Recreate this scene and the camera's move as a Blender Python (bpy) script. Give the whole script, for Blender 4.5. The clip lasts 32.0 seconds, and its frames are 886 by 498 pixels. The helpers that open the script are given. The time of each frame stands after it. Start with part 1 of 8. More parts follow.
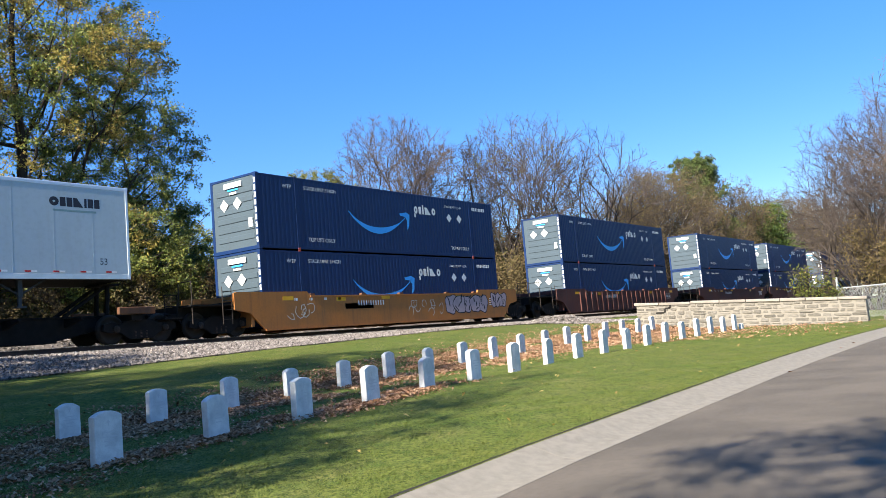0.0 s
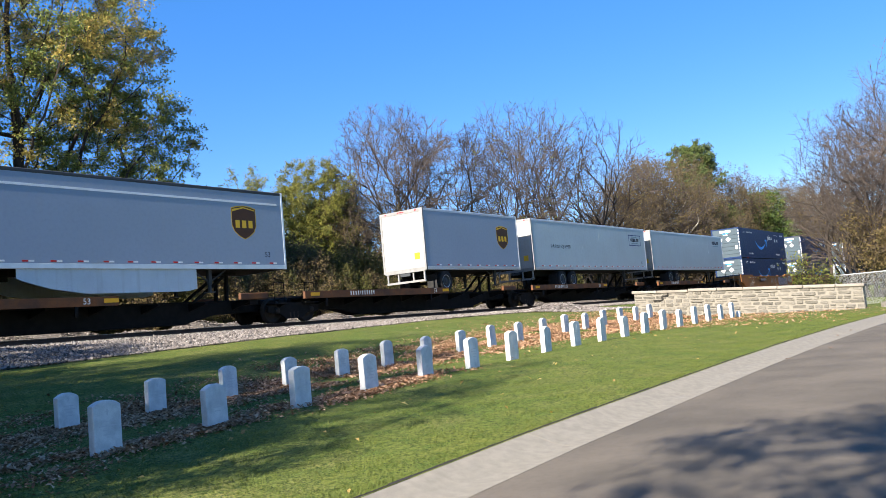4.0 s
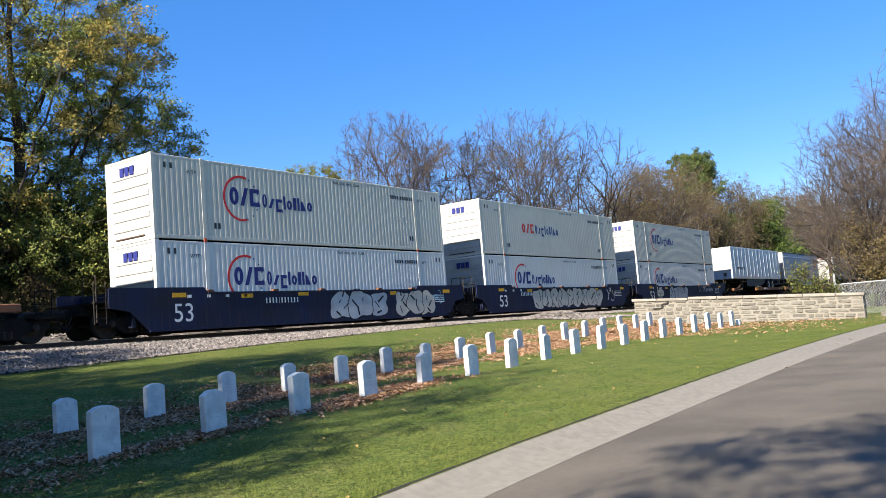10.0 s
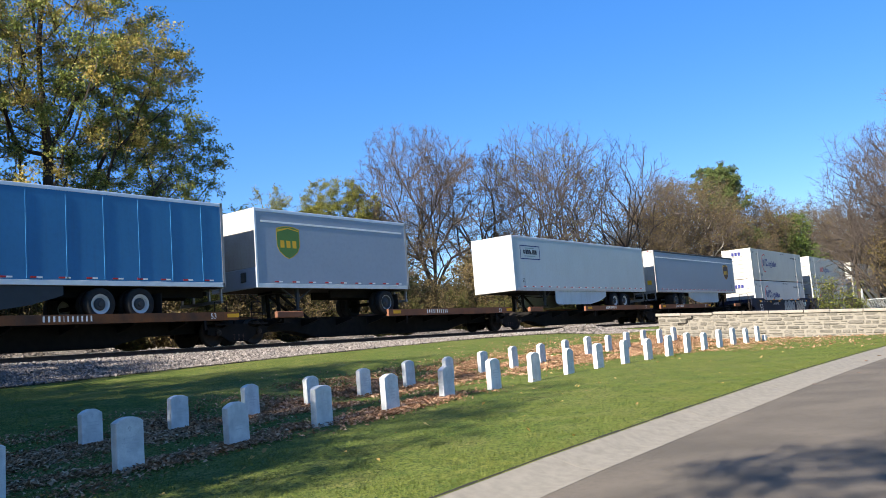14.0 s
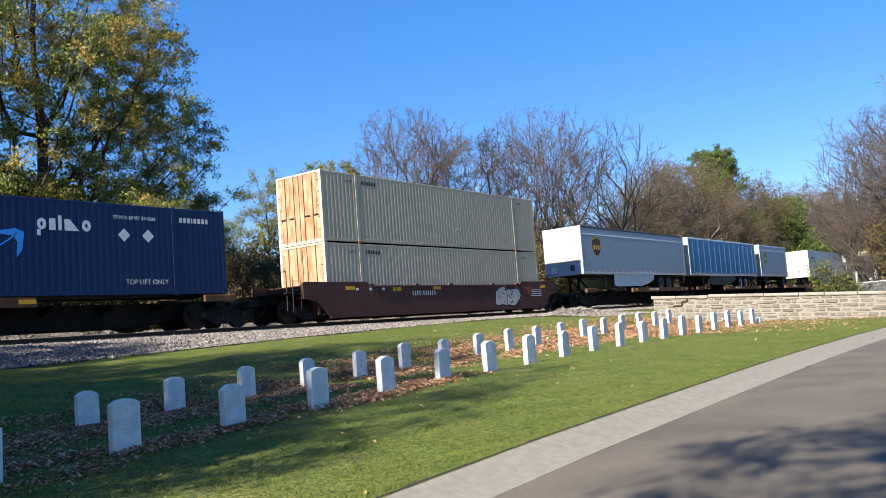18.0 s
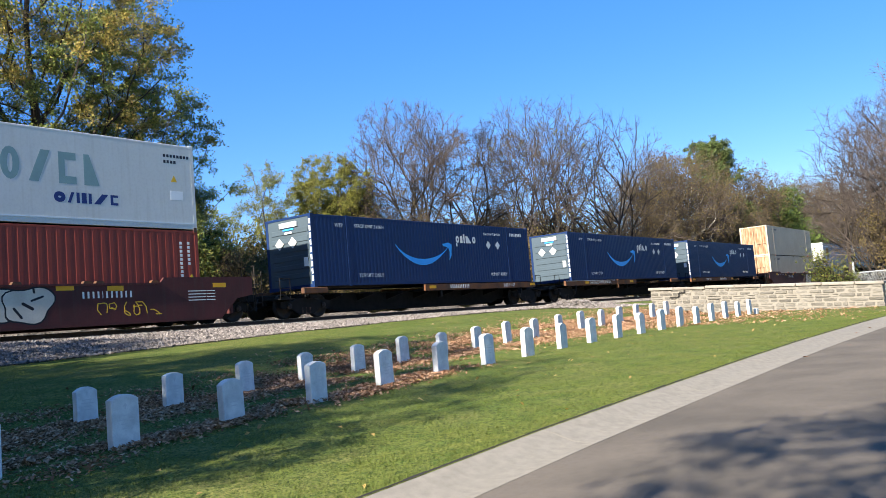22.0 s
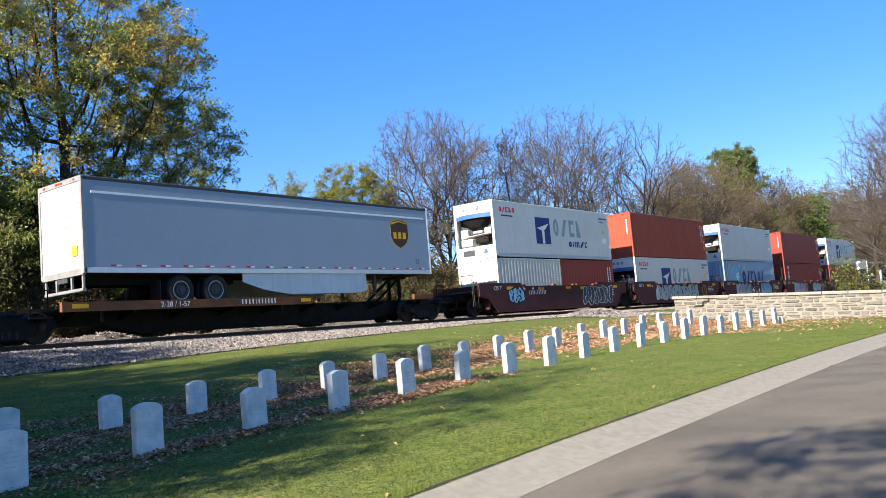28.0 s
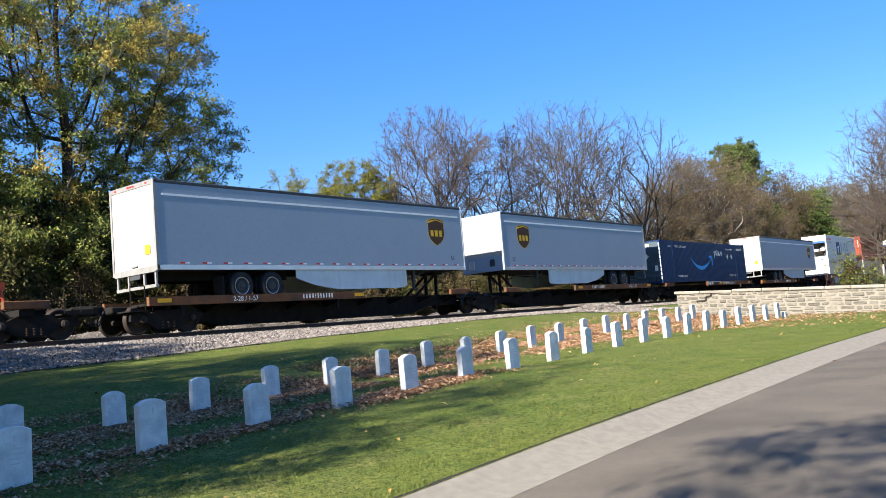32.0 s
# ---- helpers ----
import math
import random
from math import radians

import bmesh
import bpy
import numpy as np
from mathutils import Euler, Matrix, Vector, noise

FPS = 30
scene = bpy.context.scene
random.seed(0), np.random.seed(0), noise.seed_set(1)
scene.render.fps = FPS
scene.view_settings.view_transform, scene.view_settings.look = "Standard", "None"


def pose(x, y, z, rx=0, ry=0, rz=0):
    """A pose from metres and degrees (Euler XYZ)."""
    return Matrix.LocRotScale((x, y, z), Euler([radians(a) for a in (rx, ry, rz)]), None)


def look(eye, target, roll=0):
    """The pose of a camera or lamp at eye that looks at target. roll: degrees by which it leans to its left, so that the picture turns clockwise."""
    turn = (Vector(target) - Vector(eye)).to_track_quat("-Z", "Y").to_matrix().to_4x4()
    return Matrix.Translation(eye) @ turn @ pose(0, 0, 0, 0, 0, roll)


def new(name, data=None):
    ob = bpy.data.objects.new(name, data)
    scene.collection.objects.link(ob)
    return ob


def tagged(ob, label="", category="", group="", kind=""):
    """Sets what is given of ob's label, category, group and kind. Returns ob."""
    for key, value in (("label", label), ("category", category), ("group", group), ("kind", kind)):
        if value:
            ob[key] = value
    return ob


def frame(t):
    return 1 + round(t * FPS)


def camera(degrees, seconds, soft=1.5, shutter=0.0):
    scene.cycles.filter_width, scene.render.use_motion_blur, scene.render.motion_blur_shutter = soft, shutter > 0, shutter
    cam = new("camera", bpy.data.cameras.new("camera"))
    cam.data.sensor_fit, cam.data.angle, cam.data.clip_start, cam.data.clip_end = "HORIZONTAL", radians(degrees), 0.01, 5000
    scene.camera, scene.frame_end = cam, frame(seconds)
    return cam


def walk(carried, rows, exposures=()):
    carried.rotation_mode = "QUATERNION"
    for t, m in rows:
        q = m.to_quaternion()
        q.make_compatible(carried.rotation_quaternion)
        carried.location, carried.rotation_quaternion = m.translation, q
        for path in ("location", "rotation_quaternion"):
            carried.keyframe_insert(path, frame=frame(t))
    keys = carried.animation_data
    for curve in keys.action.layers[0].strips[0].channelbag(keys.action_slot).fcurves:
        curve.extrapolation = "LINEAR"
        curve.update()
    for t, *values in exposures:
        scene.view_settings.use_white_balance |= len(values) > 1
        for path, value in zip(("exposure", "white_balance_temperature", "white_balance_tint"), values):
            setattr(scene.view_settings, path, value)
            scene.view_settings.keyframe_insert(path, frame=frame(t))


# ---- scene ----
cam = camera(55.0, 32.0, soft=0.6)
EYE = (0.0, 0.0, 1.41)


def aim(yaw, pitch, roll):
    """A hand-held turn: degrees to the right of +y, up, and lean."""
    y, p = radians(yaw), radians(pitch)
    way = Vector((math.sin(y) * math.cos(p), math.cos(y) * math.cos(p), math.sin(p)))
    return look(EYE, Vector(EYE) + way, roll)


PATH = [
    (0, 54.362, 5.855, -4.868),
    (0.5, 54.437, 5.873, -5.013),
    (1, 54.485, 5.872, -5.037),
    (1.5, 54.517, 5.817, -5.043),
    (2, 54.522, 5.721, -5.098),
    (2.5, 54.405, 5.623, -5.031),
    (3, 54.452, 5.580, -5.025),
    (3.5, 54.467, 5.335, -5.032),
    (5.5, 54.330, 4.650, -4.980),
    (6, 54.278, 4.630, -4.879),
    (6.5, 54.316, 4.603, -4.825),
    (7, 54.334, 4.597, -4.814),
    (7.5, 54.386, 4.583, -4.772),
    (8, 54.394, 4.610, -4.797),
    (8.5, 54.429, 4.717, -4.660),
    (9, 54.475, 4.795, -4.606),
    (9.5, 54.549, 4.908, -4.753),
    (10, 54.473, 5.535, -4.732),
    (10.5, 54.479, 5.674, -4.811),
    (11, 53.715, 6.122, -4.798),
    (11.5, 53.292, 6.587, -4.739),
    (12, 53.215, 6.597, -4.694),
    (12.5, 53.201, 6.624, -4.582),
    (13, 53.141, 6.599, -4.476),
    (13.5, 53.074, 6.569, -4.396),
    (14, 53.023, 6.564, -4.401),
    (14.5, 52.910, 6.515, -4.354),
    (16.5, 53.174, 5.807, -4.313),
    (17, 53.181, 5.787, -4.313),
    (17.5, 53.197, 5.663, -4.342),
    (18, 53.199, 5.371, -4.351),
    (18.5, 53.188, 5.134, -4.374),
    (19, 53.261, 5.100, -4.389),
    (19.5, 53.302, 5.017, -4.730),
    (20, 53.227, 4.885, -4.745),
    (20.5, 53.258, 4.925, -4.767),
    (21, 53.233, 4.940, -4.713),
    (21.5, 53.307, 5.019, -4.666),
    (22, 53.355, 4.903, -4.805),
    (22.5, 53.357, 4.723, -4.891),
    (23, 53.404, 4.632, -4.846),
    (23.5, 53.416, 4.655, -4.885),
    (24, 53.377, 4.688, -4.888),
    (24.5, 53.295, 4.938, -4.862),
    (25, 52.803, 4.986, -4.834),
    (25.5, 52.430, 5.058, -4.842),
    (27.5, 51.923, 5.553, -4.744),
    (28, 51.929, 5.602, -4.773),
    (28.5, 51.932, 5.645, -4.770),
    (29, 51.937, 5.645, -4.787),
    (29.5, 51.972, 5.708, -4.762),
    (30, 52.000, 5.678, -4.799),
    (30.5, 52.024, 5.524, -4.803),
    (31, 52.014, 5.493, -4.842),
    (31.5, 51.969, 5.418, -4.789),
    (32, 51.752, 5.335, -4.940),
]
walk(cam, [(t, aim(y, p, r)) for t, y, p, r in PATH], ((0, 1.66), (8, 1.66), (9, 1.55), (19, 1.53), (21.5, 1.67), (32, 1.67)))


# ---- world, sun, exposure ----
SUN_EL, SUN_OFF = radians(31.0), radians(1.6)
world = bpy.data.worlds.new("sky")
scene.world = world
world.use_nodes = True
wn, wl = world.node_tree.nodes, world.node_tree.links
sky = wn.new("ShaderNodeTexSky")
sky.sky_type = "NISHITA"
sky.sun_disc = False
sky.sun_elevation = SUN_EL
sky.sun_rotation = radians(270) - SUN_OFF
sky.altitude = 300
sky.air_density, sky.dust_density, sky.ozone_density = 1.0, 0.3, 2.6
tone = wn.new("ShaderNodeHueSaturation")
tone.inputs["Saturation"].default_value = 1.34
tone.inputs["Hue"].default_value = 0.515
wl.new(sky.outputs[0], tone.inputs["Color"])
even = wn.new("ShaderNodeMix")
even.data_type = "RGBA"
even.inputs[0].default_value = 0.4
even.inputs[7].default_value = (0.35, 1.58, 4.1, 1)
wl.new(tone.outputs[0], even.inputs[6])
wl.new(even.outputs[2], wn["Background"].inputs["Color"])
wn["Background"].inputs["Strength"].default_value = 0.078
sun = new("sun", bpy.data.lights.new("sun", "SUN"))
sun.data.energy, sun.data.angle, sun.data.color = 5.0, radians(0.53), (1.0, 0.93, 0.82)
SUN_DIR = Vector((-math.cos(SUN_EL) * math.cos(SUN_OFF), -math.cos(SUN_EL) * math.sin(SUN_OFF), math.sin(SUN_EL)))
sun.matrix_world = look(SUN_DIR * 60, (0, 0, 0))


# ---- materials ----
def mat(name, color, rough=0.6, metal=0.0, second=None, scale=3.0, amount=0.5, bump=0.0, bump_scale=40.0,
        streak=0.0, stretch=(1, 1, 1), rand=0.0, spec=0.22, grime=(0.06, 0.05, 0.04)):
    """Principled paint: two tones mixed by noise, fine grain, run-off streaks, a little bump."""
    m = bpy.data.materials.new(name)
    m.use_nodes = True
    n, l = m.node_tree.nodes, m.node_tree.links
    p = n["Principled BSDF"]
    p.inputs["Roughness"].default_value, p.inputs["Metallic"].default_value = rough, metal
    p.inputs["Specular IOR Level"].default_value = spec
    tc, info = n.new("ShaderNodeTexCoord"), n.new("ShaderNodeObjectInfo")
    add = n.new("ShaderNodeVectorMath")
    sc = n.new("ShaderNodeVectorMath")
    sc.operation = "SCALE"
    sc.inputs["Scale"].default_value = 37.0
    comb = n.new("ShaderNodeCombineXYZ")
    for i in range(3):
        l.new(info.outputs["Random"], comb.inputs[i])
    l.new(comb.outputs[0], sc.inputs[0])
    l.new(tc.outputs["Object"], add.inputs[0])
    l.new(sc.outputs[0], add.inputs[1])
    mp = n.new("ShaderNodeMapping")
    mp.inputs["Scale"].default_value = stretch
    l.new(add.outputs[0], mp.inputs["Vector"])

    def tex(s, detail=5.0, vec=None):
        t = n.new("ShaderNodeTexNoise")
        t.inputs["Scale"].default_value, t.inputs["Detail"].default_value = s, detail
        l.new(vec or mp.outputs[0], t.inputs["Vector"])
        return t.outputs["Fac"]

    def ramp(src, a, b):
        r = n.new("ShaderNodeMapRange")
        r.inputs[1].default_value, r.inputs[2].default_value = a, b
        l.new(src, r.inputs[0])
        return r.outputs[0]

    def mix(fac, a, b):
        x = n.new("ShaderNodeMix")
        x.data_type = "RGBA"
        for sock, val in ((x.inputs[0], fac), (x.inputs[6], a), (x.inputs[7], b)):
            if hasattr(val, "is_linked"):
                l.new(val, sock)
            elif isinstance(val, (int, float)):
                sock.default_value = val
            else:
                sock.default_value = (*val, 1)
        return x.outputs[2]

    def times(src, k):
        x = n.new("ShaderNodeMath")
        x.operation = "MULTIPLY"
        x.inputs[1].default_value = k
        l.new(src, x.inputs[0])
        return x.outputs[0]

    second = second or tuple(c * 0.72 for c in color)
    col = mix(times(ramp(tex(scale), 0.35, 0.7), amount), color, second)
    col = mix(times(ramp(tex(scale * 14, 3.0), 0.45, 0.75), amount * 0.28), col, tuple(c * 0.6 for c in second))
    if streak:
        sm = n.new("ShaderNodeMapping")
        sm.inputs["Scale"].default_value = (5.0, 5.0, 0.35)
        l.new(add.outputs[0], sm.inputs["Vector"])
        col = mix(times(ramp(tex(1.6, 6.0, sm.outputs[0]), 0.52, 0.8), streak), col, grime)
    if rand:
        v = n.new("ShaderNodeHueSaturation")
        r = n.new("ShaderNodeMapRange")
        r.inputs[3].default_value, r.inputs[4].default_value = 1 - rand, 1 + rand
        l.new(info.outputs["Random"], r.inputs[0])
        l.new(r.outputs[0], v.inputs["Value"])
        l.new(col, v.inputs["Color"])
        col = v.outputs[0]
    l.new(col, p.inputs["Base Color"])
    if bump:
        b = n.new("ShaderNodeBump")
        b.inputs["Strength"].default_value, b.inputs["Distance"].default_value = bump, 0.02
        l.new(tex(bump_scale, 4.0), b.inputs["Height"])
        l.new(b.outputs[0], p.inputs["Normal"])
    return m


def island_mat(name, colors, rough=0.7, trans=0.0, spec=0.3):
    """A colour for each loose piece, picked from a list by Random Per Island."""
    m = bpy.data.materials.new(name)
    m.use_nodes = True
    n, l = m.node_tree.nodes, m.node_tree.links
    p = n["Principled BSDF"]
    p.inputs["Roughness"].default_value = rough
    p.inputs["Specular IOR Level"].default_value = spec
    geo, r = n.new("ShaderNodeNewGeometry"), n.new("ShaderNodeValToRGB")
    r.color_ramp.interpolation = "LINEAR"
    while len(r.color_ramp.elements) < len(colors):
        r.color_ramp.elements.new(0.5)
    for i, (e, c) in enumerate(zip(r.color_ramp.elements, colors)):
        e.position, e.color = i / (len(colors) - 1), (*c, 1)
    l.new(geo.outputs["Random Per Island"], r.inputs[0])
    l.new(r.outputs[0], p.inputs["Base Color"])
    if trans:
        t, mx = n.new("ShaderNodeBsdfTranslucent"), n.new("ShaderNodeMixShader")
        mx.inputs[0].default_value = trans
        l.new(r.outputs[0], t.inputs["Color"])
        l.new(p.outputs[0], mx.inputs[1])
        l.new(t.outputs[0], mx.inputs[2])
        l.new(mx.outputs[0], n["Material Output"].inputs["Surface"])
    return m


def ground_mat():
    """Mown autumn lawn: green and straw tones at several scales, bare brown patches."""
    m = bpy.data.materials.new("lawn")
    m.use_nodes = True
    n, l = m.node_tree.nodes, m.node_tree.links
    p = n["Principled BSDF"]
    p.inputs["Roughness"].default_value = 0.9
    p.inputs["Specular IOR Level"].default_value = 0.15
    tc = n.new("ShaderNodeTexCoord")

    def tex(s, d=5.0):
        t = n.new("ShaderNodeTexNoise")
        t.inputs["Scale"].default_value, t.inputs["Detail"].default_value = s, d
        l.new(tc.outputs["Object"], t.inputs["Vector"])
        return t.outputs["Fac"]

    def rr(src, a, b):
        r = n.new("ShaderNodeMapRange")
        r.inputs[1].default_value, r.inputs[2].default_value = a, b
        l.new(src, r.inputs[0])
        return r.outputs[0]

    def mix(f, a, b):
        x = n.new("ShaderNodeMix")
        x.data_type = "RGBA"
        l.new(f, x.inputs[0])
        for sock, val in ((x.inputs[6], a), (x.inputs[7], b)):
            if isinstance(val, tuple):
                sock.default_value = (*val, 1)
            else:
                l.new(val, sock)
        return x.outputs[2]

    col = mix(rr(tex(0.35), 0.35, 0.65), (0.0987, 0.1414, 0.021), (0.1692, 0.1717, 0.034))
    col = mix(rr(tex(2.7, 3.0), 0.5, 0.66), col, (0.0583, 0.105, 0.014))
    col = mix(rr(tex(6.0, 4.0), 0.5, 0.68), col, (0.0526, 0.0869, 0.012))
    col = mix(rr(tex(1.3), 0.46, 0.7), col, (0.1974, 0.1798, 0.056))
    col = mix(rr(tex(15.0, 3.0), 0.45, 0.65), col, (0.0357, 0.0606, 0.008))
    col = mix(rr(tex(34.0, 3.0), 0.5, 0.64), col, (0.0188, 0.0343, 0.006))
    col = mix(rr(tex(70.0, 2.0), 0.52, 0.68), col, (0.1786, 0.1889, 0.05))
    l.new(col, p.inputs["Base Color"])
    b = n.new("ShaderNodeBump")
    b.inputs["Strength"].default_value, b.inputs["Distance"].default_value = 0.8, 0.03
    l.new(tex(45.0, 6.0), b.inputs["Height"])
    l.new(b.outputs[0], p.inputs["Normal"])
    return m


LAWN = ground_mat()
ASPHALT = mat("asphalt", (0.1305, 0.1079, 0.0825), 0.9, second=(0.086, 0.0719, 0.055), scale=1.1, amount=1.0, bump=0.35, bump_scale=190, spec=0.3)
KERB = mat("kerb_concrete", (0.245, 0.218, 0.175), 0.9, second=(0.17, 0.151, 0.12), scale=11.0, amount=0.65, bump=0.35, bump_scale=120, spec=0.25)
BALLAST = island_mat("ballast_rock", [(0.0395, 0.034, 0.03), (0.1501, 0.1279, 0.113), (0.2212, 0.192, 0.1714), (0.079, 0.0671, 0.0608), (0.316, 0.2803, 0.2528)], 0.9)
BED = mat("ballast_bed", (0.0705, 0.0621, 0.0564), 0.95, second=(0.1551, 0.134, 0.1199), scale=9, amount=1.0, bump=1.0, bump_scale=22)
TIE = mat("creosote_tie", (0.055, 0.045, 0.036), 0.9, second=(0.1, 0.085, 0.07), scale=6, bump=0.6, bump_scale=30, stretch=(6, 1, 6))
RAIL = mat("rail_steel", (0.09, 0.055, 0.04), 0.75, 0.3, second=(0.05, 0.035, 0.03), scale=5, bump=0.2)
RAILTOP = mat("rail_head", (0.42, 0.4, 0.38), 0.28, 1.0, scale=8, amount=0.3)
MARBLE = mat("marble", (0.66, 0.66, 0.64), 0.62, second=(0.4, 0.41, 0.415), scale=7, amount=0.75, streak=0.35, rand=0.06, bump=0.12, bump_scale=60, grime=(0.3, 0.31, 0.31))
ENGRAVE = mat("engraving", (0.54, 0.545, 0.55), 0.8, amount=0.3)
LIMESTONE = mat("limestone", (0.185, 0.166, 0.138), 0.9, second=(0.115, 0.105, 0.09), scale=4, amount=0.9, bump=0.8, bump_scale=18, rand=0.25)
CAPSTONE = mat("capstone", (0.268, 0.2327, 0.1939), 0.9, second=(0.1622, 0.1481, 0.1269), scale=3, amount=0.8, bump=0.4, bump_scale=25, rand=0.12)
MORTAR = mat("mortar", (0.225, 0.202, 0.166), 0.95, second=(0.16, 0.143, 0.118), scale=8, bump=0.5)
SHADOWGAP = mat("crack_and_shade_dark", (0.03, 0.027, 0.024), 1.0, amount=0.3)
GALV = mat("galvanised_steel", (0.3444, 0.3526, 0.3526), 0.55, 0.3, scale=8, amount=0.4)
BARK = mat("oak_bark", (0.0599, 0.0458, 0.0353), 0.95, second=(0.0317, 0.0247, 0.0198), scale=4, amount=1, bump=0.9, bump_scale=14, stretch=(2, 2, 0.5))
BARK_GREY = mat("grey_bark", (0.0449, 0.036, 0.0301), 0.95, second=(0.0265, 0.0211, 0.018), scale=3, amount=1, bump=0.5, bump_scale=14, rand=0.15)
BARK_PALE = mat("pale_bark", (0.2962, 0.268, 0.2257), 0.9, second=(0.1692, 0.141, 0.1128), scale=2, amount=1, bump=0.4)
TWIG = mat("twigs", (0.0984, 0.0772, 0.0658), 0.95, second=(0.0446, 0.0354, 0.0304), scale=0.4, amount=1, rand=0.2)
OAKLEAF = island_mat("oak_leaves", [(0.068, 0.1008, 0.0231), (0.1512, 0.1765, 0.0348), (0.0983, 0.1344, 0.0282), (0.2192, 0.2269, 0.0429), (0.1286, 0.1595, 0.033), (0.3024, 0.2688, 0.0546)], 0.55, 0.24)
GOLDLEAF = island_mat("golden_oak_leaves", [(0.2627, 0.2082, 0.0427), (0.3939, 0.2862, 0.0646), (0.1552, 0.1692, 0.0348), (0.4776, 0.3514, 0.0905), (0.203, 0.2016, 0.0388), (0.3582, 0.2148, 0.0646)], 0.55, 0.28)
GREENLEAF = island_mat("green_leaves", [(0.0615, 0.0783, 0.0145), (0.1677, 0.1677, 0.0291), (0.1006, 0.1118, 0.0201), (0.2571, 0.2236, 0.0402), (0.1453, 0.1453, 0.0257)], 0.55, 0.28)
BRUSHLEAF = island_mat("brush_leaves", [(0.039, 0.0456, 0.0109), (0.0846, 0.0846, 0.0192), (0.0586, 0.0619, 0.015), (0.1172, 0.101, 0.024), (0.0651, 0.0553, 0.0206)], 0.7, 0.3)
DRYLEAF = island_mat("dry_leaves", [(0.0705, 0.0465, 0.0254), (0.134, 0.0952, 0.0423), (0.0917, 0.0776, 0.0247), (0.1763, 0.1269, 0.0529), (0.0776, 0.0599, 0.0317)], 0.8, 0.25)
PINELEAF = island_mat("pine_needles", [(0.0384, 0.0632, 0.0187), (0.0864, 0.1224, 0.0317), (0.1344, 0.1632, 0.0461), (0.0576, 0.0867, 0.0245)], 0.6, 0.2)
CEDARLEAF = island_mat("cedar_needles", [(0.03, 0.054, 0.012), (0.066, 0.102, 0.0168), (0.096, 0.126, 0.0228), (0.042, 0.072, 0.0144)], 0.6, 0.12)
YELLOWLEAF = island_mat("yellow_green_leaves", [(0.1092, 0.1248, 0.0234), (0.1872, 0.1794, 0.0351), (0.0702, 0.0936, 0.0195), (0.1404, 0.156, 0.0312)], 0.6, 0.35)
FALLEN = island_mat("fallen_leaves", [(0.11, 0.05, 0.024), (0.31, 0.16, 0.085), (0.42, 0.25, 0.145), (0.185, 0.09, 0.045), (0.53, 0.36, 0.23), (0.25, 0.13, 0.068)], 0.85)
YELLOWFALL = island_mat("yellow_fallen_leaves", [(0.3526, 0.2539, 0.0705), (0.2539, 0.1551, 0.0564), (0.3879, 0.2962, 0.1128)], 0.8)
BLADE = island_mat("grass_blades", [(0.069, 0.1, 0.016), (0.116, 0.138, 0.025), (0.085, 0.115, 0.019), (0.15, 0.152, 0.038)], 0.7, 0.15)

BLACKSTEEL = mat("sooty_steel", (0.007, 0.0065, 0.006), 0.9, 0.0, second=(0.016, 0.013, 0.011), scale=4, amount=0.8, bump=0.2)
WHEELSTEEL = mat("wheel_steel", (0.03, 0.024, 0.02), 0.7, 0.3, second=(0.06, 0.045, 0.036), scale=5)
TYRE = mat("tyre_rubber", (0.018, 0.018, 0.019), 0.85, second=(0.04, 0.037, 0.034), scale=6)
ALLOY = mat("wheel_alloy", (0.5, 0.5, 0.5), 0.4, 0.8, amount=0.4)
WHITERIM = mat("white_rim", (0.6, 0.6, 0.58), 0.5, amount=0.6)
ORANGE = mat("weathered_orange", (0.17, 0.068, 0.026), 0.8, second=(0.055, 0.034, 0.025), scale=1.6, amount=0.95, streak=0.6, bump=0.15)
YELLOWCAR = mat("weathered_yellow", (0.42, 0.155, 0.036), 0.7, second=(0.29, 0.13, 0.042), scale=1.0, amount=0.9, streak=0.45, bump=0.1)
RUSTSILL = mat("rusty_sill", (0.22, 0.09, 0.045), 0.8, second=(0.12, 0.06, 0.04), scale=1.6, amount=0.9, streak=0.5, bump=0.15)
BROWNCAR = mat("oxide_brown", (0.1, 0.037, 0.029), 0.75, second=(0.06, 0.028, 0.024), scale=1.0, amount=0.9, streak=0.5, bump=0.1)
BLUECAR = mat("dark_blue_car", (0.008, 0.015, 0.05), 0.65, second=(0.013, 0.013, 0.02), scale=1.0, amount=0.9, streak=0.4, bump=0.1)
MAROON = mat("maroon_car", (0.0902, 0.0246, 0.023), 0.7, second=(0.0533, 0.0197, 0.018), scale=1.0, amount=0.9, streak=0.45, bump=0.1)
REFLECT = mat("yellow_reflector", (0.72, 0.36, 0.02), 0.45, amount=0.3)
STENCIL = mat("white_stencil", (0.72, 0.72, 0.7), 0.6, amount=0.3)
INK = mat("dark_lettering", (0.03, 0.035, 0.05), 0.6, amount=0.3)
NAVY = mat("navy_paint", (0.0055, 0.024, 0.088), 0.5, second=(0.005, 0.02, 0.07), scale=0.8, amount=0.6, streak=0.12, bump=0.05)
# -x end panels: paler and greyer than the navy sides
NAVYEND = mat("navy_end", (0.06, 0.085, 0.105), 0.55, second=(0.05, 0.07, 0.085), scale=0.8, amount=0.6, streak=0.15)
SMILE = mat("light_blue_vinyl", (0.04, 0.33, 0.8), 0.5, amount=0.2)
WHITEBOX = mat("white_container", (0.6, 0.6, 0.58), 0.55, second=(0.54, 0.535, 0.51), scale=0.9, amount=0.6, streak=0.22, bump=0.04, grime=(0.3, 0.26, 0.2))
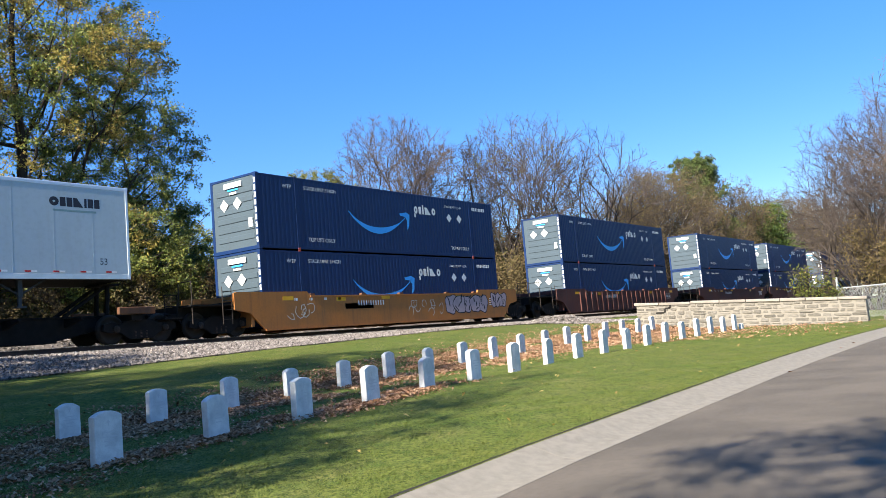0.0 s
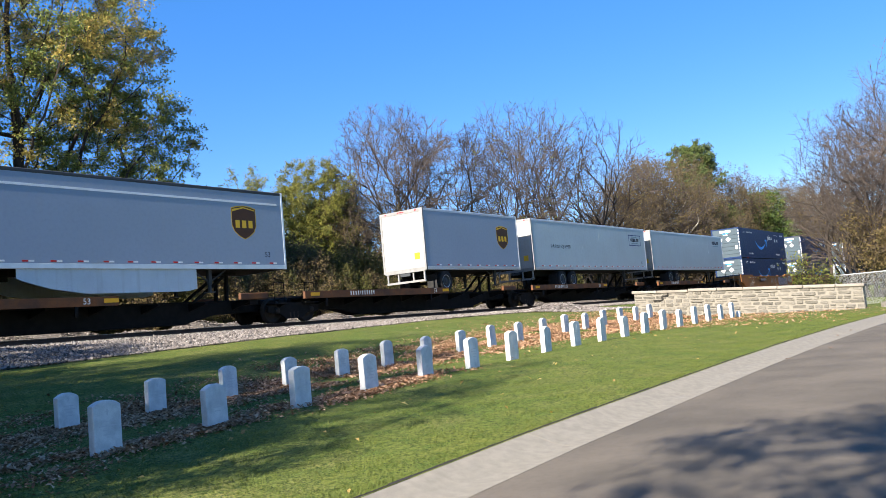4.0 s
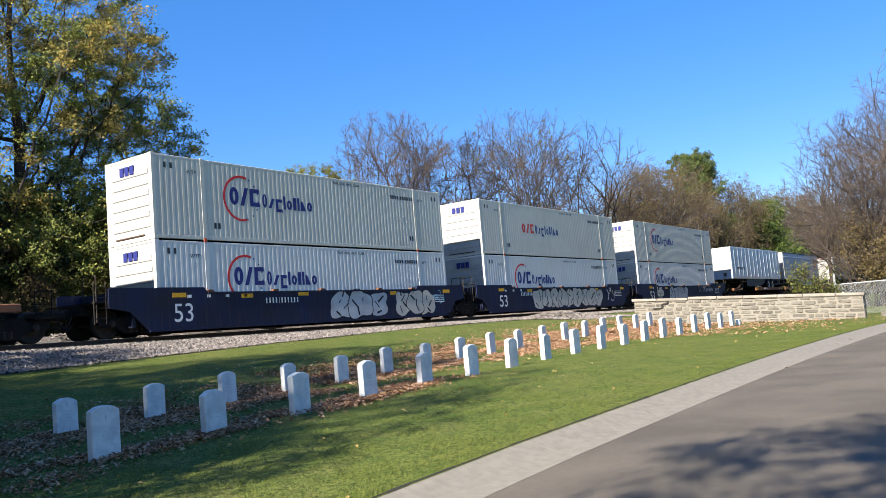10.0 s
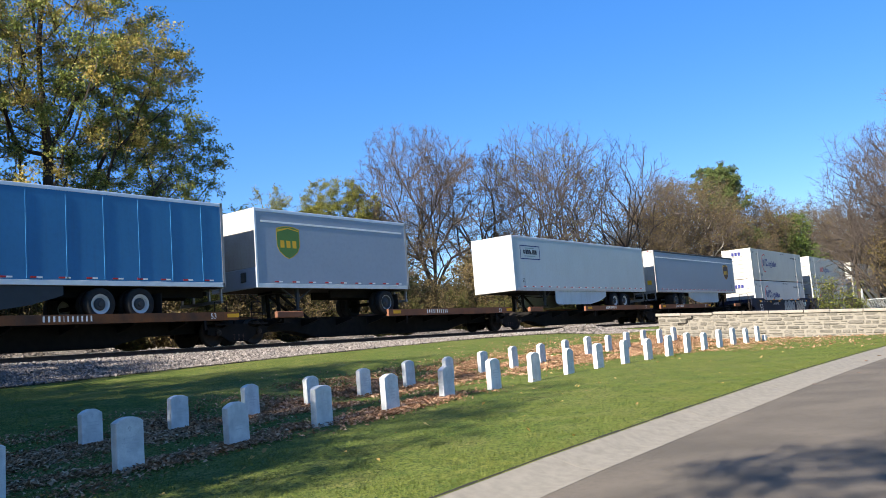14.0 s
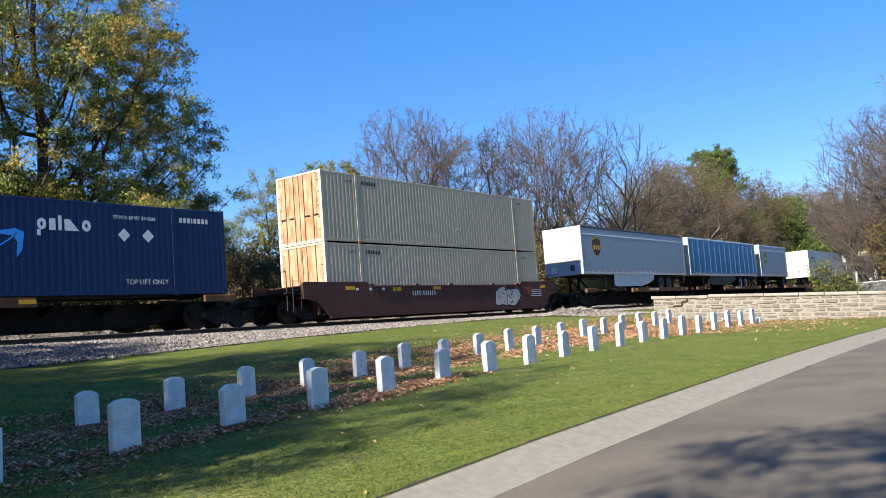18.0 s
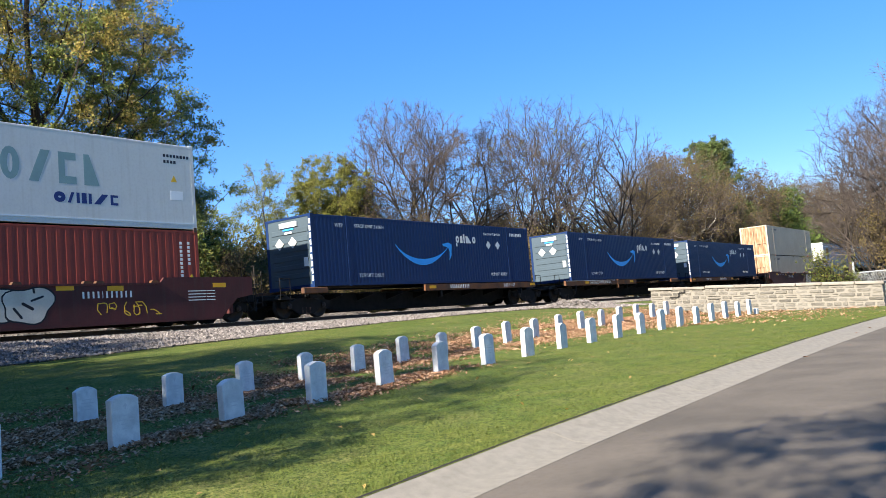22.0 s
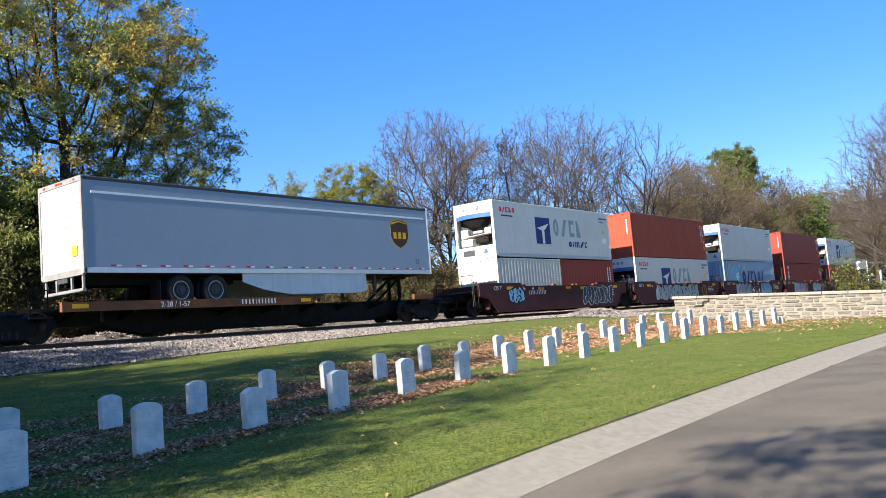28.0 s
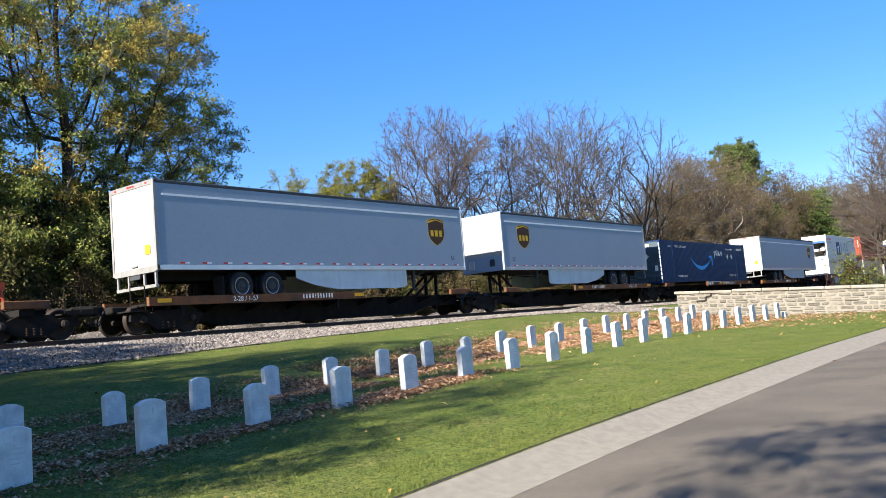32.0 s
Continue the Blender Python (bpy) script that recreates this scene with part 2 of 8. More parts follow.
CREAMBOX = mat("cream_container", (0.56, 0.54, 0.47), 0.6, second=(0.49, 0.465, 0.4), scale=0.9, amount=0.6, streak=0.3, bump=0.04, grime=(0.28, 0.24, 0.18))
GREYBOX = mat("warm_grey_container", (0.44, 0.37, 0.275), 0.6, second=(0.37, 0.31, 0.23), scale=0.9, amount=0.6, streak=0.2, bump=0.04)
RUSTDOOR = mat("rust_stained_doors", (0.37, 0.275, 0.175), 0.7, second=(0.2, 0.07, 0.022), scale=3.0, amount=0.85, streak=0.8, stretch=(1, 2, 0.5), grime=(0.15, 0.05, 0.018))
REDBOX = mat("red_oxide_container", (0.25, 0.045, 0.03), 0.6, second=(0.19, 0.036, 0.027), scale=0.8, amount=0.6, streak=0.2, bump=0.05)
RUSTBOX = mat("orange_red_container", (0.3, 0.06, 0.03), 0.65, second=(0.23, 0.048, 0.027), scale=0.8, amount=0.7, streak=0.2, bump=0.05)
PALEBLUE = mat("pale_blue_container", (0.25, 0.37, 0.5), 0.6, second=(0.2, 0.31, 0.43), scale=0.8, amount=0.6, streak=0.25, bump=0.05)
TRAILERWHITE = mat("trailer_white", (0.46, 0.53, 0.565), 0.45, second=(0.41, 0.47, 0.5), scale=0.6, amount=0.6, streak=0.2, grime=(0.36, 0.35, 0.32))
TRAILERGREY = mat("trailer_light_grey", (0.28, 0.335, 0.415), 0.45, second=(0.26, 0.31, 0.375), scale=0.6, amount=0.5, streak=0.12, grime=(0.34, 0.33, 0.31))
TRAILERBLUE = mat("trailer_blue", (0.038, 0.18, 0.37), 0.45, second=(0.033, 0.15, 0.31), scale=0.6, amount=0.6, streak=0.15)
DOORWHITE = mat("door_white", (0.3861, 0.3794, 0.3595), 0.55, second=(0.3129, 0.2995, 0.2729), scale=1.2, amount=0.7, streak=0.4, grime=(0.2396, 0.213, 0.173))
ALUMINIUM = mat("aluminium_trim", (0.62, 0.64, 0.66), 0.4, 0.6, amount=0.4)
REARFRAME = mat("grey_frame", (0.3, 0.3, 0.3), 0.5, 0.3, second=(0.22, 0.21, 0.2), scale=3, amount=0.7, streak=0.3)
DARKTRIM = mat("dark_trim", (0.05, 0.055, 0.06), 0.6, amount=0.4)
SKIRT = mat("white_skirt", (0.58, 0.64, 0.68), 0.5, second=(0.46, 0.5, 0.52), scale=1.5, streak=0.3, grime=(0.28, 0.27, 0.25))
TAPE_RED = mat("red_tape", (0.5, 0.03, 0.03), 0.4, amount=0.2)
TAPE_WHITE = mat("white_tape", (0.8, 0.8, 0.8), 0.4, amount=0.2)
SHIELD_BROWN = mat("shield_brown", (0.075, 0.032, 0.014), 0.45, amount=0.3)
SHIELD_GOLD = mat("shield_gold", (0.72, 0.42, 0.03), 0.45, amount=0.2)
SHIELD_GREEN = mat("shield_green", (0.1, 0.2, 0.05), 0.45, amount=0.3)
LOGO_BLUE = mat("logo_blue", (0.024, 0.03, 0.15), 0.5, amount=0.2)
LOGO_RED = mat("logo_red", (0.6, 0.03, 0.03), 0.5, amount=0.2)
LOGO_TEAL = mat("logo_grey_green", (0.22, 0.33, 0.33), 0.5, amount=0.4)
LOGO_NAVY = mat("logo_navy", (0.02, 0.04, 0.16), 0.5, amount=0.2)
STAR_BLUE = mat("star_blue", (0.1, 0.42, 0.72), 0.5, amount=0.2)
SPRAY_SILVER = mat("spray_silver", (0.45, 0.47, 0.48), 0.5, second=(0.33, 0.34, 0.35), scale=2, amount=0.9)
SPRAY_BLACK = mat("spray_black", (0.02, 0.02, 0.025), 0.7, amount=0.3)
SPRAY_PINK = mat("spray_dull_pink", (0.42, 0.33, 0.34), 0.6, second=(0.32, 0.25, 0.26), scale=2, amount=0.9)
SPRAY_BLUE = mat("spray_light_blue", (0.28, 0.55, 0.68), 0.5, second=(0.2, 0.42, 0.55), scale=2, amount=0.9)
SPRAY_RED = mat("spray_red", (0.5, 0.06, 0.05), 0.5, amount=0.4)
SPRAY_CREAM = mat("spray_cream", (0.58, 0.53, 0.44), 0.6, second=(0.45, 0.4, 0.33), scale=2, amount=0.9)
SEAL_GOLD = mat("seal_gold", (0.36, 0.2, 0.07), 0.6, amount=0.5)
FRIDGE_BLUE = mat("fridge_blue", (0.05, 0.12, 0.3), 0.5, amount=0.4)
HITCH_RED = mat("hitch_red", (0.45, 0.07, 0.03), 0.6, second=(0.3, 0.06, 0.03), amount=0.7)


# ---- mesh helpers ----
class M:
    """A small mesh builder."""

    def __init__(self):
        self.v, self.f = [], []

    def add(self, verts, faces):
        k = len(self.v)
        self.v += [tuple(p) for p in verts]
        self.f += [tuple(k + i for i in q) for q in faces]
        return self

    def box(self, x0, x1, y0, y1, z0, z1):
        return self.add([(x, y, z) for x in (x0, x1) for y in (y0, y1) for z in (z0, z1)],
                        [(0, 1, 3, 2), (4, 6, 7, 5), (0, 4, 5, 1), (2, 3, 7, 6), (0, 2, 6, 4), (1, 5, 7, 3)])

    def cbox(self, x0, x1, y0, y1, z0, z1, c=0.01):
        """A box with chamfered edges."""
        lo, hi = (x0, y0, z0), (x1, y1, z1)
        idx, verts = {}, []
        for s in ((a, b, d) for a in (0, 1) for b in (0, 1) for d in (0, 1)):
            for ax in range(3):
                p = [0, 0, 0]
                for k in range(3):
                    inset = 0 if k == ax else c
                    p[k] = hi[k] - inset if s[k] else lo[k] + inset
                idx[s, ax] = len(verts)
                verts.append(p)
        faces = []
        for ax in range(3):
            u, w = (ax + 1) % 3, (ax + 2) % 3
            for side in (0, 1):
                loop = []
                for a, b in ((0, 0), (1, 0), (1, 1), (0, 1)):
                    s = [0, 0, 0]
                    s[ax], s[u], s[w] = side, a, b
                    loop.append(idx[tuple(s), ax])
                faces.append(tuple(loop if side else loop[::-1]))
            for a in (0, 1):
                for b in (0, 1):
                    s0, s1 = [0, 0, 0], [0, 0, 0]
                    s0[u] = s1[u] = a
                    s0[w] = s1[w] = b
                    s0[ax], s1[ax] = 0, 1
                    q = (idx[tuple(s0), u], idx[tuple(s1), u], idx[tuple(s1), w], idx[tuple(s0), w])
                    faces.append(q if a == b else q[::-1])
        for s in ((a, b, d) for a in (0, 1) for b in (0, 1) for d in (0, 1)):
            t = tuple(idx[s, k] for k in range(3))
            faces.append(t if sum(s) % 2 else t[::-1])
        return self.add(verts, faces)

    def tube(self, p0, p1, r0, r1=None, seg=8, cap=True):
        p0, p1 = Vector(p0), Vector(p1)
        r1 = r0 if r1 is None else r1
        d = (p1 - p0).normalized()
        a = d.orthogonal().normalized()
        b = d.cross(a)
        ring = [(a * math.cos(2 * math.pi * i / seg) + b * math.sin(2 * math.pi * i / seg)) for i in range(seg)]
        verts = [p0 + q * r0 for q in ring] + [p1 + q * r1 for q in ring]
        faces = [(i, (i + 1) % seg, seg + (i + 1) % seg, seg + i) for i in range(seg)]
        if cap:
            faces += [tuple(range(seg))[::-1], tuple(range(seg, 2 * seg))]
        return self.add(verts, faces)

    def lathe(self, profile, axis="y", seg=20, at=(0, 0, 0)):
        """profile: (radius, height along axis)."""
        verts, faces, n = [], [], len(profile)
        for i in range(seg):
            c, s = math.cos(2 * math.pi * i / seg), math.sin(2 * math.pi * i / seg)
            for r, h in profile:
                p = {"y": (r * c, h, r * s), "z": (r * c, r * s, h), "x": (h, r * c, r * s)}[axis]
                verts.append((p[0] + at[0], p[1] + at[1], p[2] + at[2]))
        for i in range(seg):
            j = (i + 1) % seg
            for k in range(n - 1):
                faces.append((i * n + k, i * n + k + 1, j * n + k + 1, j * n + k))
        return self.add(verts, faces)

    def prism(self, outline, y0, y1):
        """An outline in x, z drawn out along y."""
        n = len(outline)
        verts = [(x, y0, z) for x, z in outline] + [(x, y1, z) for x, z in outline]
        faces = [tuple(range(n)), tuple(range(n, 2 * n))[::-1]]
        faces += [(i, n + i, n + (i + 1) % n, (i + 1) % n) for i in range(n)]
        return self.add(verts, faces)

    def extrude_x(self, outline, x0, x1):
        """An outline in y, z drawn out along x."""
        n = len(outline)
        verts = [(x0, y, z) for y, z in outline] + [(x1, y, z) for y, z in outline]
        faces = [tuple(range(n)), tuple(range(n, 2 * n))[::-1]]
        faces += [(i, n + i, n + (i + 1) % n, (i + 1) % n) for i in range(n)]
        return self.add(verts, faces)

    def moved(self, m):
        self.v = [tuple(m @ Vector(p)) for p in self.v]
        return self

    def mesh(self, name, material, smooth=False):
        me = bpy.data.meshes.new(name)
        me.from_pydata(self.v, [], self.f)
        me.materials.append(material)
        if smooth:
            me.polygons.foreach_set("use_smooth", [True] * len(me.polygons))
        me.update()
        return me


def part(name, mb, material, parent, label="", smooth=False, at=None):
    """Links a mesh as one part under a thing or a part."""
    me = mb if isinstance(mb, bpy.types.Mesh) else mb.mesh(name, material, smooth)
    ob = new(name, me)
    ob.parent = parent
    if at is not None:
        ob.matrix_basis = at if isinstance(at, Matrix) else Matrix.Translation(at)
    return tagged(ob, label) if label else ob


def solid(name, mb, material, m=None, label="", category="", group="", kind="", smooth=False):
    me = mb if isinstance(mb, bpy.types.Mesh) else mb.mesh(name, material, smooth)
    ob = new(name, me)
    if m is not None:
        ob.matrix_basis = m
    return tagged(ob, label, category, group, kind)


def empty(name, m, label, category, group=""):
    ob = new(name)
    ob.empty_display_size = 0.2
    ob.matrix_basis = m
    return tagged(ob, label, category, group)


def arrays(name, verts, faces, material):
    me = bpy.data.meshes.new(name)
    me.from_pydata(verts.tolist() if hasattr(verts, "tolist") else verts, [], faces.tolist() if hasattr(faces, "tolist") else faces)
    me.materials.append(material)
    me.update()
    return me


# ---- the plan ----
TRACK_Y, RAIL_Z = 24.906, 2.03
rng = np.random.default_rng(7)


def road_line(x):
    return np.interp(x, [-400, -60, -9, 3.65, 6.6, 9.6, 12.5, 15.4, 19.8, 22.6, 35, 400],
                     [-1.6, -1.0, -0.17, 0.375, 0.489, 0.568, 0.636, 0.69, 0.735, 0.749, 0.749, 0.749])


def front_line(x):
    """Height of the lawn along the front row of headstones."""
    return np.interp(x, [-400, -60, -9, 3.65, 6.6, 9.6, 12.5, 15.4, 19.8, 22.6, 35, 400],
                     [-1.6, -1.0, -0.2, 0.33, 0.444, 0.54, 0.618, 0.679, 0.731, 0.749, 0.749, 0.749])


ROW_X = np.array([-400, -60, -9, 5.07, 9.5, 15.4, 19.8, 25.8, 30.2, 40, 400])
ROW_Z = np.array([-1.3, -0.8, -0.07, 0.366, 0.497, 0.636, 0.723, 0.8, 0.836, 0.9, 0.95])
FOOT_X, FOOT_Z = [-400, -40, -10, 9, 19.5, 29, 45, 400], [0.0, 0.3, 0.75, 1.23, 1.5, 1.66, 1.66, 1.66]
KERB_Y, ROAD_Y = 4.0, 3.48


def ground_z(x, y):
    """Height of the lawn and of the land round it."""
    a = road_line(x)
    b = np.interp(x, ROW_X, ROW_Z)
    f = np.interp(x, FOOT_X, FOOT_Z)
    ks = [-400, -40, -4.4, 3.45, 3.5, KERB_Y, 8.3, 11.4, 15.0, 20.6, 22.0, 27.6, 33.0, 60.0, 500]
    zs = [a - 0.6, a - 0.2, a - 0.36, a - 0.36, a - 0.3, a - 0.115, front_line(x), b, 0.42 * b + 0.58 * f, f, f - 0.1, f - 0.02, f - 0.25, f + 0.2, f + 1.0]
    for i in range(len(ks) - 1):
        if y <= ks[i + 1]:
            t = (y - ks[i]) / (ks[i + 1] - ks[i])
            return float(zs[i] + (zs[i + 1] - zs[i]) * max(t, 0))
    return float(zs[-1])


# ---- ground, road, kerb, track ----
def grid_surface(xs, ys, zfun):
    verts = [(x, y, zfun(x, y)) for y in ys for x in xs]
    n = len(xs)
    faces = [(j * n + i, j * n + i + 1, (j + 1) * n + i + 1, (j + 1) * n + i) for j in range(len(ys) - 1) for i in range(n - 1)]
    return verts, faces


gx = np.unique(np.concatenate([np.linspace(-900, -60, 12), np.linspace(-60, -10, 20), np.linspace(-10, 45, 140), np.linspace(45, 160, 40), np.linspace(160, 1500, 16)]))
gy = np.unique(np.concatenate([np.linspace(-900, -40, 8), np.linspace(-40, -4.4, 10), [3.45, 3.5], np.linspace(KERB_Y, 21.0, 70), np.linspace(21, 60, 30), np.linspace(60, 1200, 12)]))


def lawn_z(x, y):
    z = ground_z(min(max(x, -400), 400), min(max(y, -400), 500))
    if y > KERB_Y + 0.2 and y < 21:
        z += 0.025 * noise.noise((x * 0.5, y * 0.5, 0)) + 0.01 * noise.noise((x * 2.1, y * 2.1, 3))
    return z


gv, gf = grid_surface(gx, gy, lawn_z)
ground = solid("ground", arrays("ground", gv, gf, LAWN), LAWN, label="green autumn lawn rising gently to the railway bank", category="lawn", kind="structure")
ground.data.polygons.foreach_set("use_smooth", [True] * len(ground.data.polygons))

rx = np.unique(np.concatenate([np.linspace(-60, -9, 18), np.linspace(-9, 36, 120), np.linspace(36, 46, 8)]))
ry = np.linspace(-4.3, ROAD_Y, 14)
rv, rf = grid_surface(rx, ry, lambda x, y: float(road_line(x)) - 0.215 + 0.03 * (1 - (y / 4.0) ** 2))
road = solid("road", arrays("road", rv, rf, ASPHALT), ASPHALT, label="worn grey asphalt drive with fine cracks", category="road", kind="structure")
road.data.polygons.foreach_set("use_smooth", [True] * len(road.data.polygons))

# kerb: a concrete gutter pan rolled up to the lawn, cast in bays
kerb = empty("kerb", Matrix.Identity(4), "weathered concrete kerb with a rolled edge beside the drive", "kerb")
tagged(kerb, kind="structure")
bay_edges = [-30 + 3.05 * i for i in range(25)]
prof = [(ROAD_Y - 0.02, -0.40), (ROAD_Y - 0.02, -0.205), (ROAD_Y + 0.08, -0.207), (ROAD_Y + 0.16, -0.2), (ROAD_Y + 0.22, -0.187), (ROAD_Y + 0.29, -0.165), (ROAD_Y + 0.36, -0.138), (ROAD_Y + 0.43, -0.115), (KERB_Y - 0.03, -0.1), (KERB_Y, -0.108), (KERB_Y, -0.40)]
for a, b in zip(bay_edges, bay_edges[1:]):
    mb = M()
    steps = np.linspace(a + 0.003, b - 0.003, 6)
    n = len(prof)
    vs = [(x, y, float(road_line(x)) + z) for x in steps for y, z in prof]
    fs = [(i * n + k, i * n + (k + 1) % n, (i + 1) * n + (k + 1) % n, (i + 1) * n + k) for i in range(5) for k in range(n)]
    fs += [tuple(range(n))[::-1], tuple(range(5 * n, 6 * n))]
    mb.add(vs, fs)
    part("kerb_bay", mb, KERB, kerb)

# dark strip painted in for the shade of turf overhanging the concrete
edge = M()
exs = np.linspace(-12, 33, 160)
er = random.Random(8)
for xa, xb in zip(exs, exs[1:]):
    wd_ = er.uniform(0.004, 0.026)
    za, zb = float(road_line(xa)) - 0.1, float(road_line(xb)) - 0.1
    edge.add([(xa, KERB_Y - 0.006, za + 0.002), (xb, KERB_Y - 0.006, zb + 0.002), (xb, KERB_Y + wd_, zb + 0.008), (xa, KERB_Y + wd_, za + 0.008)], [(0, 1, 2, 3)])
solid("soil_edge", edge, SHADOWGAP, label="dark strip painting the shade under the turf edge at the kerb", category="soil", kind="structure")

# ballast bed
bed_prof = [(20.4, -1.2), (20.5, -0.75), (22.7, -0.28), (23.4, -0.2), (26.4, -0.2), (27.1, -0.28), (29.0, -0.9), (29.1, -1.3)]


def foot_at(x):
    return float(np.interp(x, FOOT_X, FOOT_Z))


bx = np.unique(np.concatenate([np.linspace(-500, -20, 10), np.linspace(-20, 110, 66), np.linspace(110, 900, 14)]))
bv, bf = [], []
n = len(bed_prof)
for x in bx:
    f = foot_at(x)
    for i, (y, z) in enumerate(bed_prof):
        if i == 0:
            bv.append((x, y, f - 0.4))
        elif i == 1:
            bv.append((x, y, f + 0.01))
        elif i >= 6:
            bv.append((x, y, f - (0.05 if i == 6 else 0.4)))
        else:
            bv.append((x, y, RAIL_Z + z))
for i in range(len(bx) - 1):
    bf += [(i * n + k, i * n + k + 1, (i + 1) * n + k + 1, (i + 1) * n + k) for k in range(n - 1)]
solid("ballast_bed", arrays("ballast_bed", bv, bf, BED), BED, label="crushed grey stone railway bed", category="ballast", kind="structure")


def bed_height(x, y):
    f = foot_at(x)
    return float(np.interp(y, [20.5, 22.7, 23.4, 26.4, 27.1, 29.0], [f + 0.01, RAIL_Z - 0.28, RAIL_Z - 0.2, RAIL_Z - 0.2, RAIL_Z - 0.28, f - 0.05]))


def rocks(count, xa, xb, ya, yb, size, zf, seed, falloff=0.0):
    """Loose crushed stones: skewed octahedra lying on a slope."""
    r = np.random.default_rng(seed)
    oct_v = np.array([(1, 0, 0), (-1, 0, 0), (0, 1, 0), (0, -1, 0), (0, 0, 1), (0, 0, -1)], float)
    oct_f = np.array([(0, 2, 4), (2, 1, 4), (1, 3, 4), (3, 0, 4), (2, 0, 5), (1, 2, 5), (3, 1, 5), (0, 3, 5)])
    u = r.random(count)
    x = xa + (xb - xa) * u ** (1.0 + falloff)
    y = ya + (yb - ya) * r.random(count)
    z = np.array([zf(a, b) for a, b in zip(x, y)])
    s = size * (0.6 + 0.8 * r.random(count))
    vs = oct_v[None] * (0.6 + 0.6 * r.random((count, 6, 1))) + 0.35 * r.standard_normal((count, 6, 3)) * 0.6
    vs = vs * s[:, None, None] * np.array([1, 1, 0.8])
    vs[:, :, 0] += x[:, None]
    vs[:, :, 1] += y[:, None]
    vs[:, :, 2] += (z + s * 0.25)[:, None]
    fs = oct_f[None] + 6 * np.arange(count)[:, None, None]
    return vs.reshape(-1, 3), fs.reshape(-1, 3)


rk = rocks(42000, 6, 66, 20.35, 23.9, 0.042, bed_height, 3, 0.55)
solid("ballast_stones", arrays("ballast_stones", *rk, BALLAST), BALLAST, label="loose crushed grey and buff ballast stones", category="ballast", kind="stuff")
rk = rocks(6000, 8, 60, 24.3, 27.3, 0.05, bed_height, 4, 0.3)
solid("ballast_stones", arrays("ballast_stones", *rk, BALLAST), BALLAST, label="loose crushed ballast stones between the rails", category="ballast", kind="stuff")
rk = rocks(2600, 33.8, 38.5, 16.5, 21.4, 0.055, lambda x, y: ground_z(x, y) + 0.32 * math.exp(-((x - 36) / 1.6) ** 2 - ((y - 19.3) / 1.3) ** 2), 5)
solid("gravel_heap", arrays("gravel_heap", *rk, BALLAST), BALLAST, label="small heap of grey gravel at the end of the stone wall", category="gravel", kind="stuff")

# low bank of pale gravel along the far side of the track
BANK_X = np.linspace(2, 62, 61)


def bank_top(x):
    return 2.24 + 0.13 * math.sin(x * 0.9) + 0.09 * math.sin(x * 2.3 + 1.0)


def bank_height(x, y):
    return float(np.interp(y, [26.9, 28.0, 28.7, 30.2], [RAIL_Z - 0.3, bank_top(x) - 0.06, bank_top(x), foot_at(x) - 0.1]))


bkv, bkf = grid_surface(BANK_X, [26.9, 27.4, 28.0, 28.4, 28.7, 29.4, 30.2], bank_height)
solid("gravel_bank", arrays("gravel_bank", bkv, bkf, BED), BED, label="low bank of pale gravel along the far side of the track", category="gravel", kind="structure")
rk = rocks(9000, 3, 60, 27.0, 29.3, 0.05, bank_height, 6, 0.3)
solid("bank_stones", arrays("bank_stones", *rk, BALLAST), BALLAST, label="loose pale stones on the gravel bank", category="gravel", kind="stuff")

# rails and ties
rail_prof = [(-0.07, -0.17), (0.07, -0.17), (0.07, -0.155), (0.012, -0.135), (0.012, -0.045), (0.036, -0.035), (0.036, -0.004), (0.028, 0), (-0.028, 0), (-0.036, -0.004), (-0.036, -0.035), (-0.012, -0.045), (-0.012, -0.135), (-0.07, -0.155)]
track = empty("railway_track", Matrix.Translation((0, TRACK_Y, RAIL_Z)), "rusty steel rails on dark wooden ties in ballast", "railway track")
tagged(track, kind="structure")
for s in (-1, 1):
    r_ob = part("rail", M().extrude_x([(y + s * 0.7535, z) for y, z in rail_prof], -500, 900), RAIL, track, "rusty steel rail")
    part("rail_head", M().box(-500, 900, s * 0.7535 - 0.025, s * 0.7535 + 0.025, 0.0005, 0.003), RAILTOP, r_ob, "polished rail head")
tie_mesh = M().cbox(-0.115, 0.115, -1.3, 1.3, -0.345, -0.172, 0.012).mesh("tie", TIE)
for i in range(190):
    part("tie", tie_mesh, TIE, track, at=Matrix.Translation((2 + i * 0.51, rng.normal(0, 0.03), 0)) @ Matrix.Rotation(rng.normal(0, 0.01), 4, "Z"))
solid("far_ties", M().box(-500, 1.5, TRACK_Y - 1.3, TRACK_Y + 1.3, RAIL_Z - 0.3, RAIL_Z - 0.19), TIE, label="dark wooden ties beyond the view", category="railway ties", kind="stuff")


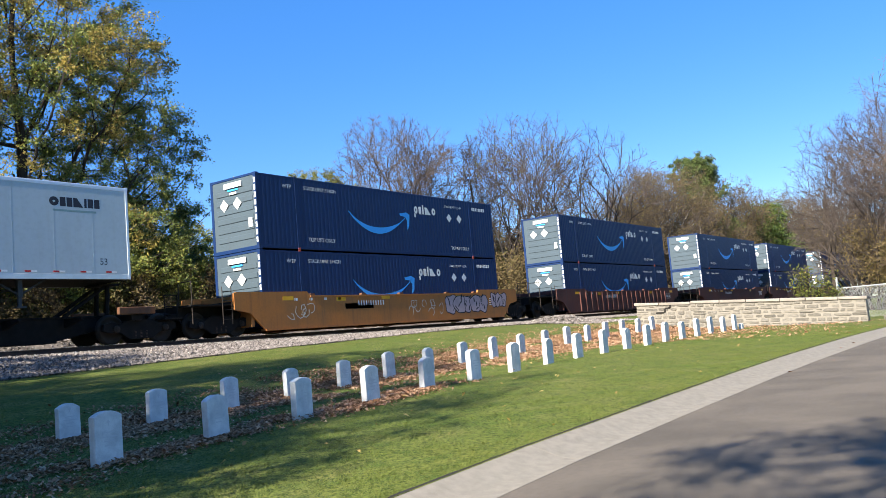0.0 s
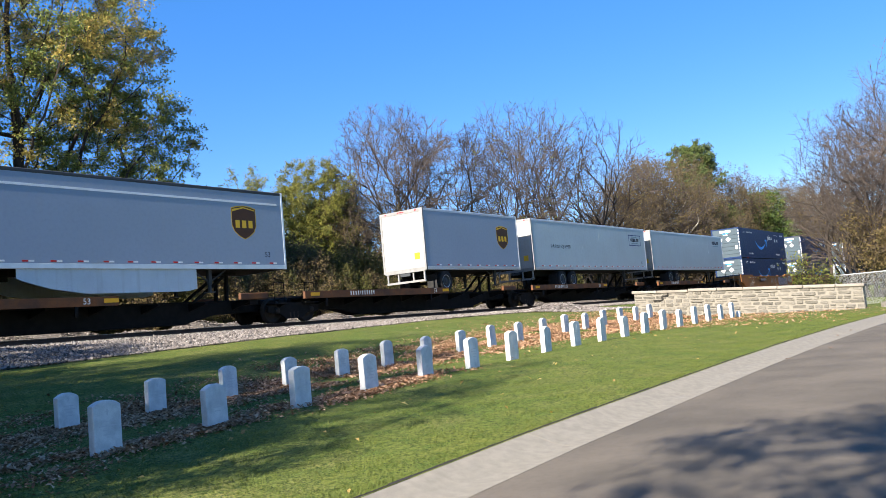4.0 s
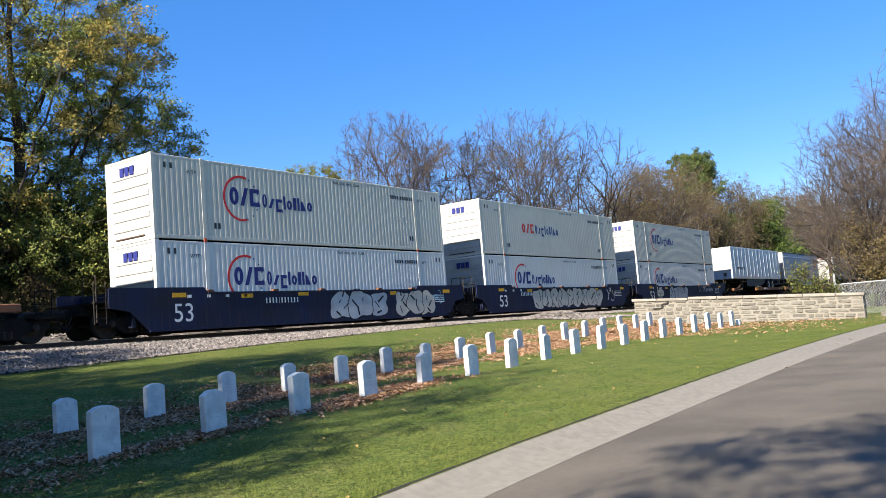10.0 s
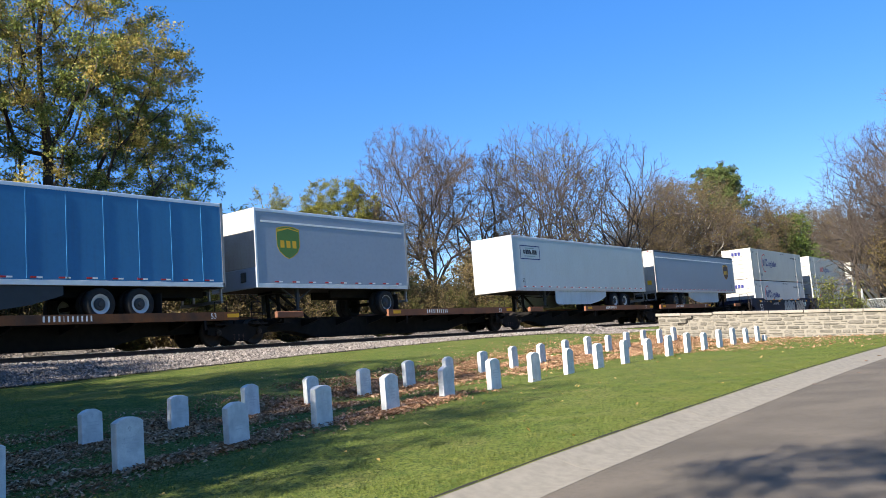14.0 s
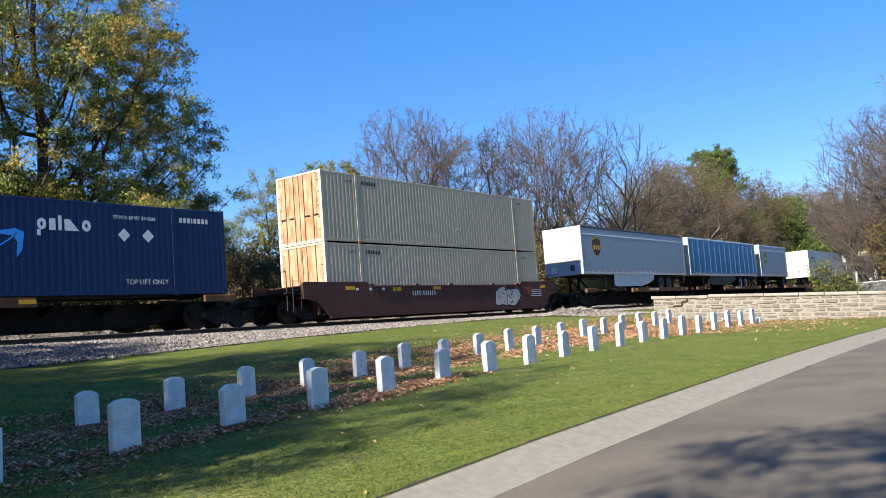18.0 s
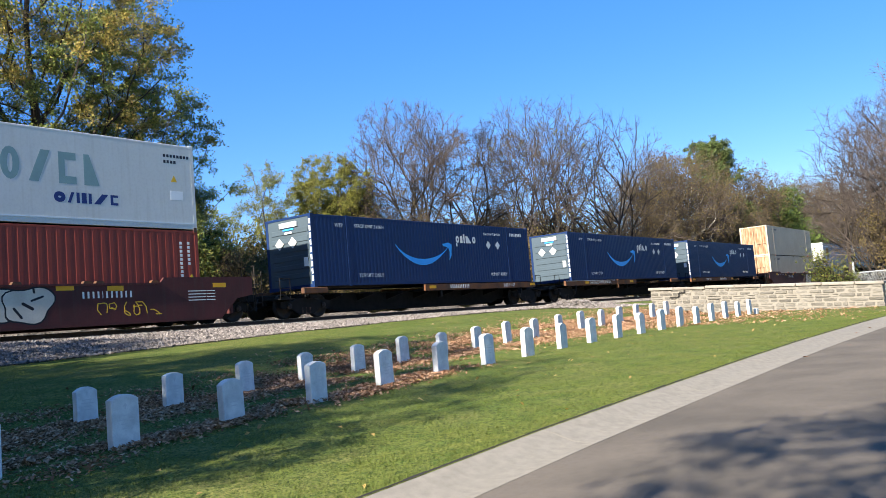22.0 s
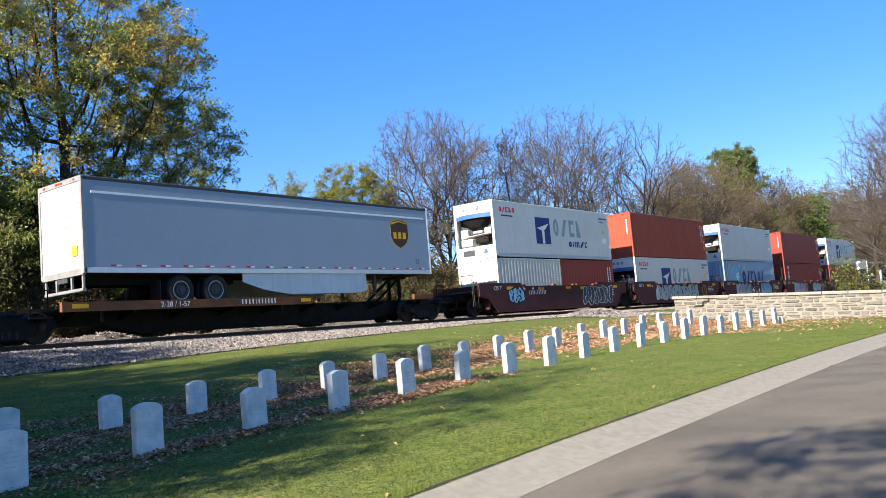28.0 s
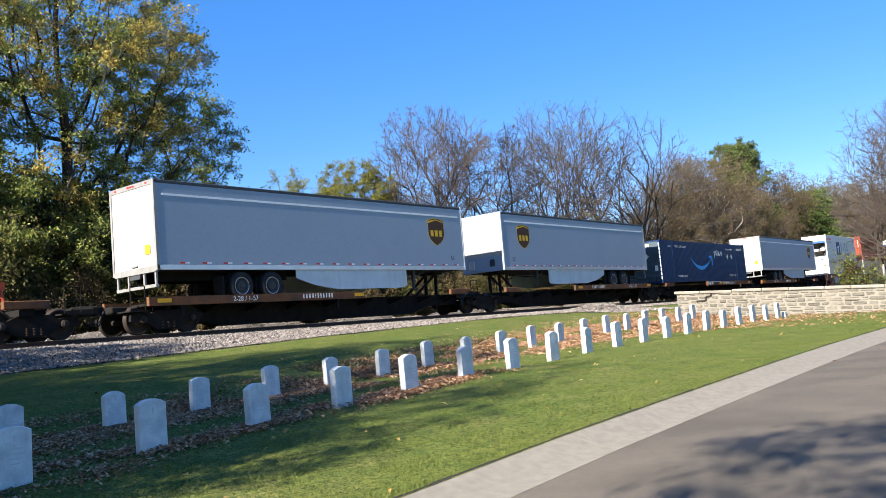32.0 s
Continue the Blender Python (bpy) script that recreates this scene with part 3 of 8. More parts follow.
# ---- headstones ----
def headstone_mesh(w, t, h, rise, seed):
    r = random.Random(seed)
    pts = [(-w / 2, -0.2), (w / 2, -0.2)]
    m = 10
    for i in range(m + 1):
        a = 1 - 2 * i / m
        pts.append((a * w / 2, h - rise * a * a))
    mb = M()
    c = 0.008
    n = len(pts)
    inner = [(x * (1 - 2 * c / w), z - (c if z > 0 else 0)) for x, z in pts]
    rings = [(-t / 2, inner), (-t / 2 + c, pts), (t / 2 - c, pts), (t / 2, inner)]
    vs = [(x + r.gauss(0, 0.0008), y, z) for y, ring in rings for x, z in ring]
    fs = [tuple(range(n)), tuple(range(3 * n, 4 * n))[::-1]]
    for k in range(3):
        fs += [(k * n + i, (k + 1) * n + i, (k + 1) * n + (i + 1) % n, k * n + (i + 1) % n) for i in range(n)]
    return mb.add(vs, fs).mesh("slab", MARBLE)


stone_kinds = [headstone_mesh(0.33, 0.10, 0.54 + d, 0.045 + 0.01 * i, i) for i, d in enumerate((0.0, 0.015, -0.02))]
engr = M()
for z, w in ((0.33, 0.15), (0.285, 0.2), (0.24, 0.12), (0.195, 0.09)):
    engr.box(-w / 2, w / 2, -0.0525, -0.0498, z, z + 0.012)
engr_mesh = engr.mesh("inscription", ENGRAVE)
emblem = M().box(-0.006, 0.006, -0.0525, -0.0498, 0.4, 0.46)
emblem.box(-0.02, 0.02, -0.0525, -0.0498, 0.433, 0.445)
emblem_mesh = emblem.mesh("emblem", ENGRAVE)


def headstone(x, y, i, shade):
    z = lawn_z(x, y)
    lean = Matrix.Rotation(radians(rng.normal(0, 0.7)), 4, "Y") @ Matrix.Rotation(radians(rng.normal(0, 0.6)), 4, "X")
    st = empty("headstone", Matrix.Translation((x, y, z)) @ Matrix.Rotation(radians(2.8 + rng.normal(0, 1.2)), 4, "Z") @ lean,
               "upright white marble headstone with a curved top on %s" % shade, "headstone", "headstones in two rows")
    part("slab", stone_kinds[i % 3], MARBLE, st)
    part("inscription", engr_mesh, ENGRAVE, st, "shallow carved lines")
    part("emblem", emblem_mesh, ENGRAVE, st, "small carved cross")


for i in range(-2, 19):
    headstone(3.65 + 1.4735 * i, 8.065 + 0.0738 * i, i, "leaf-strewn grass" if i < 4 else "sunlit grass")
for i in range(-2, 18):
    headstone(5.07 + 1.479 * i, 11.234 + 0.07 * i, i + 1, "leaf-strewn grass")
fm = M().cbox(-0.1, 0.1, -0.06, 0.06, -0.1, 0.2, 0.02)
solid("footstone", fm, MARBLE, Matrix.Translation((30.9, 9.4, lawn_z(30.9, 9.4))) @ Matrix.Rotation(0.1, 4, "Y"), "low pale marker stone in the grass", "marker stone")

# ---- stone wall across the end of the lawn ----
WALL_X, WALL_Y0, WALL_Y1 = 33.0, 5.6, 14.2


def wall_base(y):
    return float(np.interp(y, [5.6, 9.6, 14.2], [0.705, 0.95, 1.27]))


def wall_top(y):
    return float(np.interp(y, [5.6, 9.6, 14.2], [1.575, 1.83, 2.13]))


wall = empty("wall_boundary", Matrix.Identity(4), "coursed rubble limestone wall with flat cap stones and a stepped crack", "stone wall")
tagged(wall, kind="structure")
core = M()
ys = np.linspace(WALL_Y0 + 0.03, WALL_Y1 - 0.03, 12)
vs = []
for y in ys:
    vs += [(WALL_X + 0.014, y, wall_base(y) - 0.5), (WALL_X + 0.45, y, wall_base(y) - 0.5), (WALL_X + 0.45, y, wall_top(y) - 0.1), (WALL_X + 0.014, y, wall_top(y) - 0.1)]
fs = [(i * 4 + k, i * 4 + (k + 1) % 4, i * 4 + 4 + (k + 1) % 4, i * 4 + 4 + k) for i in range(11) for k in range(4)] + [(0, 1, 2, 3), (47, 46, 45, 44)]
part("mortar_core", core.add(vs, fs), MORTAR, wall)


def rubble(seed):
    r = random.Random(seed)
    mb = M().cbox(-0.5, 0.5, -0.5, 0.5, -0.5, 0.5, 0.13)
    mb.v = [(x + r.uniform(-0.06, 0.06), y + r.uniform(-0.06, 0.06), z + r.uniform(-0.09, 0.09)) for x, y, z in mb.v]
    return mb.mesh("stone", LIMESTONE)


rubble_kinds = [rubble(i) for i in range(9)]
courses = [0.0, 0.17, 0.32, 0.48, 0.63]
for ci in range(-1, 5):
    h0 = -0.16 if ci < 0 else courses[ci]
    h1 = 0.0 if ci < 0 else (courses + [0.785])[ci + 1]
    if h1 - h0 < 0.05:
        continue
    y = WALL_Y0
    while y < WALL_Y1 - 0.05:
        w = min(rng.uniform(0.2, 0.62), WALL_Y1 - y)
        if WALL_Y1 - y - w < 0.16:
            w = WALL_Y1 - y
        ym = y + w / 2
        zb = wall_base(ym)
        split = h1 - h0 > 0.155 and rng.random() < 0.22
        for a, b in (((h0, (h0 + h1) / 2), ((h0 + h1) / 2, h1)) if split else ((h0, h1),)):
            zm = zb + (a + b) / 2
            slope = math.atan2(wall_base(ym + 0.2) - wall_base(ym - 0.2), 0.4)
            crack = 0.03 if abs((ym - 12.6) - (zm - 1.55) * 0.9) < 0.18 else 0.0
            m = Matrix.Translation((WALL_X + 0.144 + rng.uniform(-0.012, 0.01), ym + crack, zm + rng.uniform(-0.012, 0.012))) @ Matrix.Rotation(slope, 4, "X") @ Matrix.Diagonal((0.3, w - 0.035 - crack, b - a - rng.uniform(0.022, 0.045), 1))
            part("stone", rubble_kinds[int(rng.integers(9))], LIMESTONE, wall, at=m)
        y += w
y, k = WALL_Y0 - 0.05, 0
caps = [0.95, 1.1, 0.9, 1.25, 1.0, 1.15, 1.3, 1.2]
while y < WALL_Y1:
    w = min(caps[k % 8], WALL_Y1 + 0.06 - y)
    if WALL_Y1 + 0.06 - y - w < 0.4:
        w = WALL_Y1 + 0.06 - y
    ym = y + w / 2
    drop = -0.035 if ym > 12.4 else 0.0
    slope = math.atan2(wall_top(ym + 0.3) - wall_top(ym - 0.3), 0.6)
    mb = M().cbox(-0.29, 0.29, -w / 2 + 0.008, w / 2 - 0.008, -0.055, 0.055, 0.018)
    mb.v = [(a + random.uniform(-0.008, 0.008), b, c + random.uniform(-0.006, 0.006)) for a, b, c in mb.v]
    part("cap_stone", mb, CAPSTONE, wall, at=Matrix.Translation((WALL_X + 0.24, ym, wall_top(ym) - 0.055 + drop)) @ Matrix.Rotation(slope, 4, "X"))
    y += w
    k += 1
crack = M()
for ya, za, yb, zb in ((12.28, 1.93, 12.72, 1.905), (12.72, 1.905, 12.76, 1.80), (12.76, 1.80, 12.95, 1.77), (12.95, 1.77, 13.0, 1.64), (13.0, 1.64, 13.35, 1.61)):
    crack.box(WALL_X - 0.03, WALL_X + 0.05, min(ya, yb) - 0.012, max(ya, yb) + 0.012, min(za, zb) - 0.012, max(za, zb) + 0.012)
part("crack", crack, SHADOWGAP, wall, "dark stepped crack")

# rubble beside the end of the wall
for i in range(14):
    s = rng.uniform(0.2, 0.55)
    px, py = rng.uniform(33.2, 36.5), rng.uniform(3.9, 5.4)
    solid("rubble_stone", rubble_kinds[i % 9], LIMESTONE, Matrix.Translation((px, py, ground_z(px, py) + s * 0.17)) @ Matrix.Rotation(rng.uniform(0, 3), 4, "Z") @ Matrix.Diagonal((s, s * 1.2, s * 0.5, 1)),
          "pale loose rubble stone beside the drive", "stone", "rubble by the wall end")

# chain-link fence behind the wall
fence = empty("chain_link_fence", Matrix.Translation((37.2, 7.3, 0)), "grey galvanised chain-link fence with round posts", "fence")
zf0 = ground_z(37.2, 7.0)
posts = [0.0, -2.6, -5.2, -7.8]
for i, py in enumerate(posts):
    zt = 1.7 if i == 0 else 1.3
    mb = M().tube((0, py, zf0 - 0.3), (0, py, zf0 + zt), 0.045 if i == 0 else 0.03, seg=10)
    p_ob = part("post", mb, GALV, fence)
    part("post_cap", M().lathe([(0.0, 0.05), (0.03, 0.04), (0.05, 0.0), (0.045, -0.02)], "z", 10, (0, py, zf0 + zt)), GALV, p_ob)
part("top_rail", M().tube((0, 0, zf0 + 1.28), (0, -7.8, zf0 + 1.28), 0.022, seg=8), GALV, fence)
mesh_wire = M()
n_w = 150
for i in range(-24, n_w):
    for sgn in (1, -1):
        y0 = -i * 0.0525
        ya, yb, za, zb = y0, y0 - 1.22, 0.04, 1.26
        if sgn < 0:
            za, zb = zb, za
        if yb < -7.8:
            t = (-7.8 - ya) / (yb - ya)
            yb, zb = -7.8, za + (zb - za) * t
        if ya > 0:
            t = (0 - ya) / (yb - ya)
            ya, za = 0, za + (zb - za) * t
        if ya - yb > 0.02:
            mesh_wire.tube((0.012 * sgn, ya, zf0 + za), (0.012 * sgn, yb, zf0 + zb), 0.0035, seg=3, cap=False)
part("wire_mesh", mesh_wire, GALV, fence, "diamond wire mesh")


# ---- train parts ----
font_cache = {}


def words(text, size, material, parent, x, y, z, label="", vertical=False):
    """Stencilled lettering on a side that faces -y."""
    key = (text, size, material.name, vertical)
    if key not in font_cache:
        cu = bpy.data.curves.new("lettering", "FONT")
        cu.body = "\n".join(text) if vertical else text
        cu.size, cu.extrude, cu.align_x = size, 0.0006, "LEFT"
        tmp = bpy.data.objects.new("lettering", cu)
        scene.collection.objects.link(tmp)
        bpy.context.view_layer.update()
        me = bpy.data.meshes.new_from_object(tmp.evaluated_get(bpy.context.evaluated_depsgraph_get()))
        bpy.data.objects.remove(tmp)
        me.materials.clear()
        me.materials.append(material)
        font_cache[key] = me
    return part("lettering", font_cache[key], material, parent, label, at=Matrix.Translation((x, y, z)) @ Matrix.Rotation(radians(90), 4, "X"))


def flat(outline, y, thick=0.0008):
    """A thin flat shape on a side that faces -y."""
    return M().prism(outline, y - thick, y + 0.001)


def rect(x0, x1, z0, z1):
    return [(x0, z0), (x1, z0), (x1, z1), (x0, z1)]


def abstract_mark(kind, x0, x1, z0, z1, y):
    """One plain shape of a wordmark: a ring, a leaning bar, a bracket or a wedge."""
    cx, cz, rx_, rz_ = (x0 + x1) / 2, (z0 + z1) / 2, (x1 - x0) / 2, (z1 - z0) / 2
    t = (x1 - x0) * 0.36
    kind = kind % 4
    mb = M()
    if kind == 0:
        n = 16
        ring = [(cx + (rx_ - d) * math.cos(2 * math.pi * k / n), yy, cz + (rz_ - d) * math.sin(2 * math.pi * k / n)) for yy in (y - 0.0008, y + 0.001) for d in (0.0, t) for k in range(n)]
        mb.add(ring, [f for k in range(n) for f in ((k, (k + 1) % n, n + (k + 1) % n, n + k), (2 * n + k, 3 * n + k, 3 * n + (k + 1) % n, 2 * n + (k + 1) % n), (k, 2 * n + k, 2 * n + (k + 1) % n, (k + 1) % n))])
    elif kind == 1:
        mb.prism([(x0, z0), (x0 + t * 1.2, z0), (x1, z1), (x1 - t * 1.2, z1)], y - 0.0008, y + 0.001)
    elif kind == 2:
        h = z1 - z0
        mb.prism([(x0, z0), (x1, z0), (x1, z0 + h * 0.24), (x0 + t, z0 + h * 0.24), (x0 + t, z1 - h * 0.24), (x1, z1 - h * 0.24), (x1, z1), (x0, z1)], y - 0.0008, y + 0.001)
    else:
        mb.prism([(x0, z0), (x1, z0), (x0 + t, z1), (x0, z1)], y - 0.0008, y + 0.001)
    return mb


def bars(parent, material, x, y, z, widths, h, gap=0.35, name="marking", label="", spans=()):
    """A row of plain bars in place of lettering; spans: foot and top of each as a share of the height."""
    mb = M()
    for i, w in enumerate(widths):
        a, b = spans[i] if spans else (0.0, 1.0)
        if w > 0.19 and h > 0.2:
            part("wordmark_shape", abstract_mark(i, x, x + w, z + h * a, z + h * b, y), material, parent)
        else:
            bar = M().box(x, x + w, y - 0.0008, y + 0.001, z + h * a, z + h * b)
            if h > 0.3:
                part("wordmark_shape", bar, material, parent)
            else:
                mb.add(bar.v, bar.f)
        x += w + h * gap
    return part(name, mb, material, parent, label) if mb.v else None


def capsule(ax, az, bx, bz, t, n=5):
    """A thick stroke with rounded ends."""
    a0 = math.atan2(bz - az, bx - ax)
    left = [(bx + t * math.cos(a0 - math.pi / 2 + math.pi * k / n), bz + t * math.sin(a0 - math.pi / 2 + math.pi * k / n)) for k in range(n + 1)]
    return left + [(ax + t * math.cos(a0 + math.pi / 2 + math.pi * k / n), az + t * math.sin(a0 + math.pi / 2 + math.pi * k / n)) for k in range(n + 1)]


def blob(cx, cz, rx_, rz_, phase, lean, grow=0.0):
    """A puffy closed outline with a few lobes."""
    pts = []
    for k in range(30):
        a = 2 * math.pi * k / 30
        f = 1 + 0.1 * math.sin(3 * a + phase) + 0.07 * math.sin(5 * a + 2.3 * phase)
        c, q = math.cos(a), math.sin(a)
        e = 1 / (abs(c) ** 3 + abs(q) ** 3) ** (1 / 3)
        z = (rz_ * f + grow) * e * q
        pts.append((cx + (rx_ * f + grow) * e * c + lean * z, cz + z))
    return pts


def graffiti(parent, x0, x1, y, z0, z1, fill, line, seed, letters=6, label="sprayed graffiti shapes"):
    """Overlapping puffy sprayed shapes with dark outlines and slits, abstract."""
    r = random.Random(seed)
    w, h = (x1 - x0) / letters, z1 - z0
    for i in range(letters):
        cx, cz = x0 + w * (i + 0.5), (z0 + z1) / 2 + r.uniform(-0.03, 0.03)
        rx_, rz_ = w * r.uniform(0.56, 0.68), h * r.uniform(0.42, 0.5)
        ph, lean = r.uniform(0, 6.28), r.uniform(-0.1, 0.25)
        d = 0.0007 * (i % 2)
        g = part("graffiti_shape", M().prism(blob(cx, cz, rx_, rz_, ph, lean, 0.045), y - 0.0008 - d, y + 0.001), line, parent, label)
        part("sprayed_fill", M().prism(blob(cx, cz, rx_, rz_, ph, lean), y - 0.0014 - d, y - 0.0002), fill, g)
        for k in range(r.choice((3, 4))):
            px_, pz_ = cx + rx_ * r.uniform(-0.4, 0.4), cz + rz_ * (0.5 * k - 0.75)
            part("sprayed_line", M().prism(capsule(px_, pz_, px_ + rx_ * r.uniform(-0.5, 0.5), pz_ + rz_ * r.uniform(0.15, 0.6), r.uniform(0.02, 0.045), 4), y - 0.0034 - d - 0.0001 * k, y - 0.0008), line, g)


def tag_scrawl(parent, x0, x1, y, z0, z1, material, seed, n=9):
    """Thin sprayed squiggles, a few strokes each."""
    r = random.Random(seed)
    step = (x1 - x0) / n
    for i in range(n):
        mb = M()
        px, pz = x0 + step * (i + 0.2), r.uniform(z0 + 0.1, z1 - 0.1)
        a = r.uniform(0, 6.28)
        turn = r.choice((-1, 1)) * r.uniform(0.5, 1.1)
        for k in range(6):
            ln = r.uniform(0.4, 0.9) * min(step, 0.32)
            qx, qz = px + math.cos(a) * ln * 0.75, min(max(pz + math.sin(a) * ln, z0), z1)
            mb.prism(capsule(px, pz, qx, qz, 0.014, 3), y - 0.0008 - 0.0001 * k, y + 0.001)
            px, pz, a = qx, qz, a + turn + r.uniform(-0.4, 0.4)
        part("scrawl", mb, material, parent, "thin sprayed scrawl")


truck_cache = {}
spinning = []


def truck_meshes():
    if truck_cache:
        return truck_cache
    side = [(-1.32, 0.42), (-1.3, 0.62), (-1.02, 0.68), (-0.72, 0.60), (-0.42, 0.74), (0.42, 0.74), (0.72, 0.60), (1.02, 0.68), (1.3, 0.62), (1.32, 0.42), (1.12, 0.36), (0.72, 0.34), (0.4, 0.14), (-0.4, 0.14), (-0.72, 0.34), (-1.12, 0.36)]
    truck_cache["frame"] = M().prism(side, -0.06, 0.06).mesh("side_frame", BLACKSTEEL)
    truck_cache["bolster"] = M().cbox(-0.22, 0.22, -1.05, 1.05, 0.4, 0.66, 0.03).mesh("bolster", BLACKSTEEL)
    ws = M()
    ws.tube((0, -1.1, 0), (0, 1.1, 0), 0.085, seg=10)
    for s in (-1, 1):
        ws.lathe([(0.09, s * 0.85), (0.16, s * 0.83), (0.2, s * 0.78), (0.36, s * 0.75), (0.4, s * 0.81), (0.452, s * 0.80), (0.457, s * 0.72), (0.485, s * 0.70), (0.485, s * 0.675), (0.39, s * 0.67), (0.36, s * 0.71), (0.1, s * 0.68)], "y", 24)
    ws.v = [(a, b, c) for a, b, c in ws.v]
    truck_cache["wheelset"] = ws.mesh("wheelset", WHEELSTEEL, True)
    cap = M().lathe([(0.0, -1.16), (0.05, -1.16), (0.075, -1.14), (0.11, -1.13), (0.115, -1.05)], "y", 12)
    for k in range(3):
        a = 2.1 * k
        cap.box(0.065 * math.cos(a) - 0.014, 0.065 * math.cos(a) + 0.014, -1.165, -1.14, 0.065 * math.sin(a) - 0.014, 0.065 * math.sin(a) + 0.014)
    truck_cache["cap"] = cap.mesh("bearing_cap", WHEELSTEEL)
    sp = M()
    for dx in (-0.2, 0.0, 0.2):
        for k in range(5):
            sp.tube((dx, 0, 0.18 + k * 0.045), (dx, 0, 0.2 + k * 0.045), 0.075, seg=8)
    truck_cache["springs"] = sp.mesh("spring_nest", RAIL)
    return truck_cache


def truck(parent, x):
    t = truck_meshes()
    tr = part("truck", t["bolster"], BLACKSTEEL, parent, "sooty two-axle railway truck", at=(x, 0, 0))
    for s in (-1, 1):
        part("side_frame", t["frame"], BLACKSTEEL, tr, at=(0, s * 1.0, 0))
        part("spring_nest", t["springs"], RAIL, tr, at=(0, s * 1.0, 0))
    for dx in (-0.89, 0.89):
        w = part("wheelset", t["wheelset"], WHEELSTEEL, tr, at=(dx, 0, 0.457))
        spinning.append((w, dx))
        part("bearing_cap", t["cap"], WHEELSTEEL, tr, at=(dx, 0, 0.457))


def ladder(parent, x, y, z0, z1, material, w=0.42, rungs=4):
    mb = M()
    for dx in (-w / 2, w / 2):
        mb.tube((x + dx, y, z0), (x + dx, y, z1), 0.016, seg=6)
    for i in range(rungs):
        z = z0 + (z1 - z0) * (i + 0.5) / rungs
        mb.tube((x - w / 2, y, z), (x + w / 2, y, z), 0.013, seg=6)
    part("ladder", mb, material, parent, "thin steel grab-iron ladder")


def end_gear(parent, x, s, material):
    """Coupler, platform and handrails at an end; s points outwards."""
    cp = M().cbox(min(x, x + s * 0.55), max(x, x + s * 0.55), -0.14, 0.14, 0.72, 0.98, 0.03)
    cp.cbox(min(x + s * 0.45, x + s * 0.8), max(x + s * 0.45, x + s * 0.8), -0.2, 0.2, 0.68, 1.0, 0.05)
    part("coupler", cp, BLACKSTEEL, parent, "black knuckle coupler")
    hose = M()
    pts = [(x + s * 0.2, -0.45, 0.8), (x + s * 0.35, -0.5, 0.5), (x + s * 0.6, -0.48, 0.35), (x + s * 0.8, -0.3, 0.5)]
    for a, b in zip(pts, pts[1:]):
        hose.tube(a, b, 0.022, seg=6)
    part("air_hose", hose, TYRE, parent, "black rubber air hose")


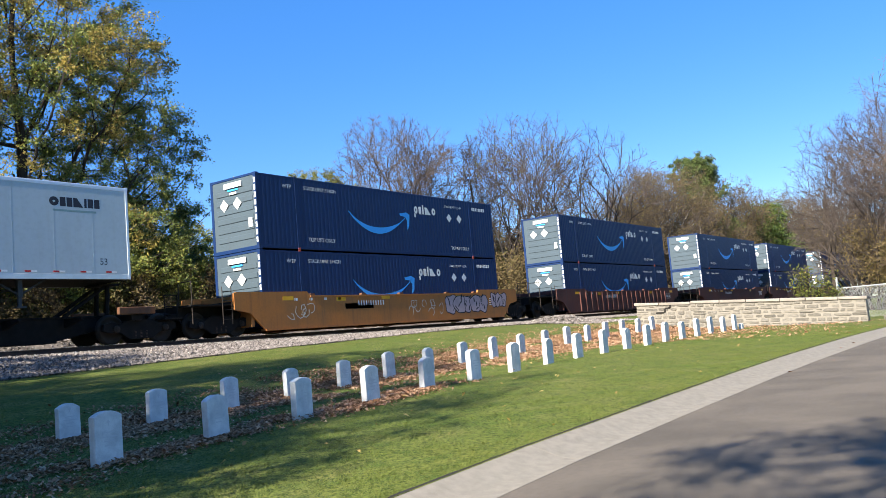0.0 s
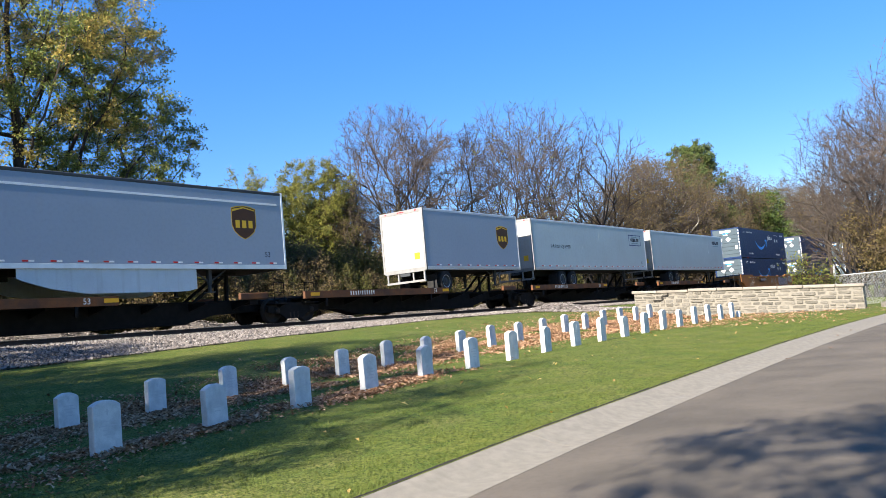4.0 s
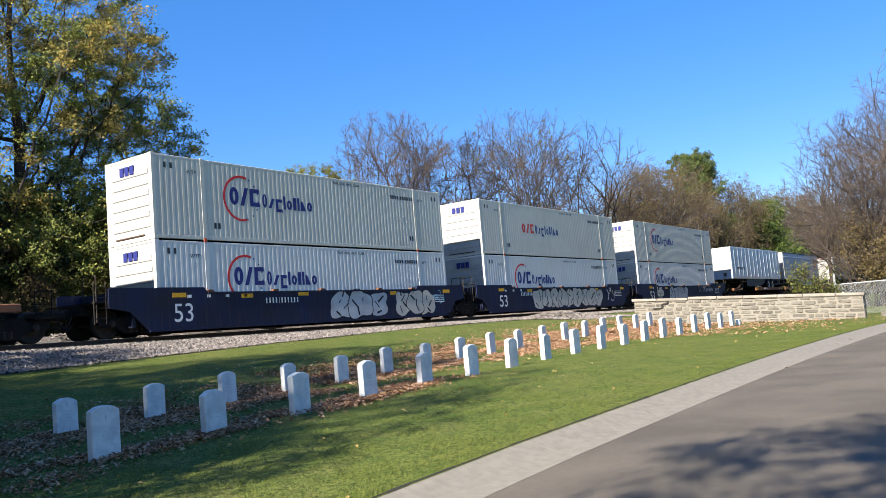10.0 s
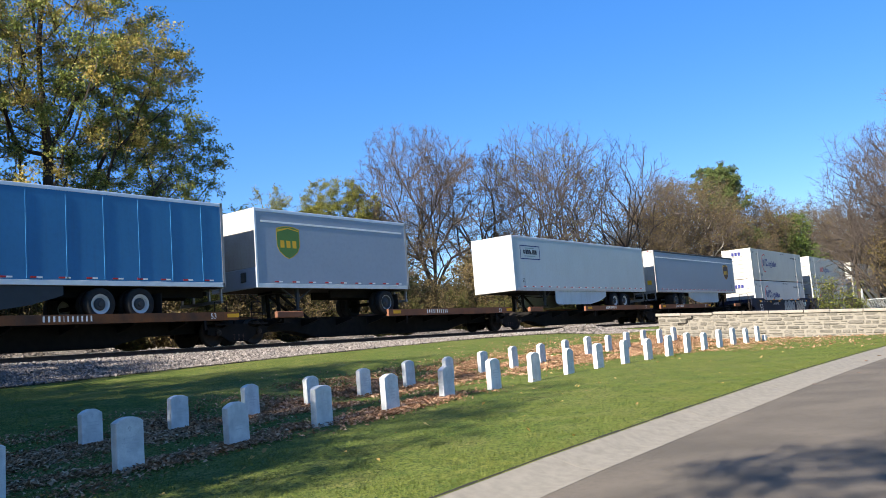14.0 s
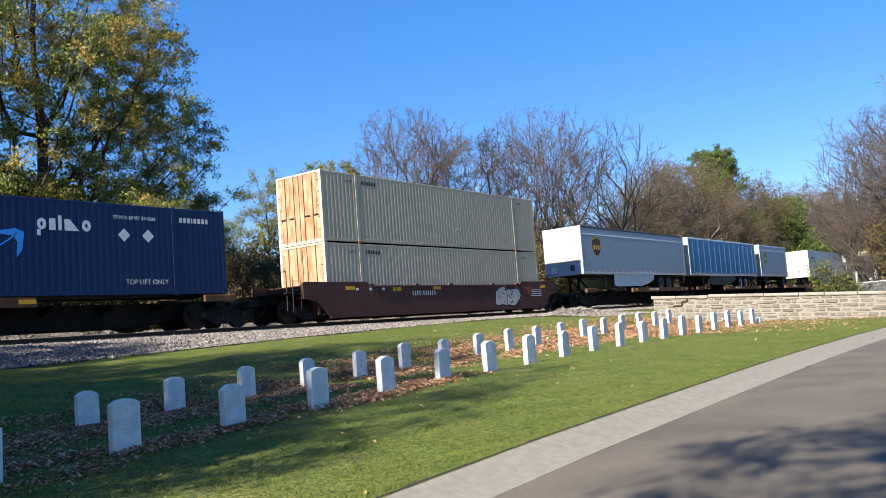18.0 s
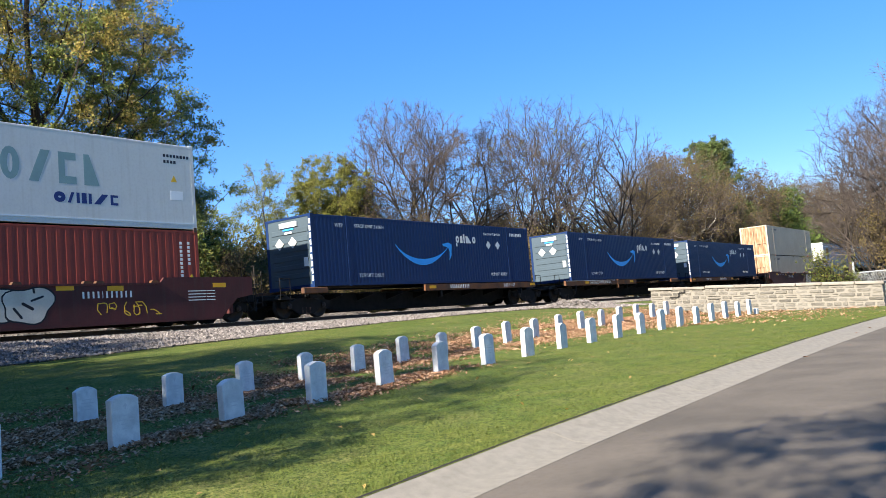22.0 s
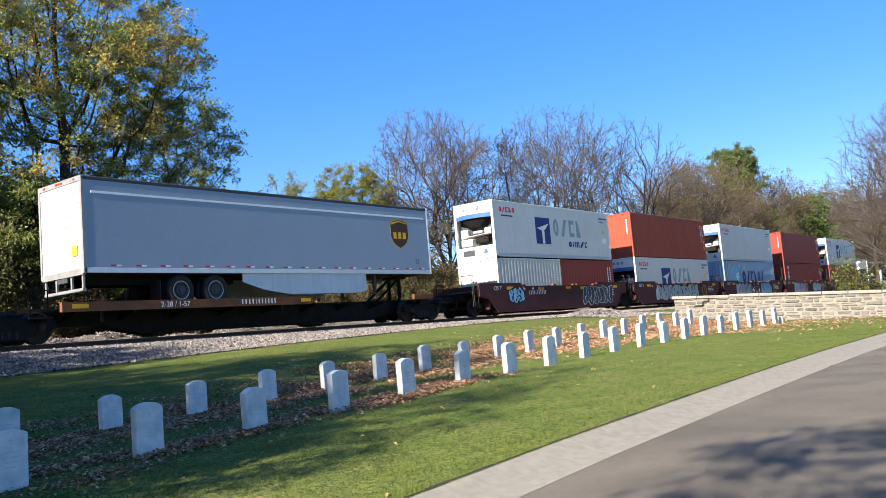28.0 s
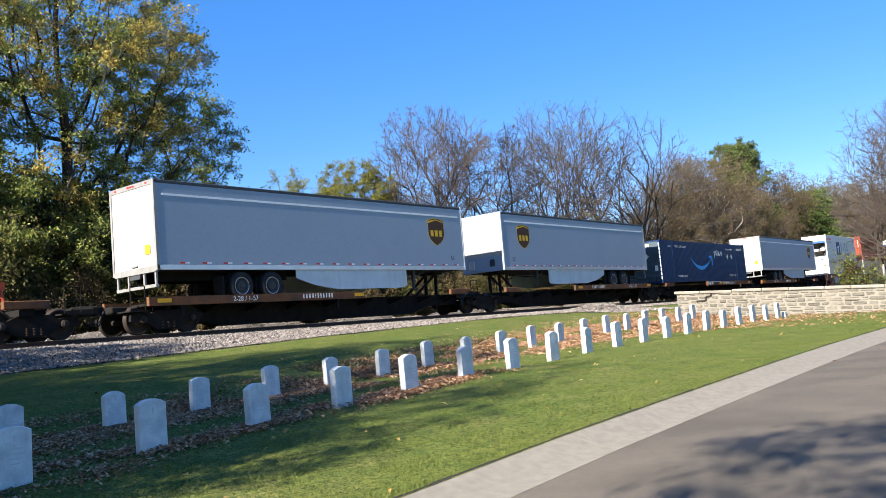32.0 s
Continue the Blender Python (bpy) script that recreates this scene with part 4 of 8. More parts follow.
def spine_car(xa, xb, plat, trucks, label, sill=ORANGE, marks=True, hitch=True, hitch_up=True, text=True, slogan="", group="spine cars of the train"):
    """An articulated spine unit. plat: 'L' or 'R', the end that carries the wheel platform; trucks: places of trucks along it."""
    xc, half = (xa + xb) / 2, (xb - xa) / 2
    car = empty("spine_car", Matrix.Translation((xc, TRACK_Y, RAIL_Z)), label, "railway flat car", group)
    h = half - 0.25
    # deep in the middle, rising towards the trucks
    e0, e1, e2 = h - 0.9, h - 2.9, h - 4.1
    belly = M().prism([(-e0, 0.5), (-e1, 0.46), (-e2, 0.2), (e2, 0.2), (e1, 0.46), (e0, 0.5), (e0, 0.9), (-e0, 0.9)], -0.3, 0.3)
    cs = part("centre_sill", belly, BLACKSTEEL, car, "deep sooty fish-bellied centre sill")
    part("top_flange", M().cbox(-e0, e0, -0.36, 0.36, 0.9, 0.945, 0.008), BLACKSTEEL, cs)
    part("bottom_flange", M().cbox(-e2, e2, -0.4, 0.4, 0.16, 0.2, 0.008), BLACKSTEEL, cs)
    for s in (-1, 1):
        part("end_sill", M().cbox(s * h - 0.5 - 0.45, s * h - 0.5 + 0.45 + 0.5, -0.55, 0.55, 0.7, 0.92, 0.04) if s > 0 else M().cbox(-h - 0.0, -h + 0.95, -0.55, 0.55, 0.7, 0.92, 0.04), BLACKSTEEL, car)
    a, b = (-8.5, 1.05) if plat == "L" else (-1.05, 8.5)
    for s in (-1, 1):
        y0, y1 = (s * 1.30 - 0.07, s * 1.30 + 0.07)
        prof = [(y0, 0.86), (y1, 0.86), (y1, 1.14), (y0, 1.14)]
        ss = part("side_sill", M().extrude_x(prof, a, b), sill, car, "weathered orange-brown side sill")
        if s < 0:
            for k in range(2):
                fx = a + 1.2 + k * (b - a - 2.6)
                part("post_lug", M().box(fx - 0.05, fx + 0.05, -1.36, -1.28, 0.55, 0.9), BLACKSTEEL, ss)
    deck = M()
    deck.cbox(a, b, -1.24, -0.37, 0.87, 0.95, 0.01)
    deck.cbox(a, b, 0.37, 1.24, 0.87, 0.95, 0.01)
    part("wheel_platform", deck, BLACKSTEEL, car, "dark steel tyre platform")
    if "arm" not in truck_cache:
        truck_meshes()
        truck_cache["arm"] = M().extrude_x([(-1.22, 0.87), (-1.22, 0.8), (-0.3, 0.6), (0.3, 0.6), (1.22, 0.8), (1.22, 0.87)], -0.05, 0.05).mesh("cross_arm", BLACKSTEEL)
    k = -h + 1.6
    while k < h - 1.2:
        part("cross_arm", truck_cache["arm"], BLACKSTEEL, car, at=(k, 0, 0))
        k += 1.9
    other = 1 if plat == "L" else -1
    for s in (-1, 1):
        ex0, ex1 = sorted((other * (h - 1.3), other * (h - 2.6)))
        part("container_pad", M().cbox(ex0, ex1, s * 1.28 - 0.09, s * 1.28 + 0.09, 0.9, 1.13, 0.02), sill, car, "orange corner pad")
        part("pad_arm", M().box(*sorted((other * (h - 1.7), other * (h - 2.1))), *sorted((s * 0.3, s * 1.25)), 0.72, 0.9), BLACKSTEEL, car)
    if hitch:
        hx = other * (h - 2.3)
        st = M()
        if hitch_up:
            st.box(hx - 0.35, hx + 0.35, -0.42, 0.42, 1.88, 1.96)
            for dy in (-0.3, 0.3):
                st.tube((hx - other * 0.05, dy, 0.94), (hx, dy, 1.9), 0.075, seg=8)
                st.tube((hx - other * 1.5, dy, 0.94), (hx - other * 0.12, dy, 1.84), 0.06, seg=8)
        else:
            for dy in (-0.3, 0.3):
                st.tube((hx - other * 1.5, dy, 0.96), (hx, dy, 1.5), 0.06, seg=8)
                st.tube((hx + 0.25, dy, 0.96), (hx, dy, 1.75), 0.08, seg=8)
            st.box(hx - 0.2, hx + 0.2, -0.4, 0.4, 1.5, 1.75)
        part("trailer_hitch", st, BLACKSTEEL if hitch_up else HITCH_RED, car, "steel trailer hitch stand")
    for x in trucks:
        truck(car, x - xc)
    for s in (-1, 1):
        rail = M()
        gx_ = s * (h - 0.55)
        for dx in (-0.25, 0.25):
            rail.tube((gx_ + dx, -1.15, 0.75), (gx_ + dx, -1.15, 1.5), 0.016, seg=6)
        rail.tube((gx_ - 0.25, -1.15, 1.5), (gx_ + 0.25, -1.15, 1.5), 0.016, seg=6)
        rail.tube((gx_ - 0.25, -1.15, 1.12), (gx_ + 0.25, -1.15, 1.12), 0.014, seg=6)
        rail.tube((gx_, -1.15, 0.85), (gx_, -0.4, 0.85), 0.03, seg=6)
        part("hand_rail", rail, BLACKSTEEL, car, "thin sooty hand rail")
        sm = M().box(gx_ - 0.35, gx_ + 0.35, -1.28, -0.5, 0.7, 0.745)
        part("step", sm, BLACKSTEEL, car)
    ends = sorted(trucks)
    if ends and abs(ends[0] - xa) > 0.8:
        end_gear(car, -h, -1, BLACKSTEEL)
    if ends and abs(ends[-1] - xb) > 0.8:
        end_gear(car, h, 1, BLACKSTEEL)
    if marks:
        yy = -1.3706
        if text:
            words("2-28 / 1-57", 0.24, STENCIL, car, a + 3.2 if plat == "L" else b - 3.1, yy, 0.92)
            bars(car, STENCIL, b - 3.2 if plat == "L" else a + 1.9, yy, 0.93, (0.06, 0.06, 0.06, 0.06, 0.02, 0.05, 0.05, 0.05, 0.05, 0.05, 0.05), 0.17, 0.55, label="white reporting mark bars")
        elif not slogan:
            bars(car, STENCIL, a + 2.6, yy, 0.93, (0.06, 0.06, 0.06, 0.06, 0.02, 0.05, 0.05, 0.05, 0.05, 0.05, 0.05), 0.17, 0.55, label="white reporting mark bars")
            words("53", 0.26, STENCIL, car, b - 1.2, yy, 0.92)
        if slogan:
            words(slogan, 0.185, STENCIL, car, a + 2.95, yy, 0.935, "white stencilled lettering")
            abstract = ((0.0, 0.34, 0.9, 1.1), (0.4, 0.7, 0.9, 1.1), (0.76, 1.1, 0.9, 1.1))
            for u0, u1, v0, v1 in abstract if plat == "R" else ():
                part("painted_mark", flat([(a + u0 + 0.02, v0), (a + u1, v0 + 0.03), (a + u1 + 0.06, v1), (a + u0 + 0.1, v1 - 0.02)], yy), STENCIL, car, "white painted mark")
            part("edge_stripe", flat(rect(a + 0.02, a + 6.4, 1.115, 1.135), yy), STENCIL, car, "thin pale painted edge")
            part("sill_post", M().cbox(a + 6.75, a + 6.9, -1.39, -1.25, 0.62, 1.16, 0.015), sill, car, "orange stake pocket")
        for fx in ((a + 0.3, b - 0.5) if not slogan else (a + 2.36, b - 0.95)):
            part("reflector", flat(rect(fx, fx + 0.5, 0.95, 1.08), yy), REFLECT, car, "yellow reflector")
    return car


def well_car(xa, xb, well, trucks, paint, label, number="53", marks=None, group="well cars of the train", brackets=True, ribs=False):
    """A double-stack well unit; well: length of the well."""
    xc, half = (xa + xb) / 2, (xb - xa) / 2
    car = empty("well_car", Matrix.Translation((xc, TRACK_Y, RAIL_Z)), label, "railway well car", group)
    w = well / 2
    h = half - 0.28
    for s in (-1, 1):
        we = min(w + 1.0, half - 0.5)
        out = [(-w + 0.4, 0.16), (w - 0.4, 0.16), (w + 0.3, 0.8), (we, 0.92), (we, 1.5), (we - 0.1, 1.55), (w - 2.6, 1.55), (w - 2.75, 1.36), (-w + 2.75, 1.36), (-w + 2.6, 1.55), (-we + 0.1, 1.55), (-we, 1.5), (-we, 0.92), (-w - 0.3, 0.8)]
        y0, y1 = sorted((s * 1.38, s * 1.47))
        side = part("side_wall", M().prism(out, y0, y1), paint, car)
        lip = M().box(-w + 2.75, w - 2.75, *sorted((s * 1.33, s * 1.50)), 1.33, 1.39)
        part("top_chord", lip, paint, side)
        part("bottom_chord", M().box(-w + 0.4, w - 0.4, *sorted((s * 1.2, s * 1.49)), 0.13, 0.2), paint, side)
        if ribs:
            for k in range(int(well / 0.75) - 3):
                rx_ = -w + 1.9 + k * 0.75
                part("side_rib", M().box(rx_ - 0.045, rx_ + 0.045, *sorted((s * 1.47, s * 1.535)), 0.2, 1.33), paint, side)
        if s < 0 and brackets:
            for bx_ in (-w + 2.9, -w + 5.9, -w + 8.4, w - 5.2, w - 2.9):
                br = M().prism([(bx_ - 0.16, 1.38), (bx_ + 0.16, 1.38), (bx_ + 0.1, 1.47), (bx_ - 0.1, 1.47)], -1.45, -1.3)
                part("guide_bracket", br, ORANGE if paint is not BROWNCAR else paint, side, "small guide bracket on the sill")
    for k in range(7):
        fx = -w + 1.4 + (2 * w - 2.8) * k / 6
        part("floor_beam", M().box(fx - 0.2, fx + 0.2, -1.4, 1.4, 0.17, 0.26), BLACKSTEEL, car)
    for s in (-1, 1):
        bh = M()
        x0 = s * (w + 0.05)
        bh.box(*sorted((x0, x0 + s * 0.12)), -1.38, 1.38, 0.3, 1.5)
        part("end_bulkhead", bh, paint, car)
        pl = M()
        pl.prism([(s * (w + 0.1), 0.62), (s * (w + 0.1), 1.3), (s * h, 1.1), (s * h, 0.78)] if s > 0 else [(s * h, 0.78), (s * h, 1.1), (s * (w + 0.1), 1.3), (s * (w + 0.1), 0.62)], -0.6, 0.6)
        part("end_platform", pl, BLACKSTEEL, car)
        part("walkway", M().box(*sorted((s * (w + 0.25), s * h)), -1.38, 1.38, 1.1, 1.15), BLACKSTEEL, car)
        ladder(car, s * (we + 0.28), -1.42, 0.45, 1.75, WHEELSTEEL, 0.4)
        hr = M()
        hx = s * (h - 0.1)
        hr.tube((hx, -1.3, 0.5), (hx, -1.3, 1.95), 0.018, seg=6)
        hr.tube((hx, -0.6, 1.1), (hx, -0.6, 1.95), 0.018, seg=6)
        hr.tube((hx, -1.3, 1.95), (hx, -0.6, 1.95), 0.018, seg=6)
        part("hand_rail", hr, WHEELSTEEL, car, "thin sooty hand rail")
    for x in trucks:
        truck(car, x - xc)
    ends = sorted(trucks)
    if ends and abs(ends[0] - xa) > 0.8:
        end_gear(car, -h, -1, BLACKSTEEL)
    if ends and abs(ends[-1] - xb) > 0.8:
        end_gear(car, h, 1, BLACKSTEEL)
    yy = -1.4706
    for fx, fz in ((-w + 1.3, 1.22), (-w + 4.2, 1.16), (-w + 7.0, 1.2), (w - 4.6, 1.16), (w - 0.7, 1.2)):
        part("reflector", flat(rect(fx, fx + 0.55, fz, fz + 0.15), yy), REFLECT, car, "yellow reflector")
    if number == "53":
        words("53", 0.86, STENCIL, car, -w + 1.3, yy, 0.42, "large white stencilled number")
    elif number == "125 T":
        words("125 T", 0.3, STENCIL, car, -w + 0.15, yy, 1.2)
    mx = -w + 5.5 if marks is None else marks
    bars(car, STENCIL, mx, yy, 0.95, (0.06, 0.06, 0.06, 0.06, 0.02, 0.06, 0.06, 0.06, 0.06, 0.06, 0.06), 0.2, 0.5, label="white reporting mark bars")
    for i in range(4):
        bars(car, STENCIL, w - 1.7, yy, 0.78 + i * 0.1, (0.7, 0.35), 0.03, 1.0, label="fine white data lines")
    for k in range(4):
        bars(car, STENCIL, -w + 2.0 + k * 0.8 if number == "125 T" else -w + 1.9 + k * 0.8, yy, 1.2, (0.04, 0.1), 0.1, 0.2, label="white length mark")
    return car


def corrugated(L, z0, z1, y_out, depth, pitch, flat_frac, s):
    """A folded side sheet; s: which way it faces along y."""
    n = max(int(L / pitch), 2)
    p = L / n
    xs, ds = [-L / 2], [0]
    for i in range(n):
        a = -L / 2 + i * p
        f = p * flat_frac
        q = (p - f) / 3
        xs += [a + f, a + f + q, a + f + 2 * q, a + p]
        ds += [0, 1, 1, 0]
    vs, fs = [], []
    for x, d in zip(xs, ds):
        y = y_out - s * depth * d
        vs += [(x, y, z0), (x, y, z1)]
    for i in range(len(xs) - 1):
        q = (2 * i, 2 * i + 2, 2 * i + 3, 2 * i + 1)
        fs.append(q if s < 0 else q[::-1])
    return M().add(vs, fs)


def smile(parent, x0, x1, z, y):
    """A plain curved arrow stripe."""
    n, up, lo = 18, [], []
    w = x1 - x0
    for i in range(n + 1):
        t = i / n
        sag = 0.95 * (4 * t * (1 - t)) ** 0.9
        th = 0.05 + 0.3 * math.sin(math.pi * min(t * 1.15, 1.0)) ** 1.0 * (0.55 + 0.45 * t)
        cx, cz = x0 + w * t * 0.97, z + 0.05 * t - sag * 0.85 * (1 - 0.12 * t)
        up.append((cx, cz + th / 2))
        lo.append((cx, cz - th / 2))
    mb = M()
    for i in range(n):
        mb.prism([lo[i], lo[i + 1], up[i + 1], up[i]], y - 0.0012, y + 0.0005)
    hx = x1
    head = [(hx - 0.62, z + 0.12), (hx - 0.15, z + 0.2), (hx + 0.1, z + 0.1), (hx + 0.02, z - 0.42), (hx - 0.14, z - 0.62), (hx - 0.1, z - 0.2), (hx - 0.2, z - 0.02), (hx - 0.6, z + 0.03)]
    mb.prism([head[0], head[7], head[6], head[1]], y - 0.0012, y + 0.0005)
    mb.prism([head[1], head[6], head[5], head[2]], y - 0.0012, y + 0.0005)
    mb.prism([head[2], head[5], head[4], head[3]], y - 0.0012, y + 0.0005)
    part("curved_stripe", mb, SMILE, parent, "light blue curved arrow stripe")


def diamond(parent, x, z, r, y, material=STENCIL):
    part("placard_diamond", flat([(x - r, z), (x, z - r), (x + r, z), (x, z + r)], y), material, parent, "white diamond placard")


def end_diamond(parent, y, z, r, x):
    mb = M().add([(x - 0.004, y - r, z), (x - 0.004, y, z - r), (x - 0.004, y + r, z), (x - 0.004, y, z + r)], [(0, 1, 2, 3)])
    part("placard_diamond", mb, STENCIL, parent, "white diamond placard")


CONT_SHEETS = {}


def container(x_rear, base, L, W, H, side, end, style, label, group="containers on the train", endmat=None, domestic=True, roof=None, smooth_side=False):
    """A freight container with folded sides; x_rear: its end towards -x at the start."""
    c = empty("shipping_container", Matrix.Translation((x_rear + L / 2, TRACK_Y, RAIL_Z + base)), label, "shipping container", group)
    hw = W / 2
    key = (L, W, H, side.name, domestic, smooth_side)
    if key not in CONT_SHEETS:
        pitch, ff, dp = (0.215, 0.36, 0.008) if domestic else (0.278, 0.38, 0.01)
        b0, t0 = 0.16, H - 0.1
        sheets = {}
        for s in (-1, 1):
            sheets["side_panel", s] = (M().box(-L / 2 + 0.12, L / 2 - 0.12, *sorted((s * (hw - 0.002), s * (hw - 0.04))), b0, t0) if smooth_side else corrugated(L - 0.26, b0, t0, s * (hw - 0.002), dp, pitch, ff, s)).mesh("side_panel", side)
            sheets["bottom_rail", s] = M().cbox(-L / 2 + 0.02, L / 2 - 0.02, *sorted((s * hw, s * (hw - 0.1))), 0.035, 0.165, 0.01).mesh("bottom_rail", side)
            sheets["top_rail", s] = M().cbox(-L / 2 + 0.02, L / 2 - 0.02, *sorted((s * hw, s * (hw - 0.08))), H - 0.11, H - 0.03, 0.012).mesh("top_rail", side)
        sheets["roof"] = M().box(-L / 2 + 0.05, L / 2 - 0.05, -hw + 0.05, hw - 0.05, H - 0.06, H - 0.035).mesh("roof", roof or side)
        sheets["floor"] = M().box(-L / 2 + 0.05, L / 2 - 0.05, -hw + 0.06, hw - 0.06, 0.1, 0.15).mesh("floor", BLACKSTEEL)
        post = M().cbox(-0.07, 0.07, -0.07, 0.07, 0.0, H, 0.012)
        sheets["corner_post"] = post.mesh("corner_post", side)
        sheets["mid_post"] = M().cbox(-0.07, 0.07, -0.006, 0.02, 0.0, H, 0.004).mesh("lift_post", side)
        sheets["casting"] = M().cbox(-0.09, 0.09, -0.085, 0.085, 0, 0.12, 0.01).mesh("corner_casting", side)
        CONT_SHEETS[key] = sheets
    sh = CONT_SHEETS[key]
    for k, me in sh.items():
        if isinstance(k, tuple):
            part(k[0], me, side, c)
        elif k in ("roof", "floor"):
            part(k, me, side, c)
    for sx in (-1, 1):
        for s in (-1, 1):
            part("corner_post", sh["corner_post"], side, c, at=(sx * (L / 2 - 0.07), s * (hw - 0.07), 0))
            for z in (0.0, H - 0.12):
                part("corner_casting", sh["casting"], side, c, at=(sx * (L / 2 - 0.088), s * (hw - 0.082), z + (0.0005 if z else -0.0005)))
    if domestic and L > 14:
        for sx in (-1, 1):
            for s in (-1, 1):
                part("lift_post", sh["mid_post"], side, c, at=(sx * 6.02, s * (hw - 0.0), 0) if s < 0 else Matrix.Translation((sx * 6.02, hw, 0)) @ Matrix.Rotation(math.pi, 4, "Z"))
    if base > 2.2:
        for sx in (-1, 1):
            lx = sx * (6.02 if domestic and L > 14 else L / 2 - 0.09)
            part("twist_lock", M().cbox(lx - 0.07, lx + 0.07, -hw - 0.015, -hw + 0.06, -0.07, 0.1, 0.015), HITCH_RED if domestic else RAIL, c, "rusty red twist lock")
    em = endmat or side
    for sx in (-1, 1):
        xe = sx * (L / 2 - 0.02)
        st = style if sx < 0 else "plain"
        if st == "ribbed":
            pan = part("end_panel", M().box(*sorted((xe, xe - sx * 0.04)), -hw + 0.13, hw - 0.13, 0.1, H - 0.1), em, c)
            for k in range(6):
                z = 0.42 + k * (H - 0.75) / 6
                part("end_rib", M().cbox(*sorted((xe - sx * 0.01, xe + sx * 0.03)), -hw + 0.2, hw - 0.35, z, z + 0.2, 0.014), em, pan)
        elif st == "doors":
            for s in (-1, 1):
                d = part("door", M().cbox(*sorted((xe, xe - sx * 0.05)), *sorted((s * 0.015, s * (hw - 0.13))), 0.12, H - 0.1, 0.01), em, c, "rust-stained steel door")
                for dy in (0.28, 0.78):
                    part("lock_rod", M().tube((xe + sx * 0.035, s * dy, 0.06), (xe + sx * 0.035, s * dy, H - 0.06), 0.017, seg=6), em, d)
                for z in (0.5, 1.0, 1.5, 2.0, 2.5):
                    part("hinge", M().box(*sorted((xe, xe + sx * 0.03)), *sorted((s * (hw - 0.26), s * (hw - 0.12))), z, z + 0.07), em, d)
                for dy in (0.28, 0.78):
                    part("rod_handle", M().box(*sorted((xe + sx * 0.03, xe + sx * 0.06)), *sorted((s * dy, s * (dy + 0.3))), 1.1, 1.14), RAIL, d)
        elif st == "corrugated_end":
            mb = corrugated(W - 0.28, 0.15, H - 0.1, 0, 0.036, 0.25, 0.4, -1)
            part("end_panel", mb.moved(Matrix.Translation((xe, 0, 0)) @ Matrix.Rotation(radians(-90), 4, "Z")), em, c)
        elif st == "fridge":
            fr = part("fridge_unit", M().box(*sorted((xe - sx * 0.45, xe - sx * 0.4)), -hw + 0.13, hw - 0.13, 0.05, H - 0.06), DARKTRIM, c, "white refrigeration unit with dark machinery")

            def bow(z0, z1, out, wide):
                """A housing whose front bows outwards across the width."""
                edge = [(xe + sx * (out * (1 - (k / 6) ** 2) - 0.02), wide * k / 6) for k in range(-6, 7)]
                ring = edge + [(xe - sx * 0.4, wide), (xe - sx * 0.4, -wide)]
                n = len(ring)
                return M().add([(x, y_, z) for z in (z0, z1) for x, y_ in ring], [tuple(range(n)), tuple(range(n, 2 * n))[::-1]] + [(k, (k + 1) % n, n + (k + 1) % n, n + k) for k in range(n)])

            part("unit_top", bow(H - 0.62, H - 0.12, 0.3, hw - 0.14), WHITEBOX, fr, "bowed white fan housing")
            for k in range(4):
                part("unit_grille", M().cbox(*sorted((xe + sx * 0.3, xe + sx * 0.1)), -0.52 + k * 0.28, -0.36 + k * 0.28, H - 0.42, H - 0.24, 0.01), REARFRAME, fr, "slotted grille")
            part("fan_shroud", bow(H - 0.84, H - 0.63, 0.34, hw - 0.13), FRIDGE_BLUE, fr, "blue-grey fan shroud")
            part("fan_bowl", M().lathe([(0.0, -0.42), (0.3, -0.39), (0.56, -0.18), (0.78, 0.0), (0.0, 0.02)], "z", 18, (0, 0, 0)).moved(Matrix.Translation((xe - sx * 0.2, 0, H - 0.86)) @ Matrix.Diagonal((0.55, 1.25, 1.0, 1.0))), BLACKSTEEL, fr, "black fan bowl")
            for k, (y0, y1, z0, z1) in enumerate(((-0.95, -0.55, 1.22, 1.55), (-0.35, 0.2, 1.3, 1.46), (0.55, 1.0, 1.12, 1.6))):
                part("receiver", M().cbox(*sorted((xe - sx * (0.06 + 0.05 * k), xe - sx * 0.4)), y0, y1, z0, z1, 0.04), ALUMINIUM if k == 1 else WHITEBOX, fr)
            for k in range(4):
                part("pipe_run", M().tube((xe - sx * (0.08 + 0.05 * k), -0.95 + 0.2 * k, 1.2 + 0.06 * k), (xe - sx * 0.12, 0.95 - 0.3 * k, 1.1 + 0.1 * k), 0.026, seg=8), ALUMINIUM if k % 2 else RAIL, fr)
            part("compressor", M().cbox(*sorted((xe - sx * 0.05, xe - sx * 0.4)), -0.75, 0.05, 0.8, 1.12, 0.06), BLACKSTEEL, fr)
            part("control_box", M().cbox(*sorted((xe - sx * 0.02, xe - sx * 0.4)), 0.2, 0.9, 0.72, 1.08, 0.03), WHITEBOX, fr)
            low = part("lower_panel", M().cbox(*sorted((xe - sx * 0.02, xe - sx * 0.4)), -hw + 0.14, hw - 0.14, 0.12, 0.66, 0.02), WHITEBOX, fr)
            part("warning_triangle", M().add([(xe + sx * 0.0, y_, z) for y_, z in ((-0.75, 0.28), (-0.45, 0.28), (-0.6, 0.54))] + [(xe - sx * 0.022, y_, z) for y_, z in ((-0.75, 0.28), (-0.45, 0.28), (-0.6, 0.54))], [(0, 1, 2), (5, 4, 3), (0, 3, 4, 1), (1, 4, 5, 2), (2, 5, 3, 0)]), FRIDGE_BLUE, low)
